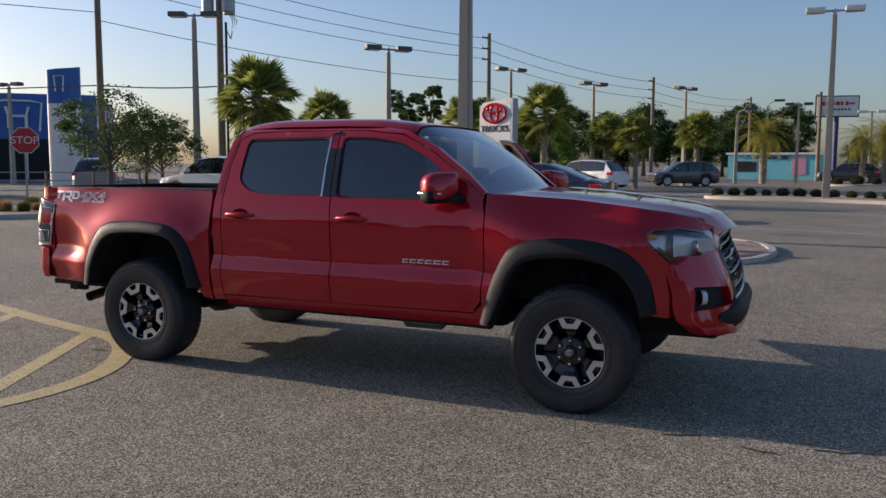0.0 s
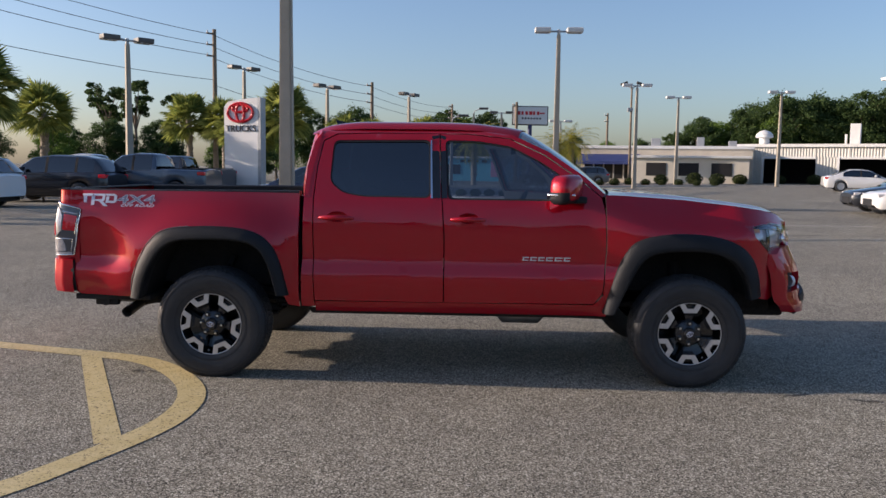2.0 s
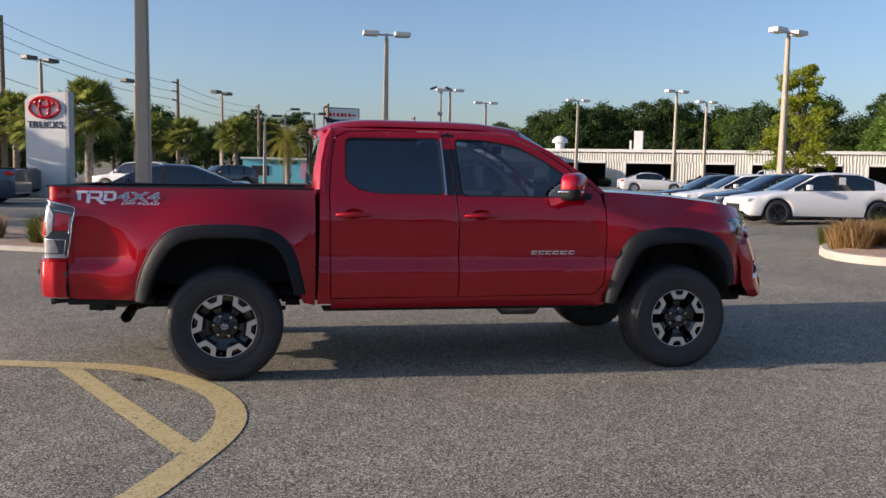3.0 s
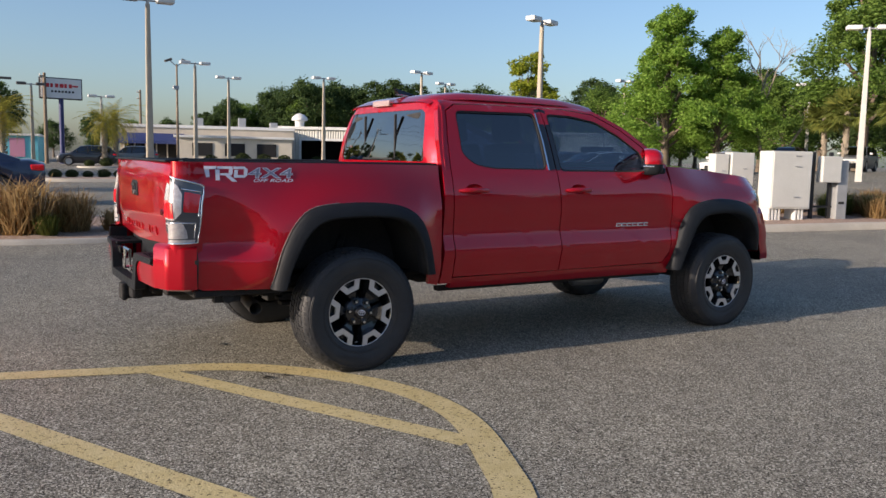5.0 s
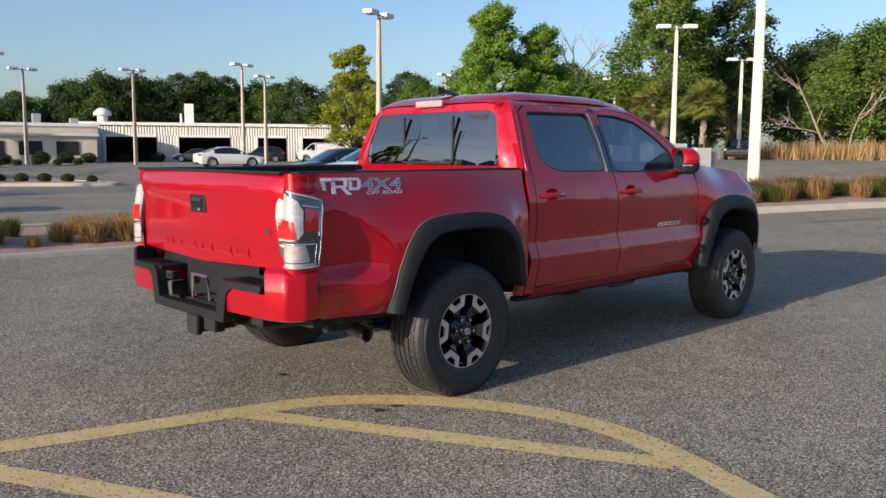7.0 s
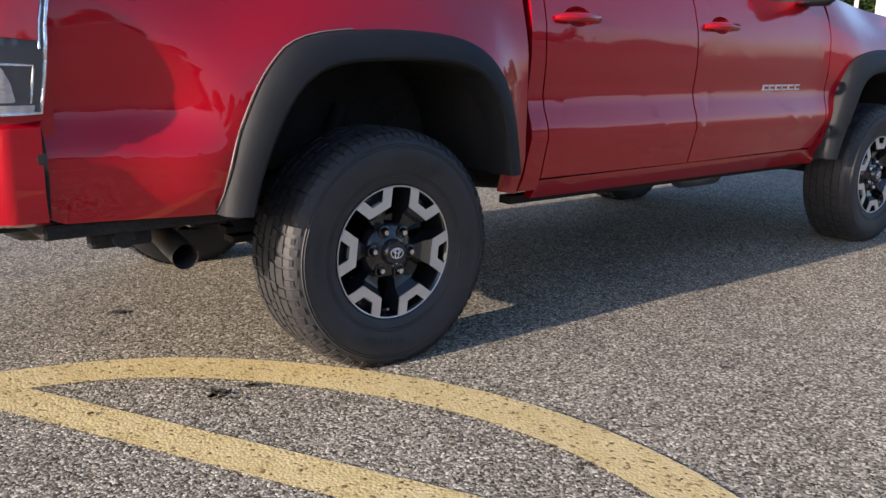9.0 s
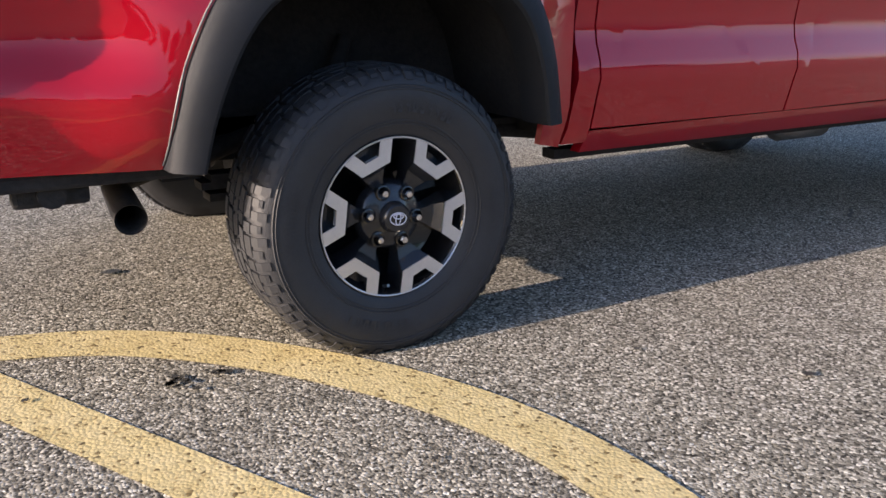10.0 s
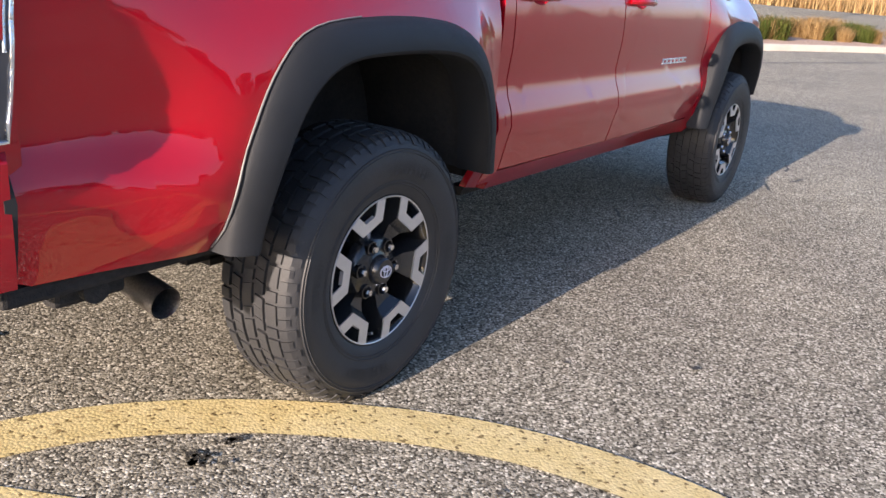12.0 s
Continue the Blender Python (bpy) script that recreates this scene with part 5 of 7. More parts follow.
for side in (0, 1):
    if side == 0:
        decal = part("bed_decal", lay_word("4X4", -0.668, -0.404, 1.176, 1.236, 0.003, 0.035), SILVER, truck, "grey and white off-road lettering decal")
        part("decal_word", lay_word("4X4", -0.664, -0.408, 1.180, 1.232, 0.0045, 0.0), GREYDECAL, decal)
        part("decal_small_text", lay_word("OFF ROAD", -0.640, -0.408, 1.154, 1.172, 0.003, 0.02), SILVER, decal)
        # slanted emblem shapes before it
        for shape in ([(-0.958, 1.240), (-0.842, 1.240), (-0.848, 1.224), (-0.958, 1.224)], [(-0.912, 1.222), (-0.886, 1.222), (-0.886, 1.180), (-0.906, 1.180)],
                      [(-0.838, 1.240), (-0.756, 1.240), (-0.756, 1.226), (-0.842, 1.226)], [(-0.852, 1.222), (-0.828, 1.222), (-0.832, 1.162), (-0.854, 1.162)], [(-0.774, 1.226), (-0.754, 1.232), (-0.758, 1.198), (-0.778, 1.198)], [(-0.826, 1.202), (-0.762, 1.202), (-0.762, 1.190), (-0.826, 1.190)], [(-0.800, 1.190), (-0.774, 1.190), (-0.734, 1.156), (-0.764, 1.156)],
                      [(-0.750, 1.240), (-0.686, 1.240), (-0.672, 1.226), (-0.750, 1.226)], [(-0.690, 1.226), (-0.670, 1.226), (-0.674, 1.192), (-0.694, 1.192)], [(-0.746, 1.222), (-0.726, 1.222), (-0.730, 1.192), (-0.750, 1.192)], [(-0.750, 1.192), (-0.674, 1.192), (-0.690, 1.178), (-0.752, 1.178)]):
            part("decal_shape", plate([shape], lambda x, z: flank(x, z) - 0.0035, 0.1, 0.002), SILVER, decal)
    # door badge: plain chrome bars
    x = 2.112
    for w in (0.048, 0.050, 0.048, 0.054, 0.058, 0.050):
        bm = bmesh.new()
        for dz0, dz1, x0, x1 in ((0.0185, 0.0265, 0.003, w - 0.002), (0.0, 0.0075, 0.0, w - 0.006), (0.0075, 0.0185, 0.004, 0.013)):
            p0 = flank(x, 0.845)
            box(bm, x + x0, x + x1, p0 - 0.006, p0 + 0.004, 0.832 + dz0, 0.832 + dz1, 0.0015, None, 1)
        part("door_badge", mirrored(bm, YC) if side else bm, LAMPWHITE, truck)
        x += w + 0.004

# ---------------------------------------------------------------- plants
LEAF_DARK = leafy("oak_leaves", (0.030, 0.058, 0.018), (0.075, 0.118, 0.036), 0.30)
LEAF_MID = leafy("broad_leaves", (0.060, 0.115, 0.020), (0.150, 0.230, 0.045), 0.36)
LEAF_LIGHT = leafy("bright_leaves", (0.12, 0.225, 0.030), (0.24, 0.36, 0.07), 0.45)
LEAF_YELLOW = leafy("yellowing_leaves", (0.15, 0.21, 0.02), (0.33, 0.34, 0.04), 0.42)
LEAF_PALM = leafy("palm_fronds", (0.085, 0.125, 0.032), (0.25, 0.26, 0.06), 0.45)
LEAF_GOLD = leafy("golden_palm_fronds", (0.15, 0.16, 0.03), (0.34, 0.29, 0.05), 0.4)
DRYGRASS = leafy("dry_grass", (0.22, 0.13, 0.055), (0.48, 0.34, 0.16), 0.35)
GREENGRASS = leafy("green_grass", (0.05, 0.08, 0.015), (0.14, 0.15, 0.035), 0.3)
BUSHLEAF = leafy("bush_leaves", (0.022, 0.035, 0.012), (0.06, 0.075, 0.022))
BARK = mottled("bark", (0.10, 0.075, 0.055), (0.20, 0.155, 0.115), 5, 0.9, 0.5, 40)
PALMBARK = mottled("palm_bark", (0.20, 0.16, 0.12), (0.36, 0.31, 0.24), 8, 0.9, 0.5, 30)
MULCH = mottled("pine_bark_mulch", (0.20, 0.125, 0.09), (0.52, 0.38, 0.29), 22, 0.95, 0.8, 50)
SOIL = mottled("sandy_soil", (0.26, 0.20, 0.13), (0.40, 0.33, 0.24), 3, 0.95, 0.5, 60)


def leaf_card(bm, p, size, rng, flat=0.4):
    a = Vector((rng.gauss(0, 1), rng.gauss(0, 1), rng.gauss(0, flat))).normalized()
    b = a.cross(Vector((rng.gauss(0, 1), rng.gauss(0, 1), rng.gauss(0, 1)))).normalized()
    s = size * rng.uniform(0.6, 1.3)
    bm.faces.new([bm.verts.new(q) for q in (p - a * s, p + b * s * 0.55, p + a * s, p - b * s * 0.55)])


def tree_meshes(seed, height, trunk_h, radius, clumps, leaves, leaf, shape="oak"):
    """Trunk with limbs to a dozen lobes, each lobe hung with leaf clumps: two meshes of one tree."""
    rng = random.Random(seed)
    tb, cb = bmesh.new(), bmesh.new()
    lean = Vector((rng.uniform(-0.04, 0.04), rng.uniform(-0.04, 0.04), 1))
    r0 = 0.026 * height
    tube(tb, [lean * height * t * 0.82 + Vector((rng.uniform(-1, 1), rng.uniform(-1, 1), 0)) * 0.02 * height * t for t in (0, 0.12, 0.3, 0.5, 0.75, 1)], [r0 * 1.4, r0, r0 * 0.85, r0 * 0.6, r0 * 0.35, r0 * 0.08], 7)
    ch = height - trunk_h
    lobes = []
    n = {"oak": 15, "tall": 26, "pine": 8}[shape]
    for i in range(n):
        u = (i + rng.uniform(0.1, 0.9)) / n
        ang = i * 2.39996 + rng.uniform(-0.5, 0.5)
        if shape == "oak":
            reach = radius * 0.72 * max(0.0, 1 - (2 * u - 0.8) ** 2 * 0.72) ** 0.5
            size = radius * rng.uniform(0.27, 0.42)
        elif shape == "tall":
            reach = radius * 0.95 * (0.40 + 0.60 * math.sin(math.pi * min(1, u * 0.8 + 0.2)) ** 0.8) * (1 - 0.62 * u)
            size = radius * rng.uniform(0.24, 0.38) * (1 - 0.35 * u)
        else:
            reach, size = radius * (0.3 + 0.5 * u), radius * rng.uniform(0.25, 0.4)
        d = reach * rng.uniform(0.55, 1.1)
        c = Vector((d * math.cos(ang), d * math.sin(ang), trunk_h + size * 0.5 + (ch - size * 1.2) * u))
        lobes.append((c, size))
        base = lean * (trunk_h * 0.75 + (c.z - trunk_h) * 0.5)
        mid = base.lerp(c, 0.55) + Vector((0, 0, 0.03 * height))
        tube(tb, [base, mid, c], [r0 * 0.38, r0 * 0.22, r0 * 0.06], 5)
    for i in range(clumps):
        c, size = lobes[i % n] if i < 2 * n else rng.choice(lobes)
        way = Vector((rng.gauss(0, 1), rng.gauss(0, 1), rng.gauss(0.35, 0.8))).normalized()
        p0 = c + Vector((way.x, way.y, way.z * 0.85)) * size * rng.uniform(0.5, 1.08)
        spread = size * rng.uniform(0.16, 0.30)
        for _ in range(leaves):
            g = Vector((rng.gauss(0, 1), rng.gauss(0, 1), rng.gauss(0, 0.7)))
            if g.length > 2.1:
                g *= 2.1 / g.length
            leaf_card(cb, p0 + g * spread, leaf, rng)
    return tb, cb


TREES = {}


def tree(kind, x, y, scale=1.0, turn=0.0, sink=0.0):
    specs = {
        "oak": (11, 11.5, 2.0, 5.6, 230, 70, 0.17, "oak", LEAF_DARK, "broad dark green oak with a full crown", "tree"),
        "oak_b": (12, 12.5, 2.0, 5.0, 230, 70, 0.17, "oak", LEAF_DARK, "dark green woodland tree with a rounded crown", "tree"),
        "oak_c": (13, 10.5, 1.4, 4.6, 240, 80, 0.145, "oak", LEAF_MID, "mid-green woodland tree with an uneven crown", "tree"),
        "poplar": (14, 12.0, 1.5, 4.7, 430, 100, 0.12, "tall", LEAF_LIGHT, "tall bright green tree lit by the sun", "tree"),
        "sycamore": (15, 15.0, 3.2, 5.0, 330, 110, 0.13, "tall", LEAF_MID, "tall green tree with open branches", "tree"),
        "yellow": (16, 10.5, 1.2, 3.9, 190, 100, 0.12, "tall", LEAF_YELLOW, "slim tree with yellow-green leaves", "tree"),
        "young": (17, 4.0, 1.3, 1.9, 90, 80, 0.05, "oak", LEAF_DARK, "young street tree with a light airy crown", "tree"),
        "pine": (18, 14.0, 8.0, 3.4, 40, 120, 0.20, "pine", LEAF_DARK, "tall pine with a high tufted crown", "pine tree"),
    }
    seed, h, th, r, n, m, leaf, shape, mat, label, cat = specs[kind]
    x, y = swing(x, y)
    at = Matrix.Translation((x, y, rise(x, y) - sink)) @ Matrix.Rotation(turn, 4, "Z") @ Matrix.Scale(scale, 4)
    if kind not in TREES:
        t = thing("tree" if kind != "pine" else "pine_tree", label, cat, "trees round the lot")
        tb, cb = tree_meshes(seed, h, th, r, n, m, leaf, shape)
        part("trunk", tb, BARK, t, "", 60)
        part("crown", cb, mat, t, "")
        t.matrix_world = at
        TREES[kind] = t
        return t
    c = copy_thing(TREES[kind], at)
    c.matrix_basis = at
    return c


PALMS = {}


def palm(kind, x, y, scale=1.0, turn=0.0):
    """Cabbage palm (fan leaves, booted trunk) or date palm (long feathers)."""
    x, y = swing(x, y)
    at = Matrix.Translation((x, y, rise(x, y))) @ Matrix.Rotation(turn, 4, "Z") @ Matrix.Scale(scale, 4)
    if kind in PALMS:
        c = copy_thing(PALMS[kind], at)
        c.matrix_basis = at
        return c
    rng = random.Random({"fan": 31, "fan_b": 33, "date": 32}[kind])
    t = thing("palm_tree", "palm with a rough trunk and " + ("drooping golden-green feather fronds" if kind == "date" else "a round head of fan leaves"), "palm tree", "palms round the lot")
    H = 3.9 if kind != "date" else 3.2
    tb = bmesh.new()
    tube(tb, [(0.05 * math.sin(z * 1.3), 0.04 * math.cos(z), z) for z in span(0, H, 8)], [0.22, 0.18, 0.17, 0.17, 0.17, 0.18, 0.19, 0.2, 0.16], 10)
    for i in range(90):                              # boots of old leaves
        z = H * (0.12 + 0.88 * rng.random())
        a = rng.uniform(0, 2 * math.pi)
        m = Matrix.Translation((0.17 * math.cos(a), 0.17 * math.sin(a), z)) @ Matrix.Rotation(a, 4, "Z") @ Matrix.Rotation(radians(28), 4, "Y")
        box(tb, -0.02, 0.03, -0.045, 0.045, -0.08, 0.10, 0, m)
    part("trunk", tb, PALMBARK, t, "", 40)
    cb = bmesh.new()
    n = 84 if kind != "date" else 54
    for i in range(n):
        az = i * 2.39996 + rng.uniform(-0.2, 0.2)
        el = radians(78 - 118 * (i / n) ** 0.85 + rng.uniform(-8, 8))
        if kind == "date":
            L = rng.uniform(1.7, 2.3)
            prev = None
            pts = []
            for s in span(0, 1, 9):
                e = el - s * radians(70)
                pts.append((s, e))
            p = Vector((0, 0, H))
            for s, e in pts:
                d = Vector((math.cos(az) * math.cos(e), math.sin(az) * math.cos(e), math.sin(e)))
                q = p + d * L / 9
                side = Vector((-math.sin(az), math.cos(az), 0))
                w = 0.34 * (1 - (2 * s - 0.9) ** 2 * 0.8) + 0.04
                for k in (-1, 1):
                    for f in (0.0, 0.5):
                        b = p.lerp(q, f)
                        tip = b + side * k * w + d * 0.16 + Vector((0, 0, -0.10))
                        cb.faces.new([cb.verts.new(v) for v in (b, b + d * 0.05, tip)])
                p = q
        else:
            L = rng.uniform(0.60, 1.05)
            d = Vector((math.cos(az) * math.cos(el), math.sin(az) * math.cos(el), math.sin(el)))
            hub = Vector((0, 0, H)) + d * L + Vector((0, 0, -0.1 * L * math.cos(el)))
            tube(cb, [Vector((0, 0, H - 0.1)), hub], [0.018, 0.008], 4, False)
            side = d.cross(Vector((0, 0, 1)))
            side = side.normalized() if side.length > 0.01 else Vector((1, 0, 0))
            turn = Matrix.Rotation(rng.uniform(-0.8, 0.8), 3, d)
            side = turn @ side
            up = side.cross(d)
            for k in range(-7, 8):
                a = k * 0.155
                w = d * math.cos(a) + side * math.sin(a)
                l = 0.98 * (1 - 0.22 * abs(k) / 7) * rng.uniform(0.85, 1.1)
                s2 = w.cross(up).normalized() * 0.045
                m1 = hub + w * l * 0.6
                tip = hub + w * l - Vector((0, 0, 0.15 * l * rng.uniform(0.3, 1.6))) 
                cb.faces.new([cb.verts.new(v) for v in (hub, m1 + s2, tip, m1 - s2)])
    part("crown", cb, LEAF_GOLD if kind == "date" else LEAF_PALM, t, "golden-green feather fronds" if kind == "date" else "green fan leaves")
    t.matrix_world = at
    PALMS[kind] = t
    return t


CLUMPS = {}


def clump(kind, x, y, scale=1.0, turn=0.0, dz=0.0):
    """Ornamental grass, green or dry, or a small clipped bush."""
    x, y = swing(x, y)
    at = Matrix.Translation((x, y, rise(x, y) + dz)) @ Matrix.Rotation(turn, 4, "Z") @ Matrix.Scale(scale, 4)
    if kind in CLUMPS:
        c = copy_thing(CLUMPS[kind], at)
        c.matrix_basis = at
        return c
    rng = random.Random(len(kind) * 7)
    bm = bmesh.new()
    if kind == "bush":
        for i in range(900):
            a, u = rng.uniform(0, 2 * math.pi), rng.uniform(-0.8, 1)
            r = 0.42 * math.sqrt(max(0.05, 1 - u * u)) * rng.uniform(0.7, 1.08)
            leaf_card(bm, Vector((r * math.cos(a), r * math.sin(a), 0.26 + 0.30 * u)), 0.045, rng, 1.0)
        spin(bm, [(0.0, 0.44), (0.16, 0.42), (0.28, 0.34), (0.33, 0.22), (0.29, 0.10), (0.20, 0.02), (0.0, 0.0)], Matrix(), 14)
        ob = part("bush", bm, BUSHLEAF)
        tagged(ob, "small clipped dark green bush in a mulch bed", "bush", "clipped bushes")
    else:
        for i in range(760):
            a = rng.uniform(0, 2 * math.pi)
            r = 0.24 * math.sqrt(rng.random())
            p = Vector((r * math.cos(a), r * math.sin(a), 0))
            b = rng.uniform(0, 2 * math.pi)
            out = rng.uniform(0.10, 0.62)
            h = rng.uniform(0.22, 0.72)
            d = Vector((math.cos(b), math.sin(b), 0))
            s = Vector((-d.y, d.x, 0)) * 0.006
            q = p + d * out * 0.4 + Vector((0, 0, h * 0.75))
            e = p + d * out + Vector((0, 0, h * rng.uniform(0.75, 1.0)))
            v = [bm.verts.new(k) for k in (p - s, p + s, q + s, q - s, e)]
            bm.faces.new((v[0], v[1], v[2], v[3])); bm.faces.new((v[3], v[2], v[4]))
        ob = part("grass_clump", bm, DRYGRASS if kind == "dry" else GREENGRASS)
        tagged(ob, "dry straw-coloured ornamental grass clump" if kind == "dry" else "green ornamental grass clump going to seed", "ornamental grass", "grass clumps in the beds")
    ob.matrix_world = at
    CLUMPS[kind] = ob
    return ob

# ---------------------------------------------------------------- parked cars
CARGLASS = glass("car_window_glass", (0.05, 0.06, 0.07))
WHEELSILVER = material("wheel_silver", (0.5, 0.51, 0.53), 0.35, 0.7)

CAR = {   # length, width, bonnet and belt line, roof line, wheel places and radius
    "sedan": dict(L=4.75, W=1.80, belt=[(0, 0.62), (0.06, 0.72), (0.9, 0.86), (1.45, 0.93), (3.6, 0.98), (4.45, 1.02), (4.75, 0.92)], roof=[(1.20, 0.93), (2.05, 1.38), (2.6, 1.44), (3.2, 1.42), (3.8, 1.20), (4.25, 1.03)], wheels=(0.92, 3.74), R=0.335),
    "suv": dict(L=4.60, W=1.86, belt=[(0, 0.72), (0.08, 0.88), (0.9, 1.00), (1.30, 1.06), (3.9, 1.10), (4.5, 1.08), (4.60, 0.95)], roof=[(1.05, 1.05), (1.80, 1.60), (2.5, 1.68), (3.6, 1.66), (4.1, 1.56), (4.52, 1.10)], wheels=(0.90, 3.58), R=0.36),
    "pickup": dict(L=5.40, W=1.90, belt=[(0, 0.80), (0.08, 0.98), (1.0, 1.10), (1.50, 1.16), (3.5, 1.20), (3.52, 1.22), (5.36, 1.20), (5.40, 1.15)], roof=[(1.35, 1.14), (2.05, 1.72), (2.6, 1.80), (3.25, 1.78), (3.42, 1.70), (3.48, 1.20)], wheels=(0.98, 4.25), R=0.385),
    "van": dict(L=5.4, W=2.0, belt=[(0, 0.9), (0.1, 1.05), (0.7, 1.2), (1.0, 1.3), (5.3, 1.3), (5.4, 1.2)], roof=[(0.8, 1.25), (1.4, 1.95), (2.0, 2.1), (5.0, 2.1), (5.25, 1.95), (5.38, 1.28)], wheels=(0.9, 4.4), R=0.36),
}
WHEELS = {}


def car_wheel(parent, x, y, R, dark, face):
    w = new("wheel")
    w.parent = parent
    w.matrix_basis = Matrix.Translation((x, y, R)) @ Matrix.Rotation(radians(90 if face < 0 else -90), 4, "X")
    key = (R, dark)
    if key not in WHEELS:
        tb = bmesh.new()
        spin(tb, [(R * 0.66, 0.0), (R * 0.72, 0.012), (R * 0.9, 0.014), (R, -0.01), (R, -0.18), (R * 0.9, -0.2), (R * 0.66, -0.2)], Matrix(), 28)
        rb = bmesh.new()
        spin(rb, [(R * 0.67, 0.002), (R * 0.64, 0.004), (R * 0.60, -0.03), (R * 0.2, -0.06), (0, -0.06)], Matrix(), 28)
        for k in range(5):
            m = Matrix.Rotation(2 * math.pi * k / 5, 4, "Z")
            box(rb, R * 0.05, R * 0.64, -0.035, 0.035, -0.04, 0.0, 0, m)
        spin(rb, [(R * 0.16, -0.02), (R * 0.13, 0.006), (0, 0.008)], Matrix(), 12)
        a = part("tyre", tb, RUBBER, w, "", 50)
        b = part("rim", rb, GLOSSBLACK if dark else WHEELSILVER, w, "", 40)
        WHEELS[key] = (a.data, b.data)
    else:
        for nm, d in zip(("tyre", "rim"), WHEELS[key]):
            new(nm, d).parent = w


def car(kind, color, label, x, y, heading, dark_wheels=False, metal=0.3, category="car", sticker=False):
    """A parked car; heading in degrees, 0 along +x. Local x runs from the nose back."""
    c = CAR[kind]
    body_mat = car_paint("paint_" + "_".join(str(int(v * 99)) for v in color), color, metal)
    t = thing({"sedan": "sedan", "suv": "suv", "pickup": "pickup_truck", "van": "van"}[kind], label, category, "parked cars")
    L, W2, R = c["L"], c["W"] / 2, c["R"]
    bm = bmesh.new()
    rows = []
    def low(xx):
        z = 0.24
        for wx in c["wheels"]:
            d = abs(xx - wx) / (R + 0.06)
            if d < 1:
                z = max(z, R + (R + 0.05) * math.sqrt(1 - d * d))
        return z
    stations = sorted({0.0, 0.03, 0.08, *span(0.15, L - 0.15, 70), L - 0.08, L - 0.03, L})
    for xx in stations:
        b = smooth_table(c["belt"], xx, 0.06)
        e = min(xx, L - xx)
        w = W2 * (1 - 0.16 * max(0, 1 - e / 0.35) ** 2.2)
        z0 = min(low(xx), b - 0.1) + 0.12 * max(0, 1 - e / 0.12)
        zs = [(0.93, z0), (0.985, z0 + (b - z0) * 0.18), (1.0, z0 + (b - z0) * 0.45), (0.985, z0 + (b - z0) * 0.78), (0.945, b - 0.03), (0.88, b), (0.45, b + 0.03), (0.0, b + 0.04)]
        ring = [bm.verts.new((xx, w * k, z)) for k, z in zs] + [bm.verts.new((xx, -w * k, z)) for k, z in reversed(zs[:-1])]
        rows.append(ring)
    for r0, r1 in zip(rows, rows[1:]):
        for j in range(len(r0) - 1):
            bm.faces.new((r0[j], r0[j + 1], r1[j + 1], r1[j]))
    bm.faces.new(rows[0]); bm.faces.new(rows[-1])
    if kind == "pickup":                       # an open bed
        part("bed_liner", boxed(3.62, 5.28, -W2 * 0.78, W2 * 0.78, 1.19, 1.255, 0.01), MATTBLACK, t)
    body = part("body", bm, body_mat, t, "", 35)
    part("underside", boxed(0.25, L - 0.25, -W2 * 0.9, W2 * 0.9, 0.2, 0.62), MATTBLACK, t)
    # cabin: glass all round, painted roof and pillars
    gx0, gx1 = c["roof"][0][0], c["roof"][-1][0]
    rb = bmesh.new()
    xs = span(gx0, gx1, 34)
    rows, tops = [], []
    for xx in xs:
        zr = smooth_table(c["roof"], xx, 0.05)
        b = smooth_table(c["belt"], xx, 0.06) - 0.02
        zr = max(zr, b + 0.01)
        k = (zr - b) / 0.62
        rows.append([(W2 * 0.90, b), (W2 * (0.90 - 0.10 * k), b + (zr - b) * 0.55), (W2 * (0.90 - 0.20 * k), zr - 0.05 * min(1, k))])
        tops.append([(W2 * (0.90 - 0.205 * k), zr - 0.045 * min(1, k)), (W2 * (0.90 - 0.28 * k), zr), (W2 * 0.3, zr + 0.025 * min(1, k)), (0, zr + 0.03 * min(1, k))])
    for s in (1, -1):
        gb = bmesh.new()
        vs = [[gb.verts.new((xx, s * y, z)) for y, z in r] for xx, r in zip(xs, rows)]
        for r0, r1 in zip(vs, vs[1:]):
            for j in range(2):
                f = gb.faces.new((r0[j], r0[j + 1], r1[j + 1], r1[j]))
                tail = {"sedan": 0.62, "suv": 0.34, "pickup": 0.14, "van": 0.3}[kind]
                if r1[0].co.x > gx1 - tail or r1[0].co.x < gx0 + 0.22:
                    f.material_index = 1
        part("side_glazing", gb, [CARGLASS, body_mat], t, "", 40)
    vs = [[rb.verts.new((xx, s * y, z)) for s, r in ((1, t2), (-1, list(reversed(t2[:-1])))) for y, z in r] for xx, t2 in zip(xs, tops)]
    n = len(xs)
    roof_z = max(r[-1][1] for r in tops)
    for i, (r0, r1) in enumerate(zip(vs, vs[1:])):
        for j in range(len(r0) - 1):
            f = rb.faces.new((r0[j], r0[j + 1], r1[j + 1], r1[j]))
            zc = (r0[3].co.z + r1[3].co.z) / 2
            edge = j in (0, len(r0) - 2)
            if zc < roof_z - 0.085 and not edge:
                f.material_index = 1
    part("roof", rb, [body_mat, CARGLASS], t, "", 40)
    mids = {"sedan": (2.55,), "suv": (2.35, 3.45), "pickup": (2.55,), "van": (1.9, 3.2)}[kind]
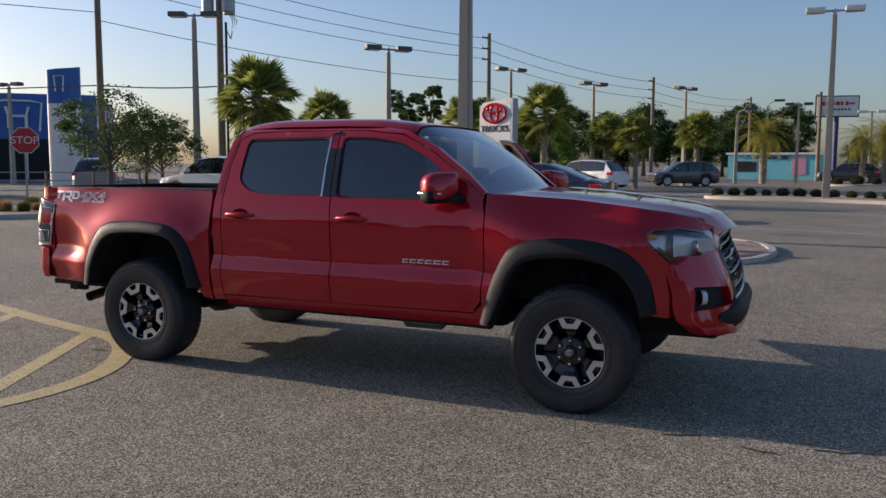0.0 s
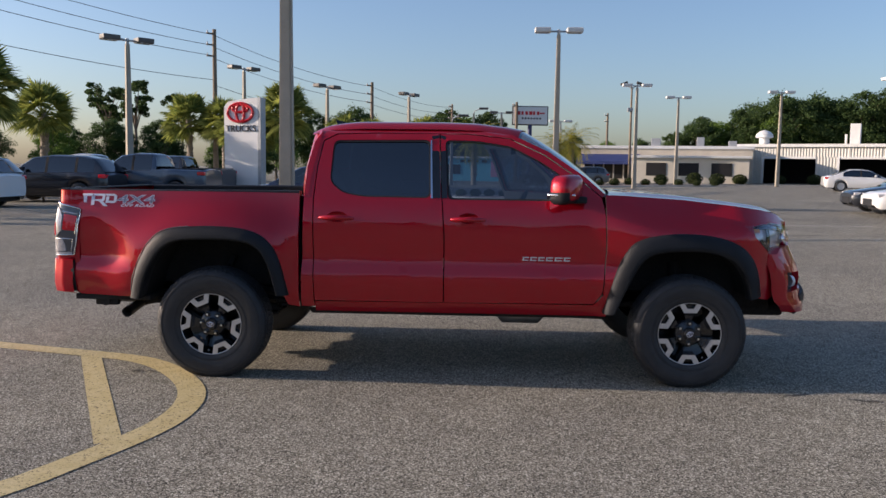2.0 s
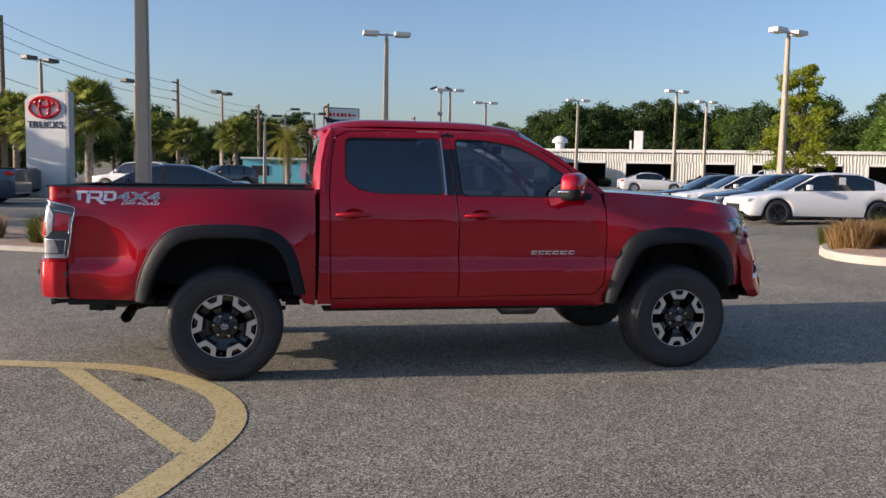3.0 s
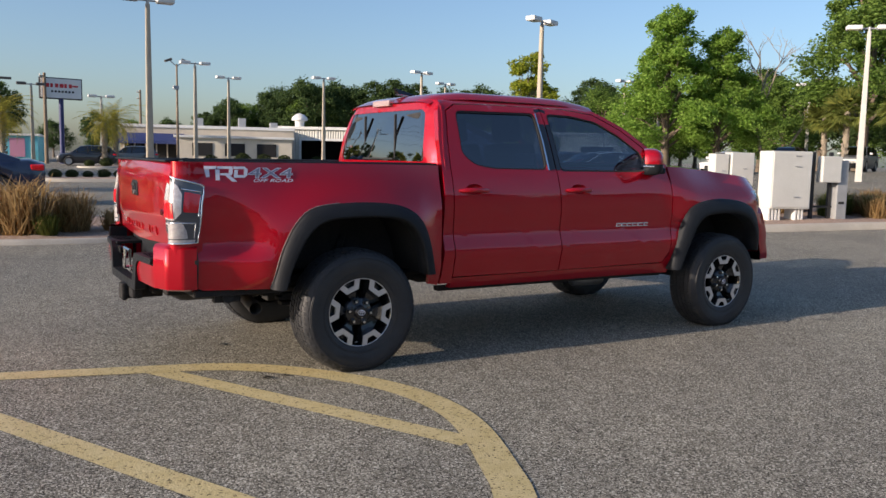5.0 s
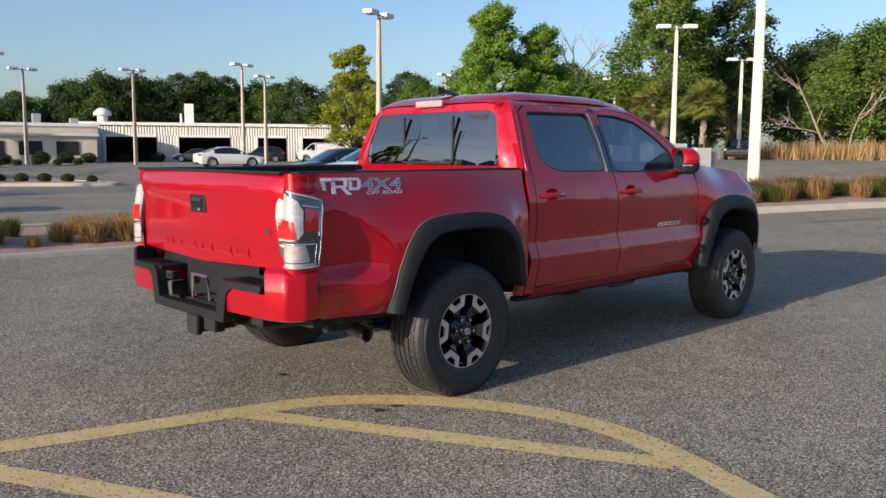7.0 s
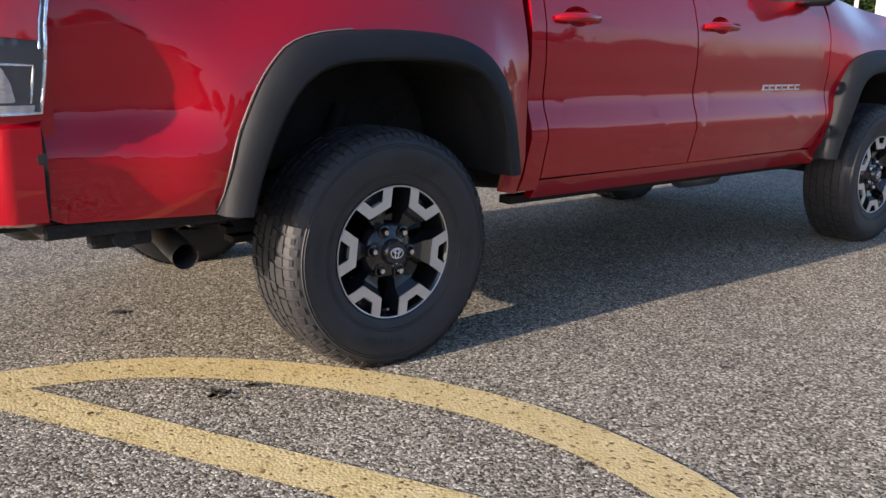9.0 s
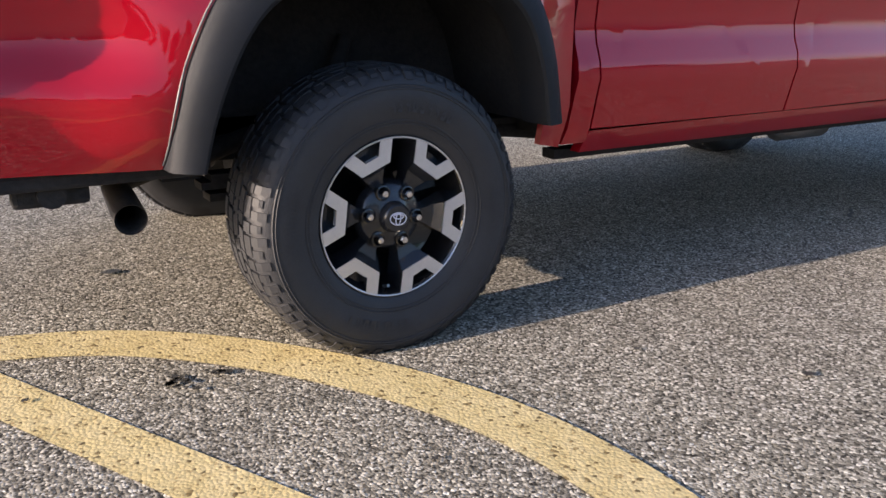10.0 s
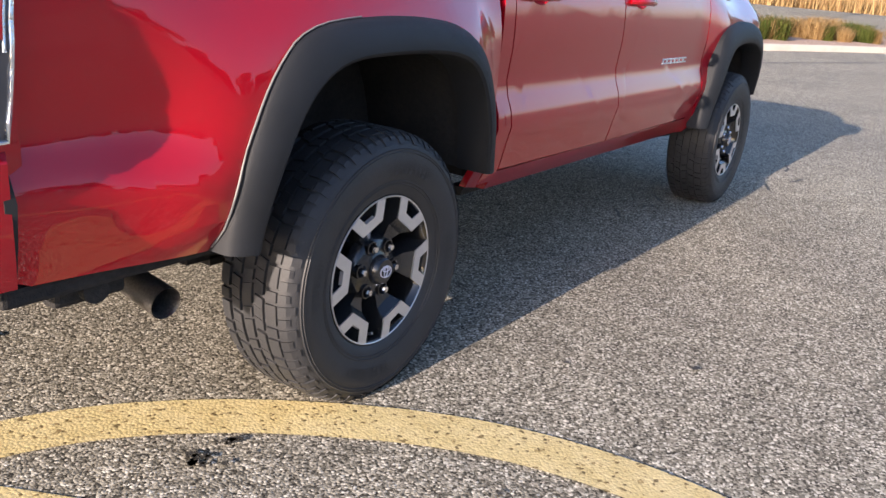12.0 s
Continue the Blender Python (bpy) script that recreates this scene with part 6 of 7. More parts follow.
    for px in mids:
        i = min(range(n), key=lambda k: abs(xs[k] - px))
        for s in (1, -1):
            pb = bmesh.new()
            for (y0, z0), (y1, z1) in zip(rows[i], rows[i][1:]):
                vsq = [pb.verts.new((px + dx, s * (yy + 0.006), zz)) for yy, zz, dx in ((y0, z0, -0.05), (y0, z0, 0.05), (y1, z1, 0.04), (y1, z1, -0.04))]
                pb.faces.new(vsq)
            part("pillar_trim", pb, MATTBLACK if kind != "van" else body_mat, t)
    if kind == "van":
        for s in (1, -1):
            part("side_panel", boxed(2.0, 5.2, s * W2 * 0.93 - 0.02, s * W2 * 0.93 + 0.02, 1.25, 2.0, 0.02), body_mat, t)
    for s in (1, -1):
        b0 = smooth_table(c["belt"], 0.2, 0.06)
        part("headlight", boxed(0.06, 0.42, s * W2 * 0.80 - 0.14, s * W2 * 0.80 + 0.14, b0 - 0.13, b0 - 0.03, 0.03), LAMPWHITE, t)
        b1 = smooth_table(c["belt"], L - 0.2, 0.06)
        part("tail_light", boxed(L - 0.30, L - 0.015, s * W2 * 0.82 - 0.15, s * W2 * 0.82 + 0.13, b1 - 0.20, b1 - 0.06, 0.03), LAMPRED, t)
        part("side_mirror", boxed(gx0 + 0.45, gx0 + 0.58, s * (W2 + 0.07) - 0.09, s * (W2 + 0.07) + 0.09, b0 + 0.22, b0 + 0.36, 0.03), body_mat, t)
        part("door_handle", boxed(2.35, 2.55, s * W2 * 0.975 - 0.015, s * W2 * 0.975 + 0.015, b0 + 0.10, b0 + 0.14, 0.01), body_mat, t)
        for wx in c["wheels"]:
            car_wheel(t, wx, s * (W2 - 0.02), R, dark_wheels, -1 if s < 0 else 1)
    part("lower_grille", boxed(-0.01, 0.06, -W2 * 0.55, W2 * 0.55, 0.32, 0.55, 0.02), MATTBLACK, t)
    if sticker:
        part("window_sticker", boxed(2.62, 2.80, -W2 * 0.86 - 0.01, -W2 * 0.86 + 0.0, 1.12, 1.32), WHITEPAPER, t)
    x, y = swing(x, y)
    m = Matrix.Translation((x, y, rise(x, y))) @ Matrix.Rotation(radians(heading + 180), 4, "Z") @ Matrix.Translation((-L / 2, 0, 0))
    t.matrix_world = m
    return t

# ---------------------------------------------------------------- buildings
CORR = corrugated("white_corrugated_metal", (0.60, 0.585, 0.53))
TANWALL = mottled("tan_stucco", (0.46, 0.40, 0.32), (0.58, 0.52, 0.43), 0.6, 0.85, 0.2, 40)
BLUEWALL = mottled("blue_panel", (0.018, 0.10, 0.36), (0.025, 0.13, 0.43), 0.4, 0.4, 0.0)
AWNING = mottled("blue_awning", (0.02, 0.035, 0.13), (0.03, 0.05, 0.17), 1.0, 0.7, 0.1)
TURQ = mottled("turquoise_paint", (0.10, 0.42, 0.50), (0.16, 0.52, 0.60), 0.5, 0.6, 0.1)
WHITEWALL = mottled("white_paint", (0.62, 0.62, 0.60), (0.76, 0.76, 0.74), 0.8, 0.6, 0.1)
SIGNWHITE = mottled("white_sign_panel", (0.68, 0.68, 0.67), (0.80, 0.80, 0.79), 0.9, 0.4, 0.05)
# near-black that gives the shade of interiors behind panes and open bays
DARKIN = material("interior_shade_black", (0.016, 0.016, 0.018), 0.9)
SIGNRED = material("sign_red", (0.55, 0.012, 0.025), 0.4)
STOPRED = material("stop_red", (0.45, 0.015, 0.02), 0.45)
SIGNBLACK = material("sign_black", (0.02, 0.02, 0.022), 0.5)
NAVY = material("navy_paint", (0.02, 0.03, 0.12), 0.5)
YELLOWPOST = material("yellow_bollard", (0.6, 0.36, 0.03), 0.6)
FIELD = mottled("dry_field", (0.20, 0.15, 0.07), (0.36, 0.28, 0.14), 0.3, 0.95, 0.4, 20)
CABINET = mottled("cabinet_grey", (0.50, 0.50, 0.47), (0.60, 0.60, 0.57), 2, 0.55, 0.05, 60)


def frame_at(x, y, deg):
    x, y = swing(x, y)
    return Matrix.Translation((x, y, rise(x, y))) @ Matrix.Rotation(radians(deg), 4, "Z")


# long white shed with open bays: local x along the front, y into the depth
shed = thing("corrugated_shed", "long white corrugated metal workshop with open garage bays", "workshop", at=frame_at(30.0, 88.0, -29))
SL, SH = 41.0, 4.3
bays = [(3.0, 8.2), (10.5, 16.0), (19.0, 22.2), (24.0, 28.0), (29.5, 33.0), (35.5, 39.5)]
xs = [0.0] + [v for b in bays for v in b] + [SL]
for i in range(0, len(xs), 2):
    bm = bmesh.new()
    x0, x1 = xs[i], xs[i + 1]
    n = int((x1 - x0) / 0.15)
    grid(bm, span(x0, x1, max(2, n)), [0, 2.9], lambda u, v: Vector((u, 0.06 * (int(round((u - x0) / 0.15)) % 2), v)))
    part("front_wall", bm, CORR, shed)
bm = bmesh.new()
grid(bm, span(0, SL, 286), [2.85, SH - 0.35], lambda u, v: Vector((u, 0.06 * (int(round(u / 0.15)) % 2), v)))
part("upper_wall", bm, CORR, shed, "ribbed white upper wall")
part("fascia", boxed(-0.2, SL + 0.2, -0.25, 0.2, SH - 0.35, SH - 0.05, 0.02), WHITEWALL, shed)
part("roof", boxed(-0.2, SL + 0.2, 0.2, 18, SH - 0.15, SH), CORR, shed)
part("side_wall", boxed(-0.1, 0.0, 0, 18, 0, SH), CORR, shed)
part("side_wall", boxed(SL, SL + 0.1, 0, 18, 0, SH), CORR, shed)
part("rear_wall", boxed(0, SL, 17.9, 18, 0, SH), CORR, shed)
# added dark sheet across the depth, so the bays look unlit
part("bay_shade_sheet", boxed(0, SL, 7, 7.1, 0, SH), DARKIN, shed)
for x0, x1 in bays:
    part("bay_post", boxed(x0 - 0.25, x0, -0.12, 0.1, 0, 2.9), WHITEWALL, shed)
    part("bay_header", boxed(x0, x1, -0.05, 0.1, 2.7, 2.95), WHITEWALL, shed)
chim = thing("roof_duct", "tall white sheet-metal duct on the shed roof", "roof duct", at=frame_at(30.0, 88.0, -29) @ Matrix.Translation((11.6, 3.0, SH)))
part("duct", boxed(-0.5, 0.5, -0.5, 0.5, 0, 2.2, 0.03), WHITEWALL, chim)
part("duct_pipe", tubed([(-0.9, 0, 0), (-0.9, 0, 1.1)], 0.12), WHITEWALL, chim)
vent = thing("roof_vent", "white hooded roof ventilator", "roof ventilator", at=frame_at(30.0, 88.0, -29) @ Matrix.Translation((2.4, 3.0, SH)))
bm = bmesh.new()
spin(bm, [(0.55, 0), (0.55, 0.7), (0.95, 0.8), (0.9, 1.15), (0.5, 1.5), (0.0, 1.65)], Matrix(), 20)
part("hood", bm, WHITEWALL, vent, "", 40)

# tan shop with a blue awning
shop = thing("tan_shop", "low tan stucco shop with a blue awning and glass front", "shop", at=frame_at(12.6, 85.0, -14))
part("wall", boxed(0, 17.5, 0, 14, 0, 3.9), TANWALL, shop)
part("parapet", boxed(-0.15, 17.6, -0.15, 14.1, 3.7, 4.0, 0.02), WHITEWALL, shop)
part("low_wing", boxed(5.5, 17.0, -2.6, 0, 0, 2.75), mottled("cream_stucco", (0.58, 0.52, 0.42), (0.70, 0.64, 0.53), 0.6, 0.85, 0.2, 40), shop)
part("wing_roof", boxed(5.2, 17.2, -2.9, 0, 2.7, 2.95, 0.02), WHITEWALL, shop)
bm = bmesh.new()
vs = [bm.verts.new(v) for v in ((-0.3, 0, 3.1), (6.2, 0, 3.1), (6.2, -1.8, 2.3), (-0.3, -1.8, 2.3), (-0.3, -1.8, 2.0), (6.2, -1.8, 2.0), (-0.3, 0, 2.0), (6.2, 0, 2.0))]
for q in ((0, 1, 2, 3), (3, 2, 5, 4), (0, 3, 4, 6), (1, 7, 5, 2)):
    bm.faces.new([vs[i] for i in q])
part("awning", bm, AWNING, shop, "sloping dark blue awning")
for i in range(5):
    wd = part("shop_window", boxed(0.4 + i * 1.05, 1.3 + i * 1.05, -0.06, 0.02, 0.5, 2.1), DARKIN, shop)
    part("window_frame", boxed(0.34 + i * 1.05, 0.40 + i * 1.05, -0.10, 0.02, 0.4, 2.2), WHITEWALL, wd)
for i in range(3):
    part("wing_window", boxed(7.0 + i * 3.2, 9.0 + i * 3.2, -2.65, -2.58, 0.9, 2.2), DARKIN, shop)
for x, y, w, h in ((7.2, 3, 1.0, 0.9), (12.0, 5, 0.8, 1.1), (15.2, 2, 0.8, 0.6)):
    part("roof_unit", boxed(x, x + w, y, y + 1, 4.0, 4.0 + h, 0.05), GALV, shop)

# turquoise store and the low shop rows beyond the road
store = thing("turquoise_store", "long turquoise painted store with a pink panel", "store", at=frame_at(-3.6, 92, -9))
part("wall", boxed(0, 9.2, 0, 10, 0, 2.7), TURQ, store)
part("pink_panel", boxed(6.6, 8.0, -0.06, 0.0, 0.5, 2.4), material("pink_paint", (0.55, 0.25, 0.35), 0.6), store)
part("store_window", boxed(1.0, 3.0, -0.05, 0.02, 0.8, 1.9), DARKIN, store)
part("store_roof", boxed(-0.2, 9.4, -0.3, 10.1, 2.65, 2.85), WHITEWALL, store)
bm = bmesh.new()
for i, w in enumerate((0.5, 0.7, 0.4, 0.6)):
    box(bm, 3.0 + i * 0.85, 3.0 + i * 0.85 + w, -0.09, 0, 2.15, 2.45)
part("store_lettering", bm, SIGNBLACK, store)
# blue dealership beyond the road on the sunward side
blue = thing("blue_dealership", "blue panelled car dealership with glass front and white emblem", "dealership", at=frame_at(-58, 33, 40))
part("wall", boxed(0, 16, 0, 14, 0, 6.6), BLUEWALL, blue)
part("glass_front", boxed(0.5, 15.5, -0.15, 0.05, 0.2, 3.2), DARKIN, blue)
for i in range(8):
    part("mullion", boxed(0.5 + i * 2.1, 0.62 + i * 2.1, -0.22, 0.0, 0.2, 3.2), WHITEWALL, blue)
bm = bmesh.new()
tube(bm, [(9.0, -0.12, 3.8), (8.8, -0.12, 5.9), (9.6, -0.12, 6.05), (11.4, -0.12, 6.05), (12.2, -0.12, 5.9), (12.0, -0.12, 3.8)], 0.08, 6)
tube(bm, [(9.7, -0.12, 5.6), (9.9, -0.12, 4.9), (11.1, -0.12, 4.9), (11.3, -0.12, 5.6)], 0.12, 6)
tube(bm, [(9.9, -0.12, 4.0), (9.9, -0.12, 4.9)], 0.12, 6); tube(bm, [(11.1, -0.12, 4.0), (11.1, -0.12, 4.9)], 0.12, 6)
part("emblem", bm, SIGNWHITE, blue)
pyl = thing("blue_pylon_sign", "tall rounded pylon sign, blue top over a white column", "pylon sign", at=frame_at(-31.3, 27.4, 42))
def pylon_sheet(z0, z1, top=0.0):
    bm = bmesh.new()
    us = span(0, 2 * math.pi, 24)[:-1]
    rings = [[bm.verts.new((0.82 * math.copysign(abs(math.cos(u)) ** 0.7, math.cos(u)), 0.5 * math.copysign(abs(math.sin(u)) ** 0.7, math.sin(u)), z + top * math.cos(u) * (z == z1))) for u in us] for z in (z0, z1)]
    for k in range(24):
        bm.faces.new((rings[0][k], rings[0][(k + 1) % 24], rings[1][(k + 1) % 24], rings[1][k]))
    bm.faces.new(rings[1]); bm.faces.new(rings[0])
    return bm
part("column", pylon_sheet(0, 4.5), SIGNWHITE, pyl, "", 40)
part("blue_top", pylon_sheet(4.5, 6.3, 0.12), BLUEWALL, pyl, "", 40)
bm = bmesh.new()
tube(bm, [(-0.35, -0.56, 5.1), (-0.4, -0.56, 5.9), (0.05, -0.56, 5.9), (0.0, -0.56, 5.1)], 0.04, 6)
part("emblem", bm, SIGNWHITE, pyl)

# closing sides behind the camera: an unseen wall added for reflections, and woods
back = thing("unseen_back_wall", "plain pale wall added unseen behind the camera for reflections", "wall", kind="structure")
part("wall_panel", boxed(-30, 60, -40.4, -40, 0, 4.2), TANWALL, back)
part("wall_cap", boxed(-30.2, 60.2, -40.6, -39.9, 4.2, 4.5), WHITEWALL, back)

# ---------------------------------------------------------------- signs
truck_sign = thing("pylon_sign", "white pylon sign with a red emblem and the word TRUCKS", "pylon sign", at=frame_at(-9.55, 34.0, -16) @ Matrix.Diagonal((1, 1, 0.965, 1)))
bm = bmesh.new()
prof = [(-1.0, 0), (-1.0, 4.35), (-0.78, 4.60), (0.3, 4.74), (0.82, 4.78), (0.82, 0)]
f0 = [bm.verts.new((x, -0.22, z)) for x, z in prof]; f1 = [bm.verts.new((x, 0.22, z)) for x, z in prof]
bm.faces.new(f0); bm.faces.new(f1)
for k in range(6):
    bm.faces.new((f0[k], f0[(k + 1) % 6], f1[(k + 1) % 6], f1[k]))
part("sign_body", bm, SIGNWHITE, truck_sign, "white enamel sign body")
part("side_fin", boxed(0.82, 1.0, -0.22, 0.22, 0, 4.78, 0.02), GALV, truck_sign)
bm = bmesh.new()
for ra, rb2, cz in ((0.68, 0.46, 0), (0.22, 0.45, 0), (0.42, 0.18, 0.20)):
    tube(bm, [(-0.1 + ra * math.cos(u), -0.25, 4.05 + cz + rb2 * math.sin(u)) for u in span(0, 2 * math.pi, 32)], 0.07, 6)
part("emblem", bm, SIGNRED, truck_sign, "red oval emblem", 60)
part("lettering", moved(text_mesh("TRUCKS", 0.44, 0.02, 0, 1.02), Matrix.Translation((-0.08, -0.24, 3.26)) @ Matrix.Rotation(radians(90), 4, "X")), SIGNBLACK, truck_sign, "black letters TRUCKS")
stop = thing("stop_sign", "red octagonal stop sign on a grey post", "stop sign", at=frame_at(-16.7, 13.0, 45))
part("post", boxed(-0.03, 0.03, -0.02, 0.02, 0, 2.5), GALV, stop)
for rr, mat, yy, nm in ((0.41, WHITEWALL, -0.03, "border"), (0.385, STOPRED, -0.036, "face")):
    bm = bmesh.new()
    ring = [(rr * math.cos(math.pi / 8 + k * math.pi / 4), 2.10 + rr * math.sin(math.pi / 8 + k * math.pi / 4)) for k in range(8)]
    a0 = [bm.verts.new((x, yy, z)) for x, z in ring]; a1 = [bm.verts.new((x, yy + 0.006, z)) for x, z in ring]
    bm.faces.new(a0); bm.faces.new(a1)
    for k in range(8):
        bm.faces.new((a0[k], a0[(k + 1) % 8], a1[(k + 1) % 8], a1[k]))
    part(nm, bm, mat, stop)
part("lettering", moved(text_mesh("STOP", 0.31, 0.003), Matrix.Translation((0, -0.042, 2.10)) @ Matrix.Rotation(radians(90), 4, "X")), WHITEWALL, stop, "white letters STOP")
body_sign = thing("roadside_sign", "white rectangular roadside sign on a blue pole", "roadside sign", at=frame_at(6.7, 80, 8))
part("pole", tubed([(0, 0, 0), (0, 0, 6.2)], 0.22, 12), NAVY, body_sign, "", 60)
part("sign_box", boxed(-1.75, 1.75, -0.25, 0.25, 6.0, 7.75, 0.04), SIGNWHITE, body_sign)
part("sign_frame", boxed(-1.85, 1.85, -0.2, 0.2, 5.9, 7.85, 0.04), SIGNBLACK, body_sign)
bm = bmesh.new()
for i, w in enumerate((0.30, 0.22, 0.28, 0.34, 0.22, 0.26)):
    box(bm, -1.35 + i * 0.40, -1.35 + i * 0.40 + w, -0.28, -0.2, 6.95, 7.30, 0.02)
box(bm, 0.95, 1.45, -0.28, -0.2, 7.05, 7.2, 0.02)
part("red_wordmark", bm, SIGNRED, body_sign)
bm = bmesh.new()
for i in range(7):
    box(bm, -0.9 + i * 0.3, -0.72 + i * 0.3, -0.28, -0.2, 6.5, 6.68)
tagged(part("small_text", bm, SIGNBLACK, body_sign), kind="stuff")


# ---------------------------------------------------------------- lamp posts, poles and wires
LAMPS = {}


def lamp_post(x, y, height, turn, kind="light", heads=2):
    key = (kind, heads, round(height, 1))
    at = frame_at(x, y, turn)
    if key in LAMPS:
        c = copy_thing(LAMPS[key], at)
        c.matrix_basis = at
        return c
    mat = WHITEPOLE if kind == "white" else POLE
    t = thing("lamp_post", ("white" if kind == "white" else "tan concrete") + " car-lot lamp post with " + ("two box heads" if heads == 2 else "one angled head"), "lamp post", "lamp posts of the lot")
    bm = bmesh.new()
    w0, w1 = 0.15, 0.085
    vs = [[bm.verts.new((sx * w, sy * w, z)) for sx, sy in ((-1, -1), (1, -1), (1, 1), (-1, 1))] for w, z in ((w0, 0), (w1, height - 0.25))]
    for k in range(4):
        bm.faces.new((vs[0][k], vs[0][(k + 1) % 4], vs[1][(k + 1) % 4], vs[1][k]))
    bm.faces.new(vs[1])
    bmesh.ops.bevel(bm, geom=[e for e in bm.edges if abs(e.verts[0].co.z - e.verts[1].co.z) > 1], offset=0.03, segments=2, affect="EDGES")
    part("pole", bm, mat, t)
    bm = bmesh.new()
    hm = LAMPDARK if kind == "dark" else LAMPHEAD
    if heads == 2:
        tube(bm, [(-0.5, 0, height - 0.1), (0.5, 0, height - 0.1)], 0.045, 8)
        tube(bm, [(0, 0, height - 0.35), (0, 0, height - 0.02)], 0.07, 8)
        part("arm", bm, GALV, t, "", 60)
        for s in (-1, 1):
            hb = bmesh.new()
            box(hb, s * 0.72 - 0.36, s * 0.72 + 0.36, -0.26, 0.26, height - 0.16, height + 0.06, 0.05)
            head = part("lamp_head", hb, hm, t, "flat box lamp head")
            part("lens", boxed(s * 0.72 - 0.28, s * 0.72 + 0.28, -0.2, 0.2, height - 0.17, height - 0.155), LAMPWHITE, head)
    else:
        tube(bm, [(0, 0, height - 0.3), (0.1, 0, height), (0.8, 0, height + 0.25)], 0.05, 8)
        part("arm", bm, GALV, t, "", 60)
        part("lamp_head", boxed(0.5, 1.4, -0.18, 0.18, height + 0.12, height + 0.32, 0.05), LAMPDARK, t)
    t.matrix_world = at
    LAMPS[key] = t
    return t


for x, y, h, turn, kind in ((5.2, 32.6, 7.7, 0, "light"), (22.7, 28.3, 7.9, 20, "light"), (31.5, 56.1, 8.0, 15, "light"), (27.0, 66.2, 8.0, 0, "light"), (13.3, 57.3, 7.7, 0, "light"), (18.9, 68.2, 7.7, 0, "light"), (38.3, 63.7, 8.0, 10, "light"),
                            (49.4, 51.2, 8.0, 10, "light"), (60.8, 40.9, 7.6, -45, "white"), (54.2, 25.5, 7.2, -45, "white"), (57.9, 55.5, 8.0, 0, "light"), (37.9, 21.2, 7.8, -45, "white"),
                            (-20.1, 24.4, 7.9, 20, "dark"), (-13.1, 29.1, 6.65, 45, "dark"), (-12.6, 44.5, 7.3, 55, "dark"), (-43.8, 34.2, 6.6, 0, "dark"), (-8.0, 47.0, 6.5, 60, "dark"), (-3.6, 56.0, 6.85, 62, "dark"), (3.6, 71.4, 6.7, 0, "dark"), (9.2, 73.3, 6.0, 0, "white"), ):
    lamp_post(x, y, h, turn, kind)
flood = thing("lamp_post", "slim dark pole with two angled floodlights at its top", "lamp post", "lamp posts of the lot", at=frame_at(16.0, 74.8, 0))
part("pole", tubed([(0, 0, 0), (0, 0, 5), (0, 0, 9.2)], [0.14, 0.11, 0.08], 10), WOODPOLE, flood, "", 60)
part("arm", tubed([(-0.55, 0, 9.45), (0, 0, 9.0), (0.55, 0, 9.45)], 0.05, 8), GALV, flood, "", 60)
for sgn in (-1, 1):
    part("floodlight", boxed(-0.34, 0.34, -0.2, 0.2, -0.10, 0.12, 0.05, Matrix.Translation((sgn * 0.75, 0, 9.52)) @ Matrix.Rotation(sgn * 0.35, 4, "Y")), LAMPDARK, flood, "angled floodlight head")
part("side_box", boxed(-0.35, 0.15, -0.15, 0.15, 6.9, 7.25, 0.03), GALV, flood)
for x, y, h, turn in ((1.0, 75.3, 7.0, 0), (-0.7, 64.1, 5.6, 10)):
    lamp_post(x, y, h, turn, "light", 1)
lamp_post(18.6, 7.1, 9.0, 30, "white")
# the thick post in the near bed
near = lamp_post(-2.19, 11.9, 9.5, 0, "light")


def utility_pole(x, y, h, transformers=False, arms=2, lean=0.0):
    t = thing("utility_pole", "weathered wooden utility pole" + (" carrying grey transformers" if transformers else " with cross arms"), "utility pole", "utility poles along the road", at=frame_at(x, y, 40) @ Matrix.Rotation(lean, 4, "Y"))
    part("pole", tubed([(0, 0, 0), (0, 0, h * 0.5), (0, 0, h)], [0.19, 0.16, 0.13], 12), WOODPOLE, t, "", 60)
    for k in range(arms):
        z = h - 0.3 - 0.75 * k
        part("cross_arm", boxed(-0.55, 0.1, -0.05, 0.05, z - 0.05, z + 0.05), WOODPOLE, t)
        for dx in (-0.5,):
            part("insulator", tubed([(dx, 0, z + 0.05), (dx, 0, z + 0.2)], [0.05, 0.03], 8), GALV, t, "", 60)
    if transformers:
        for dx, dy in ((-0.5, 0.1), (0.35, -0.35), (0.45, 0.35)):
            bm = bmesh.new()
            spin(bm, [(0, -0.5), (0.27, -0.48), (0.28, 0.4), (0.24, 0.48), (0, 0.5)], Matrix.Translation((dx, dy, 8.8)), 18)
            tube(bm, [(dx, dy, 9.3), (dx, dy, 9.5)], 0.04, 6)
            part("transformer", bm, GALV, t, "grey drum transformer", 50)
        part("conduit", tubed([(0.28, 0, 0.1), (0.28, 0, 7.9)], 0.06, 8), SIGNBLACK, t, "", 60)
        for k in range(3):
            part("drop_wire", tubed([(0.1, 0.1 * k, 9.0), (0.6 + 0.1 * k, 0.2, 8.0), (0.5, 0.2 * k, 7.2), (0.28, 0, 7.6)], 0.018, 5), SIGNBLACK, t, "", 60)
    return t


POLES = [(-27.2, 25.9, 12.0), (-16.5, 51.0, 10.6), (-8.1, 69.2, 9.0), (-2.0, 100, 9.5)]
for x, y, h in POLES:
    utility_pole(x, y, h, arms=3)
utility_pole(-20.5, 26.6, 10.8, True)
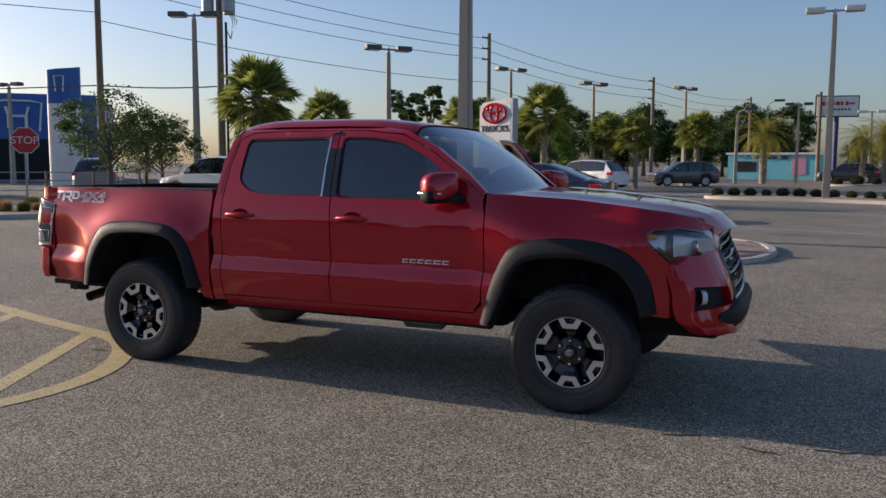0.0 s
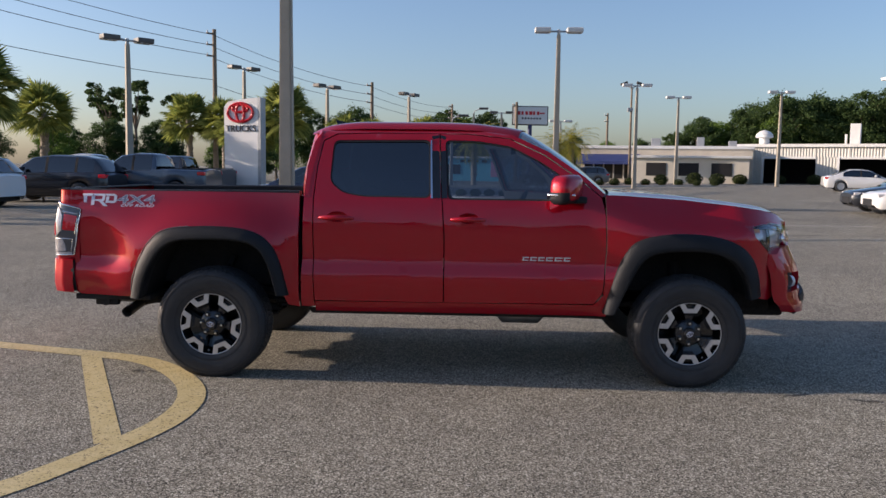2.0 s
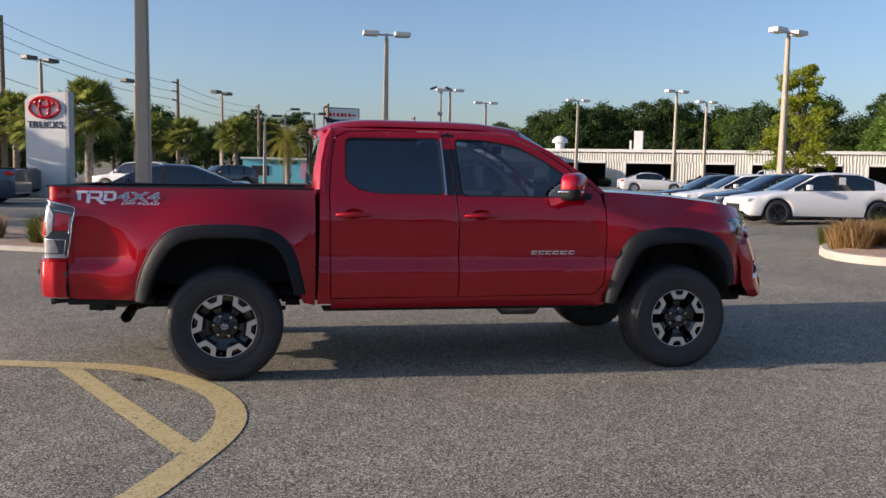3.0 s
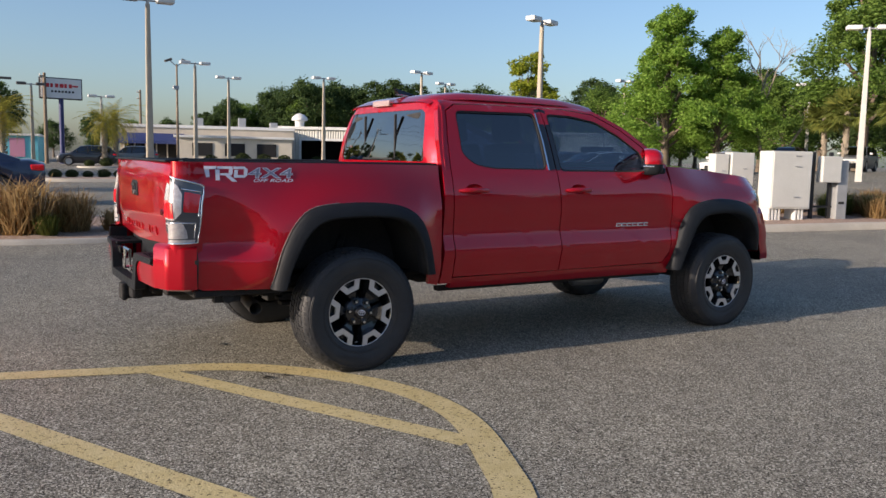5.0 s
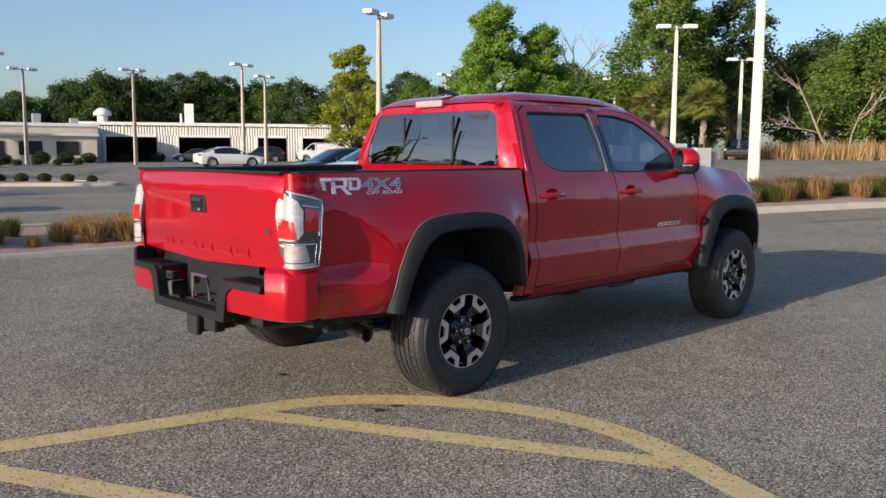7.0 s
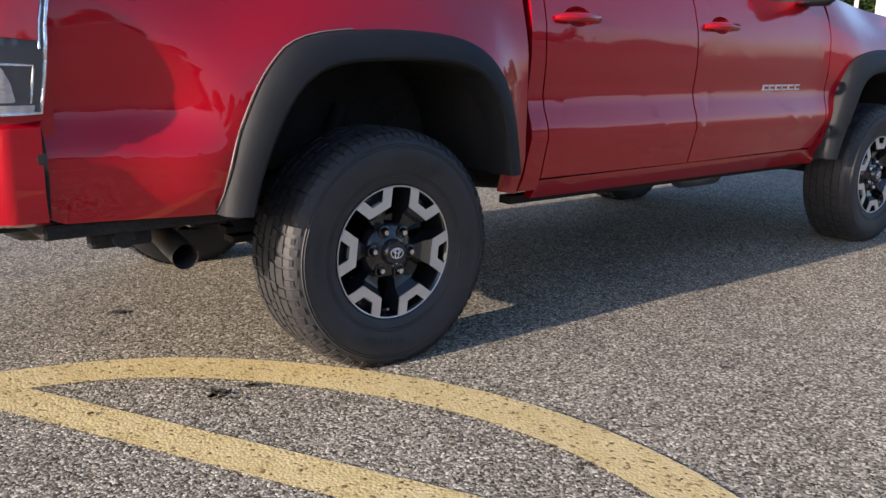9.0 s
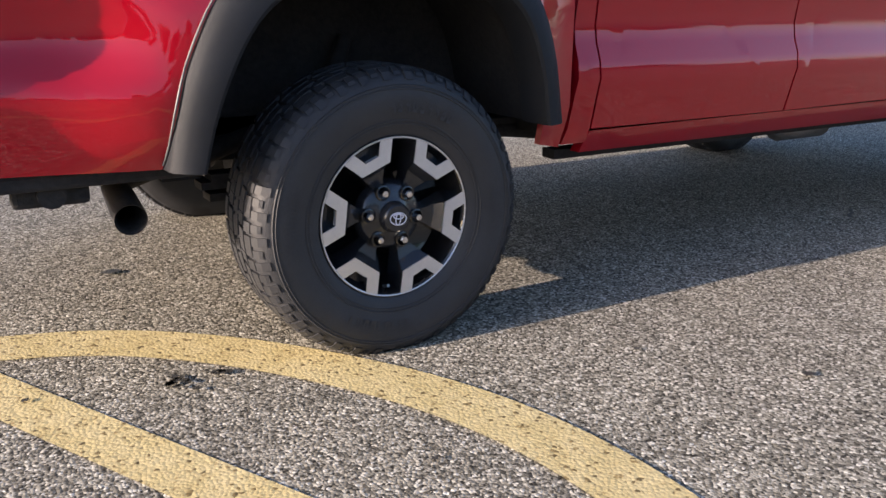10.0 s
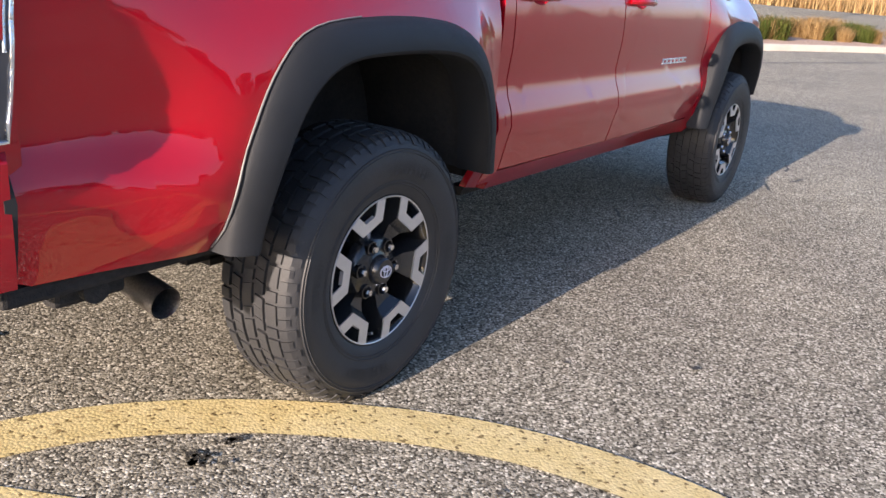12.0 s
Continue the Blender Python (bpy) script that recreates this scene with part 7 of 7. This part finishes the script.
utility_pole(18.0, 103, 8.6)
utility_pole(5.3, 79.4, 8.2, arms=1)


def wire(name, a, b, sag, r=0.018):
    a, b = Vector((*swing(a[0], a[1]), a[2])), Vector((*swing(b[0], b[1]), b[2]))
    pts = [a.lerp(b, s) - Vector((0, 0, sag * 4 * s * (1 - s))) for s in span(0, 1, 14)]
    ob = part(name, tubed(pts, r, 4), SIGNBLACK, None, "", 60)
    return tagged(ob, "thin black overhead cable between utility poles", "overhead cable", "overhead cables")


chain = [(-70, -40, 13), *POLES]
for (x0, y0, h0), (x1, y1, h1) in zip(chain, chain[1:]):
    for dz in (0.35, 1.15, 1.9, 3.7):
        wire("overhead_cable", (x0, y0, h0 - dz), (x1, y1, h1 - dz * 0.9), 0.45)
wire("overhead_cable", (-27.2, 25.9, 5.2), (-80, 20, 6.0), 0.3, 0.03)
wire("overhead_cable", (-20.5, 26.6, 5.0), (-27.2, 25.9, 5.2), 0.1, 0.03)

# ---------------------------------------------------------------- beds and kerbs
def bed_island(outline, name_label, fill=MULCH, height=0.13):
    """A planted bed with a concrete kerb round it."""
    pts = rounded([swing(x, y) for x, y in outline], 2)
    t = thing("planted_bed", name_label, "planted bed", kind="structure")
    c = Vector((sum(p[0] for p in pts) / len(pts), sum(p[1] for p in pts) / len(pts)))
    bm = bmesh.new()
    n = len(pts)
    rings = []
    inner = []
    for i, p in enumerate(pts):
        a, b = Vector(pts[i - 1]), Vector(pts[(i + 1) % n])
        d = (b - a).normalized()
        nn = Vector((-d.y, d.x))
        if nn.dot(c - Vector(p)) < 0:
            nn = -nn
        q = Vector(p)
        z = rise(q.x, q.y)
        prof = ((0, -0.05), (0.01, height - 0.03), (0.035, height), (0.15, height), (0.165, height - 0.05))
        rings.append([bm.verts.new((q.x + nn.x * o, q.y + nn.y * o, z + h)) for o, h in prof])
        inner.append(q + nn * 0.16)
    for i in range(n):
        r0, r1 = rings[i], rings[(i + 1) % n]
        for j in range(4):
            bm.faces.new((r0[j], r0[j + 1], r1[j + 1], r1[j]))
    part("kerb", bm, CONCRETE, t, "pale concrete kerb", 50)
    fb = bmesh.new()
    vs = [fb.verts.new((q.x, q.y, rise(q.x, q.y) + height - 0.03)) for q in inner]
    es = [fb.edges.new((vs[i], vs[(i + 1) % n])) for i in range(n)]
    bmesh.ops.triangle_fill(fb, use_beauty=True, edges=es)
    for k in range(-40, 120, 2):
        for co, no in (((k * 0.5, 0, 0), (1, 0, 0)), ((0, k * 0.5, 0), (0, 1, 0))):
            bmesh.ops.bisect_plane(fb, geom=fb.verts[:] + fb.edges[:] + fb.faces[:], dist=1e-4, plane_co=co, plane_no=no)
    edge = {v for e in fb.edges if e.is_boundary for v in e.verts}
    for v in fb.verts:
        if v not in edge:
            v.co.z += 0.03 + 0.05 * noise.noise(v.co * 1.3) + 0.03 * noise.noise(v.co * 4)
    part("soil", fb, fill, t, "", 60)
    return t


bed_island([(-6.5, 12.9), (-6.2, 10.9), (-4.9, 9.4), (-2.0, 8.0), (0.2, 7.85), (2.2, 7.75), (3.8, 8.0), (4.25, 9.6), (4.0, 11.2), (3.0, 12.1), (-2.0, 12.6), (-5.0, 13.6)], "kerbed bed of bark mulch and grasses in the lot", MULCH, 0.07)
bed_island([(9.4, 7.0), (9.5, 5.4), (11.2, 4.9), (13.0, 4.4), (16.0, 3.1), (22.0, 0.4), (34.0, -5.0), (35.5, -2.5), (24.0, 4.0), (19.8, 7.9), (16.5, 9.0), (11.2, 8.9)], "long kerbed bed with ornamental grasses and utility cabinets")
bed_island([(-24, 1.5), (-19.0, 5.2), (-14.2, 9.7), (-12.3, 12.2), (-11.9, 14.0), (-13.0, 16.2), (-15.5, 17.0), (-19.5, 13.5), (-27, 6.0)], "kerbed roadside bed with rough grass", SOIL)
bed_island([(0.3, 31.4), (5.5, 31.0), (9.8, 28.2), (10.3, 29.4), (9.6, 33.2), (5.2, 35.2), (0.6, 34.6)], "kerbed bed with a row of clipped bushes")
bed_island([(6.0, 59), (14.0, 62.0), (21.0, 62.5), (21.2, 65.0), (13.0, 66.5), (5.5, 63)], "far kerbed bed with clipped bushes")
rng = random.Random(5)
for k in range(14):
    s = k / 13
    clump("bush", 0.9 + 8.6 * s, 33.4 + 1.2 * math.sin(s * 3.1) - 3.2 * s * s, rng.uniform(0.52, 0.66), rng.uniform(0, 6), 0.09)
for k in range(12):
    clump("bush", 6.5 + 1.28 * k, 61.0 + 3.0 * math.sin(k * 0.26), rng.uniform(0.8, 1.15), rng.uniform(0, 6), 0.09)
for x, y, kind, s in ((-5.6, 11.2, "dry", 0.9), (-4.6, 10.5, "dry", 1.0), (-3.6, 9.9, "green", 1.0), (-3.0, 10.7, "dry", 0.9), (-2.0, 9.6, "dry", 1.5), (-1.2, 9.0, "dry", 1.7), (-0.5, 9.3, "dry", 1.35), (0.1, 9.1, "dry", 1.0), (0.6, 10.0, "green", 0.9), (1.0, 9.0, "dry", 0.9), (1.35, 8.7, "dry", 1.0), (1.8, 8.6, "dry", 1.1), (1.6, 9.9, "dry", 0.9), (-0.9, 8.7, "green", 0.7), (0.5, 8.6, "dry", 0.5), (-2.6, 9.2, "dry", 1.4), (-3.2, 9.4, "dry", 1.1),
                      (1.7, 9.3, "dry", 1.0), (2.4, 8.9, "dry", 0.8), (3.2, 9.4, "dry", 0.9), (-1.6, 10.8, "green", 0.8), (2.6, 10.6, "dry", 0.8)):
    clump(kind, x, y, s * (0.62 if x > 0 else 0.8), rng.uniform(0, 6), 0.04)
for k in range(96):
    s = k / 95
    x = 10.2 + 13.5 * s + rng.uniform(-0.3, 0.3)
    y = 6.3 - 5.2 * s + rng.uniform(0.1, 2.2)
    if abs(x - 11.6) < 1.5 and y < 6.6:
        continue
    clump("dry" if rng.random() < 0.62 else "green", x, y, rng.uniform(0.6, 0.95), rng.uniform(0, 6), 0.08)
for k in range(30):
    s = k / 29
    clump("green" if rng.random() < 0.7 else "dry", -19.5 + 6.8 * s + rng.uniform(-0.5, 0.5), 6.6 + 7.5 * s + rng.uniform(0, 2.2), rng.uniform(0.35, 0.7), rng.uniform(0, 6), 0.08)

# dry field and its pale kerb
fb = bmesh.new()
frng = random.Random(9)
for i in range(9000):
    x, y = frng.uniform(55, 78), frng.uniform(0, 27)
    h = frng.uniform(0.7, 1.6)
    a = frng.uniform(0, 6.28)
    dx, dy = 0.05 * math.cos(a), 0.05 * math.sin(a)
    ex, ey = frng.uniform(-0.3, 0.3), frng.uniform(-0.3, 0.3)
    z = rise(x, y)
    fb.faces.new([fb.verts.new(v) for v in ((x - dx, y - dy, z), (x + dx, y + dy, z), (x + ex, y + ey, z + h))])
tagged(part("tall_dry_grass", fb, DRYGRASS), "field of tall straw-coloured grass beyond the lot", "tall grass", kind="stuff")
kb = bmesh.new()
box(kb, 53.8, 54.1, -4, 27, 0.2, 0.42, 0.03)
tagged(part("kerb", kb, CONCRETE), "pale concrete kerb along the far edge of the lot", "kerb", kind="structure")

# lane lines and long cracks across the lot
WHITEPAINT = mottled("white_road_paint", (0.38, 0.37, 0.34), (0.55, 0.54, 0.50), 6, 0.8, 0.2, 60)
TAR = mottled("tar_joint", (0.03, 0.03, 0.03), (0.06, 0.055, 0.05), 5, 0.7, 0.2, 60)
lines = thing("parking_lines", "faded white painted lines on the lot", "road marking", kind="structure")
for a, b, w in (((5.5, 17.5), (12.0, 16.0), 0.10), ((3.5, 22.5), (10.5, 21.5), 0.10), ((3.0, 15.5), (7.5, 14.2), 0.10), ((12, 39), (16, 38.6), 0.12), ((14, 33), (17, 32.6), 0.12)):
    part("painted_line", stripe([(a[0] + (b[0] - a[0]) * k / 10, a[1] + (b[1] - a[1]) * k / 10) for k in range(11)], w), WHITEPAINT, lines)
joints = thing("tar_joints", "dark tar-filled joints and cracks in the asphalt", "asphalt joint", kind="structure")
for pts in ([(4, 13.8), (8, 13.2), (14, 12.2), (22, 11.6)], [(5, 20.2), (10, 19.6), (18, 18.6), (26, 18.4)], [(9, 26), (16, 25.4), (24, 25.0)], [(12, 3.0), (15, 1.6), (20, -0.6), (26, -3.5)]):
    part("joint", stripe(curve_open(pts, 3), 0.07), TAR, joints)

STAIN = mottled("old_oil_stain", (0.022, 0.020, 0.016), (0.06, 0.055, 0.045), 30, 0.6, 0.3, 200)
srng = random.Random(21)
stains = [(-0.545, 1.04, 0.030), (0.815, -0.685, 0.017), (-0.04, -0.85, 0.013), (0.55, -0.35, 0.010), (-0.2, -0.55, 0.008), (-0.89, 0.15, 0.012)]
for cx, cy, spread, count in ((-0.573, 0.066, 0.017, 18), (-0.458, 0.076, 0.010, 8), (-0.50, 0.08, 0.05, 6)):
    stains += [(cx + srng.gauss(0, spread), cy + srng.gauss(0, spread), srng.uniform(0.004, 0.013)) for _ in range(count)]
for x, y, r in stains:
    bm = bmesh.new()
    ring = [(x + r * srng.uniform(0.45, 1.25) * math.cos(u), y + r * srng.uniform(0.45, 1.25) * math.sin(u)) for u in span(0, 2 * math.pi, 14)[:-1]]
    bm.faces.new([bm.verts.new((px, py, rise(px, py) + 0.0085)) for px, py in ring])
    tagged(part("oil_stain", bm, STAIN), "small dark oil stain on the asphalt", "stain", "oil stains", "structure")

cracks = thing("asphalt_cracks", "short dark cracks in the worn asphalt", "asphalt crack", kind="structure")
crng = random.Random(31)
for x, y, l, a in ((2.45, 0.28, 0.16, 0.5), (2.72, 0.22, 0.10, -0.3), (2.95, 0.24, 0.14, 0.7), (4.2, 3.5, 0.30, -0.2), (4.5, 3.35, 0.26, -0.8), (3.9, -0.15, 0.22, 0.4), (4.3, -0.25, 0.18, -0.2), (4.7, -0.10, 0.30, 0.2), (5.2, -0.35, 0.16, 0.9), (4.85, 6.05, 0.35, 0.2), (3.4, -3.4, 0.22, 0.3), (1.4, -2.9, 0.18, -0.5)):
    pts = [(x + l * (k / 4 - 0.5) * math.cos(a) + crng.uniform(-0.012, 0.012), y + l * (k / 4 - 0.5) * math.sin(a) + crng.uniform(-0.012, 0.012)) for k in range(5)]
    part("crack", stripe(pts, 0.018), STAIN, cracks)

# ---------------------------------------------------------------- utility cabinets
cabs = frame_at(11.75, 5.75, -20) @ Matrix.Translation((0, 0, -0.06))
big = thing("utility_cabinet", "tall pale grey metal utility cabinet on white feet", "utility cabinet", "utility cabinets in the bed", at=cabs)
part("cabinet_body", boxed(-0.42, 0.42, -0.2, 0.25, 0.40, 1.50, 0.015), CABINET, big)
part("cabinet_door", boxed(-0.40, 0.40, -0.215, -0.195, 0.43, 1.47, 0.008), CABINET, big)
for z in (0.62, 1.20, 1.40):
    part("latch", boxed(0.05, 0.16, -0.232, -0.212, z, z + 0.022, 0.004), GALV, big)
for i in range(7):
    part("foot", boxed(-0.42 + i * 0.07 + (0.28 if i > 3 else 0), -0.385 + i * 0.07 + (0.28 if i > 3 else 0), -0.16, 0.18, 0.08, 0.40), WHITEWALL, big)
for dx, dy, w, z0, z1 in ((-0.28, 1.2, 0.25, 0.80, 1.47), (-0.72, 1.25, 0.15, 0.72, 1.44)):
    c = thing("utility_cabinet", "small pale grey utility box on posts", "utility cabinet", "utility cabinets in the bed", at=cabs @ Matrix.Translation((dx, dy, 0)))
    part("cabinet_body", boxed(-w, w, -0.15, 0.15, z0, z1, 0.015), CABINET, c)
    part("latch", boxed(0.0, 0.08, -0.165, -0.145, (z0 + z1) / 2, (z0 + z1) / 2 + 0.02), GALV, c)
    for s in (-1, 1):
        part("post", boxed(s * w * 0.8 - 0.025, s * w * 0.8 + 0.025, -0.02, 0.02, 0.05, z0 + 0.1), GALV, c)
c = thing("meter_box", "small grey meter box hung between two dark posts", "meter box", "utility cabinets in the bed", at=cabs @ Matrix.Translation((0.86, -0.1, 0)))
part("box_body", boxed(-0.2, 0.2, -0.1, 0.1, 0.92, 1.42, 0.012), CABINET, c)
for s in (-0.26, 0.12):
    part("post", boxed(s - 0.03, s + 0.03, 0.1, 0.16, 0.05, 1.5), SIGNBLACK, c)
part("rail", boxed(-0.55, 0.5, 0.1, 0.14, 0.42, 0.46), SIGNBLACK, c)
c = thing("meter_post", "broad grey meter post with a number strip", "meter post", "utility cabinets in the bed", at=cabs @ Matrix.Translation((1.14, -0.02, 0)))
part("post_body", boxed(-0.10, 0.12, -0.12, 0.12, 0.05, 1.35, 0.012), GALV, c)
part("conduit", tubed([(0.17, 0, 0.05), (0.17, 0, 0.75)], 0.025, 8), WHITEWALL, c, "", 60)
part("number_strip", boxed(-0.06, 0.06, -0.126, -0.118, 0.50, 0.55), SIGNBLACK, c)

# ---------------------------------------------------------------- fence on the road side
fence = thing("wire_fence", "low wire fence on grey posts along the roadside", "fence", at=None)
for k in range(16):
    x, y = -30 + 1.6 * k * 0.72, 8.5 + 1.6 * k * 0.69
    part("post", tubed([(x, y, 0), (x, y, 1.15)], 0.045, 8), WOODPOLE, fence, "", 60)
for z in (0.45, 0.8, 1.1):
    part("rail", tubed([(-30, 8.5, z), (-30 + 24 * 0.72, 8.5 + 24 * 0.69, z)], 0.02, 5), GALV, fence, "", 60)

# ---------------------------------------------------------------- trees
rng = random.Random(77)
for x, y in ((-15.0, 14.6), (-17.1, 18.2), (-18.6, 20.6)):
    tree("young", x, y, rng.uniform(0.85, 0.98), rng.uniform(0, 6))
for x, y, k, s in ((-16.9, 24.4, "fan", 1.08), (-19.7, 34.5, "fan_b", 1.0), (-18.3, 50.9, "fan", 1.15), (-15.5, 50, "fan_b", 1.1), (-9.6, 42.0, "fan", 1.12), (-11.5, 43.0, "fan_b", 0.85), (-7.0, 46.5, "fan_b", 0.85), (-4.9, 45.0, "fan", 0.8), (-2.6, 55, "fan_b", 0.95),
                   (-13.5, 46, "fan", 0.9), (1.2, 66.5, "date", 1.25), (10.3, 73.5, "date", 1.25), (8.3, 66.0, "date", 1.05), (47.4, 24.6, "fan_b", 1.0), (49.2, 29.6, "fan", 1.02), (51.7, 32.9, "fan_b", 1.0)):
    palm(k, x, y, s, rng.uniform(0, 6))
for x, y, k, s in ((42.5, 56.2, "yellow", 1.0), (42.0, 38.8, "poplar", 0.95), (46.0, 37.6, "poplar", 0.84), (54.0, 31.6, "sycamore", 1.02), (62.0, 30.2, "oak_b", 1.08), (66, 20.5, "oak_c", 1.0), (67, 15.5, "oak_c", 1.15), (69, 24.5, "oak_c", 0.85), (71, 10, "oak_c", 1.2), (62, 44, "oak_c", 0.8)):
    tree(k, x, y, s, rng.uniform(0, 6))
kinds = ("oak", "oak_b", "oak_c")
for k in range(30):                                    # wood behind the shed, bending round to the east
    s = k / 29
    x = 43 + 49 * s + rng.uniform(-2, 2)
    y = 128 - 10 * s - 62 * max(0, s - 0.45) + rng.uniform(-3, 3)
    tree(kinds[k % 3], x, y, rng.uniform(0.72, 1.18), rng.uniform(0, 6))
for k in range(26):                                    # second row, and the east side behind the field
    s = k / 25
    tree(kinds[(k + 1) % 3], 78 + rng.uniform(-4, 4), 88 - 105 * s + rng.uniform(-2, 2), rng.uniform(0.8, 1.08), rng.uniform(0, 6))
for x, y, k, sc in ((33.0, 131, "oak_b", 0.62), (36.5, 129, "oak", 0.80), (40.0, 130, "oak_c", 0.86), (38.0, 134, "oak_b", 0.84)):
    tree(k, x, y, sc, rng.uniform(0, 6))
for k in range(12):
    s = k / 11
    tree(kinds[(k + 2) % 3], 48 + 28 * s, 136 - 16 * s, rng.uniform(0.95, 1.15), rng.uniform(0, 6))
for k in range(11):                                    # wood beyond the road
    s = k / 10
    tree(kinds[k % 3], -24 + 28 * s + rng.uniform(-2, 2), 108 + rng.uniform(-4, 6), rng.uniform(0.6, 0.82), rng.uniform(0, 6))
for k in range(14):                                    # low woods at the left of the road
    s = k / 13
    tree(kinds[(k + 1) % 3], -42 + 24 * s + rng.uniform(-2, 2), 60 + 12 * s + rng.uniform(-4, 6), rng.uniform(0.35, 0.5), rng.uniform(0, 6))
for k in range(7):
    tree(kinds[k % 3], 12 + 6 * k, 140 + rng.uniform(-4, 4), rng.uniform(0.45, 0.6), rng.uniform(0, 6))
for x, y, s in ((-38, 82, 0.72), (-34.5, 80, 0.74), (-40, 86, 0.7), (-31, 84, 0.66)):
    tree("pine", x, y, s, rng.uniform(0, 6))
def bare_tree(x, y, height, lean, seed):
    """A dead tree: pale trunk and forking leafless branches."""
    x, y = swing(x, y)
    brng = random.Random(seed)
    bm = bmesh.new()
    def grow(p, d, length, r, depth):
        q = p + d * length
        mid = p.lerp(q, 0.5) + Vector((brng.gauss(0, 1), brng.gauss(0, 1), brng.gauss(0, 1))) * length * 0.05
        tube(bm, [p, mid, q], [r, r * 0.82, r * 0.6], 5)
        if depth:
            for _ in range(3 if depth > 2 else 2):
                w = (d + Vector((brng.gauss(0, 1), brng.gauss(0, 1), brng.gauss(0.15, 0.6))) * 0.5).normalized()
                grow(p.lerp(q, brng.uniform(0.55, 1.0)), w, length * brng.uniform(0.5, 0.75), r * 0.55, depth - 1)
    grow(Vector((0, 0, 0)), Vector((lean, 0, 1)).normalized(), height * 0.5, height * 0.013, 4)
    ob = part("bare_tree", bm, PALMBARK, None, "", 60)
    tagged(ob, "dead tree with pale leafless branches at the edge of the wood", "dead tree", "dead trees")
    ob.matrix_world = Matrix.Translation((x, y, rise(x, y))) @ Matrix.Rotation(radians(-50), 4, "Z")


for x, y, h, lean, seed in ((49.5, 36.0, 11.5, -0.25, 3), (52.0, 37.5, 7.0, 0.6, 4), (63.0, 22.2, 8.0, -0.5, 5), (62.5, 21.0, 7.0, 0.25, 8)):
    bare_tree(x, y, h, lean, seed)
for k in range(16):                                    # woods closing the place behind the camera
    tree(kinds[k % 3], -60 + 8 * k, -56 + rng.uniform(-4, 4), rng.uniform(0.8, 1.0), rng.uniform(0, 6))
for x, y, s in ((19, 74.5, 1.6), (22.5, 76.0, 1.9), (25, 77.0, 1.8), (27.5, 78.0, 1.7), (33.5, 84.0, 1.6), (36.5, 82.4, 1.8), (45.5, 77.0, 1.8)):
    clump("bush", x, y, s, rng.uniform(0, 6))

# ---------------------------------------------------------------- parked cars
car("sedan", (0.80, 0.80, 0.79), "white sedan with black wheels parked in a row", 15.4, 15.3, 170, True, 0.0, sticker=True)
car("sedan", (0.012, 0.02, 0.045), "dark navy sedan parked in a row", 16.1, 18.2, 170)
car("sedan", (0.80, 0.80, 0.79), "white sedan parked between dark ones", 16.5, 21.0, 170, True, 0.0)
car("sedan", (0.015, 0.018, 0.025), "black sedan at the end of the row", 17.0, 23.8, 170)
car("sedan", (0.74, 0.74, 0.73), "silver-white sedan standing across the lot", 26.9, 50.3, -15, False, 0.1)
car("sedan", (0.010, 0.020, 0.055), "dark blue sedan parked beyond the grass bed", -2.5, 17.2, 176)
car("suv", (0.80, 0.80, 0.79), "white suv parked on the road side", -15.2, 20.0, 178, False, 0.0, "suv")
car("suv", (0.010, 0.012, 0.020), "black suv parked beside a white one", -13.7, 24.2, 178, False, 0.3, "suv")
car("pickup", (0.66, 0.64, 0.60), "pale pickup truck parked in the row", -15.2, 29.5, 178, False, 0.1, "pickup truck")
car("pickup", (0.05, 0.075, 0.11), "grey-blue pickup truck parked in the row", -11.1, 26.0, 176, True, 0.4, "pickup truck")
car("pickup", (0.012, 0.015, 0.025), "dark pickup truck parked near the pylon sign", -12.6, 33.0, 172, True, 0.3, "pickup truck")
car("suv", (0.80, 0.80, 0.79), "white suv parked under the palms", -6.9, 41.0, 158, False, 0.0, "suv")
car("suv", (0.10, 0.095, 0.09), "grey-brown minivan parked across the lane", -3.4, 54.5, 208, False, 0.5, "minivan")
car("suv", (0.012, 0.015, 0.025), "dark suv parked far across the lot", 44.5, 30.5, 200, False, 0.3, "suv")
car("suv", (0.30, 0.31, 0.32), "silver suv parked far across the lot", 50.5, 29.5, 200, False, 0.5, "suv")
car("sedan", (0.010, 0.011, 0.014), "black car parked by the far kerb", 52.2, 24.5, 205, False, 0.3)
car("sedan", (0.74, 0.74, 0.73), "white car parked far across the lot", 40.0, 31.5, 200, False, 0.0)
car("van", (0.80, 0.80, 0.79), "white van parked by the shed", 51.5, 73.5, 155, False, 0.0, "van")
car("suv", (0.02, 0.02, 0.024), "dark car parked in front of the shed", 45.5, 76.0, 152, False, 0.3)
car("sedan", (0.05, 0.055, 0.06), "grey car parked in front of the shed", 39.5, 79.8, 152, False, 0.3)
car("suv", (0.02, 0.022, 0.03), "dark suv parked by the roadside sign", 7.6, 70.5, 170, False, 0.3, "suv")
car("suv", (0.14, 0.15, 0.16), "grey suv parked by the shop", 11.8, 74.5, 170, False, 0.4, "suv")
car("sedan", (0.10, 0.12, 0.16), "blue-grey car parked at the dealership", -29.0, 19.0, 130)
car("sedan", (0.02, 0.022, 0.03), "dark car parked at the dealership", -33.0, 15.5, 130)
car("suv", (0.25, 0.26, 0.27), "silver suv parked at the dealership", -26.0, 24.5, 130, False, 0.4, "suv")
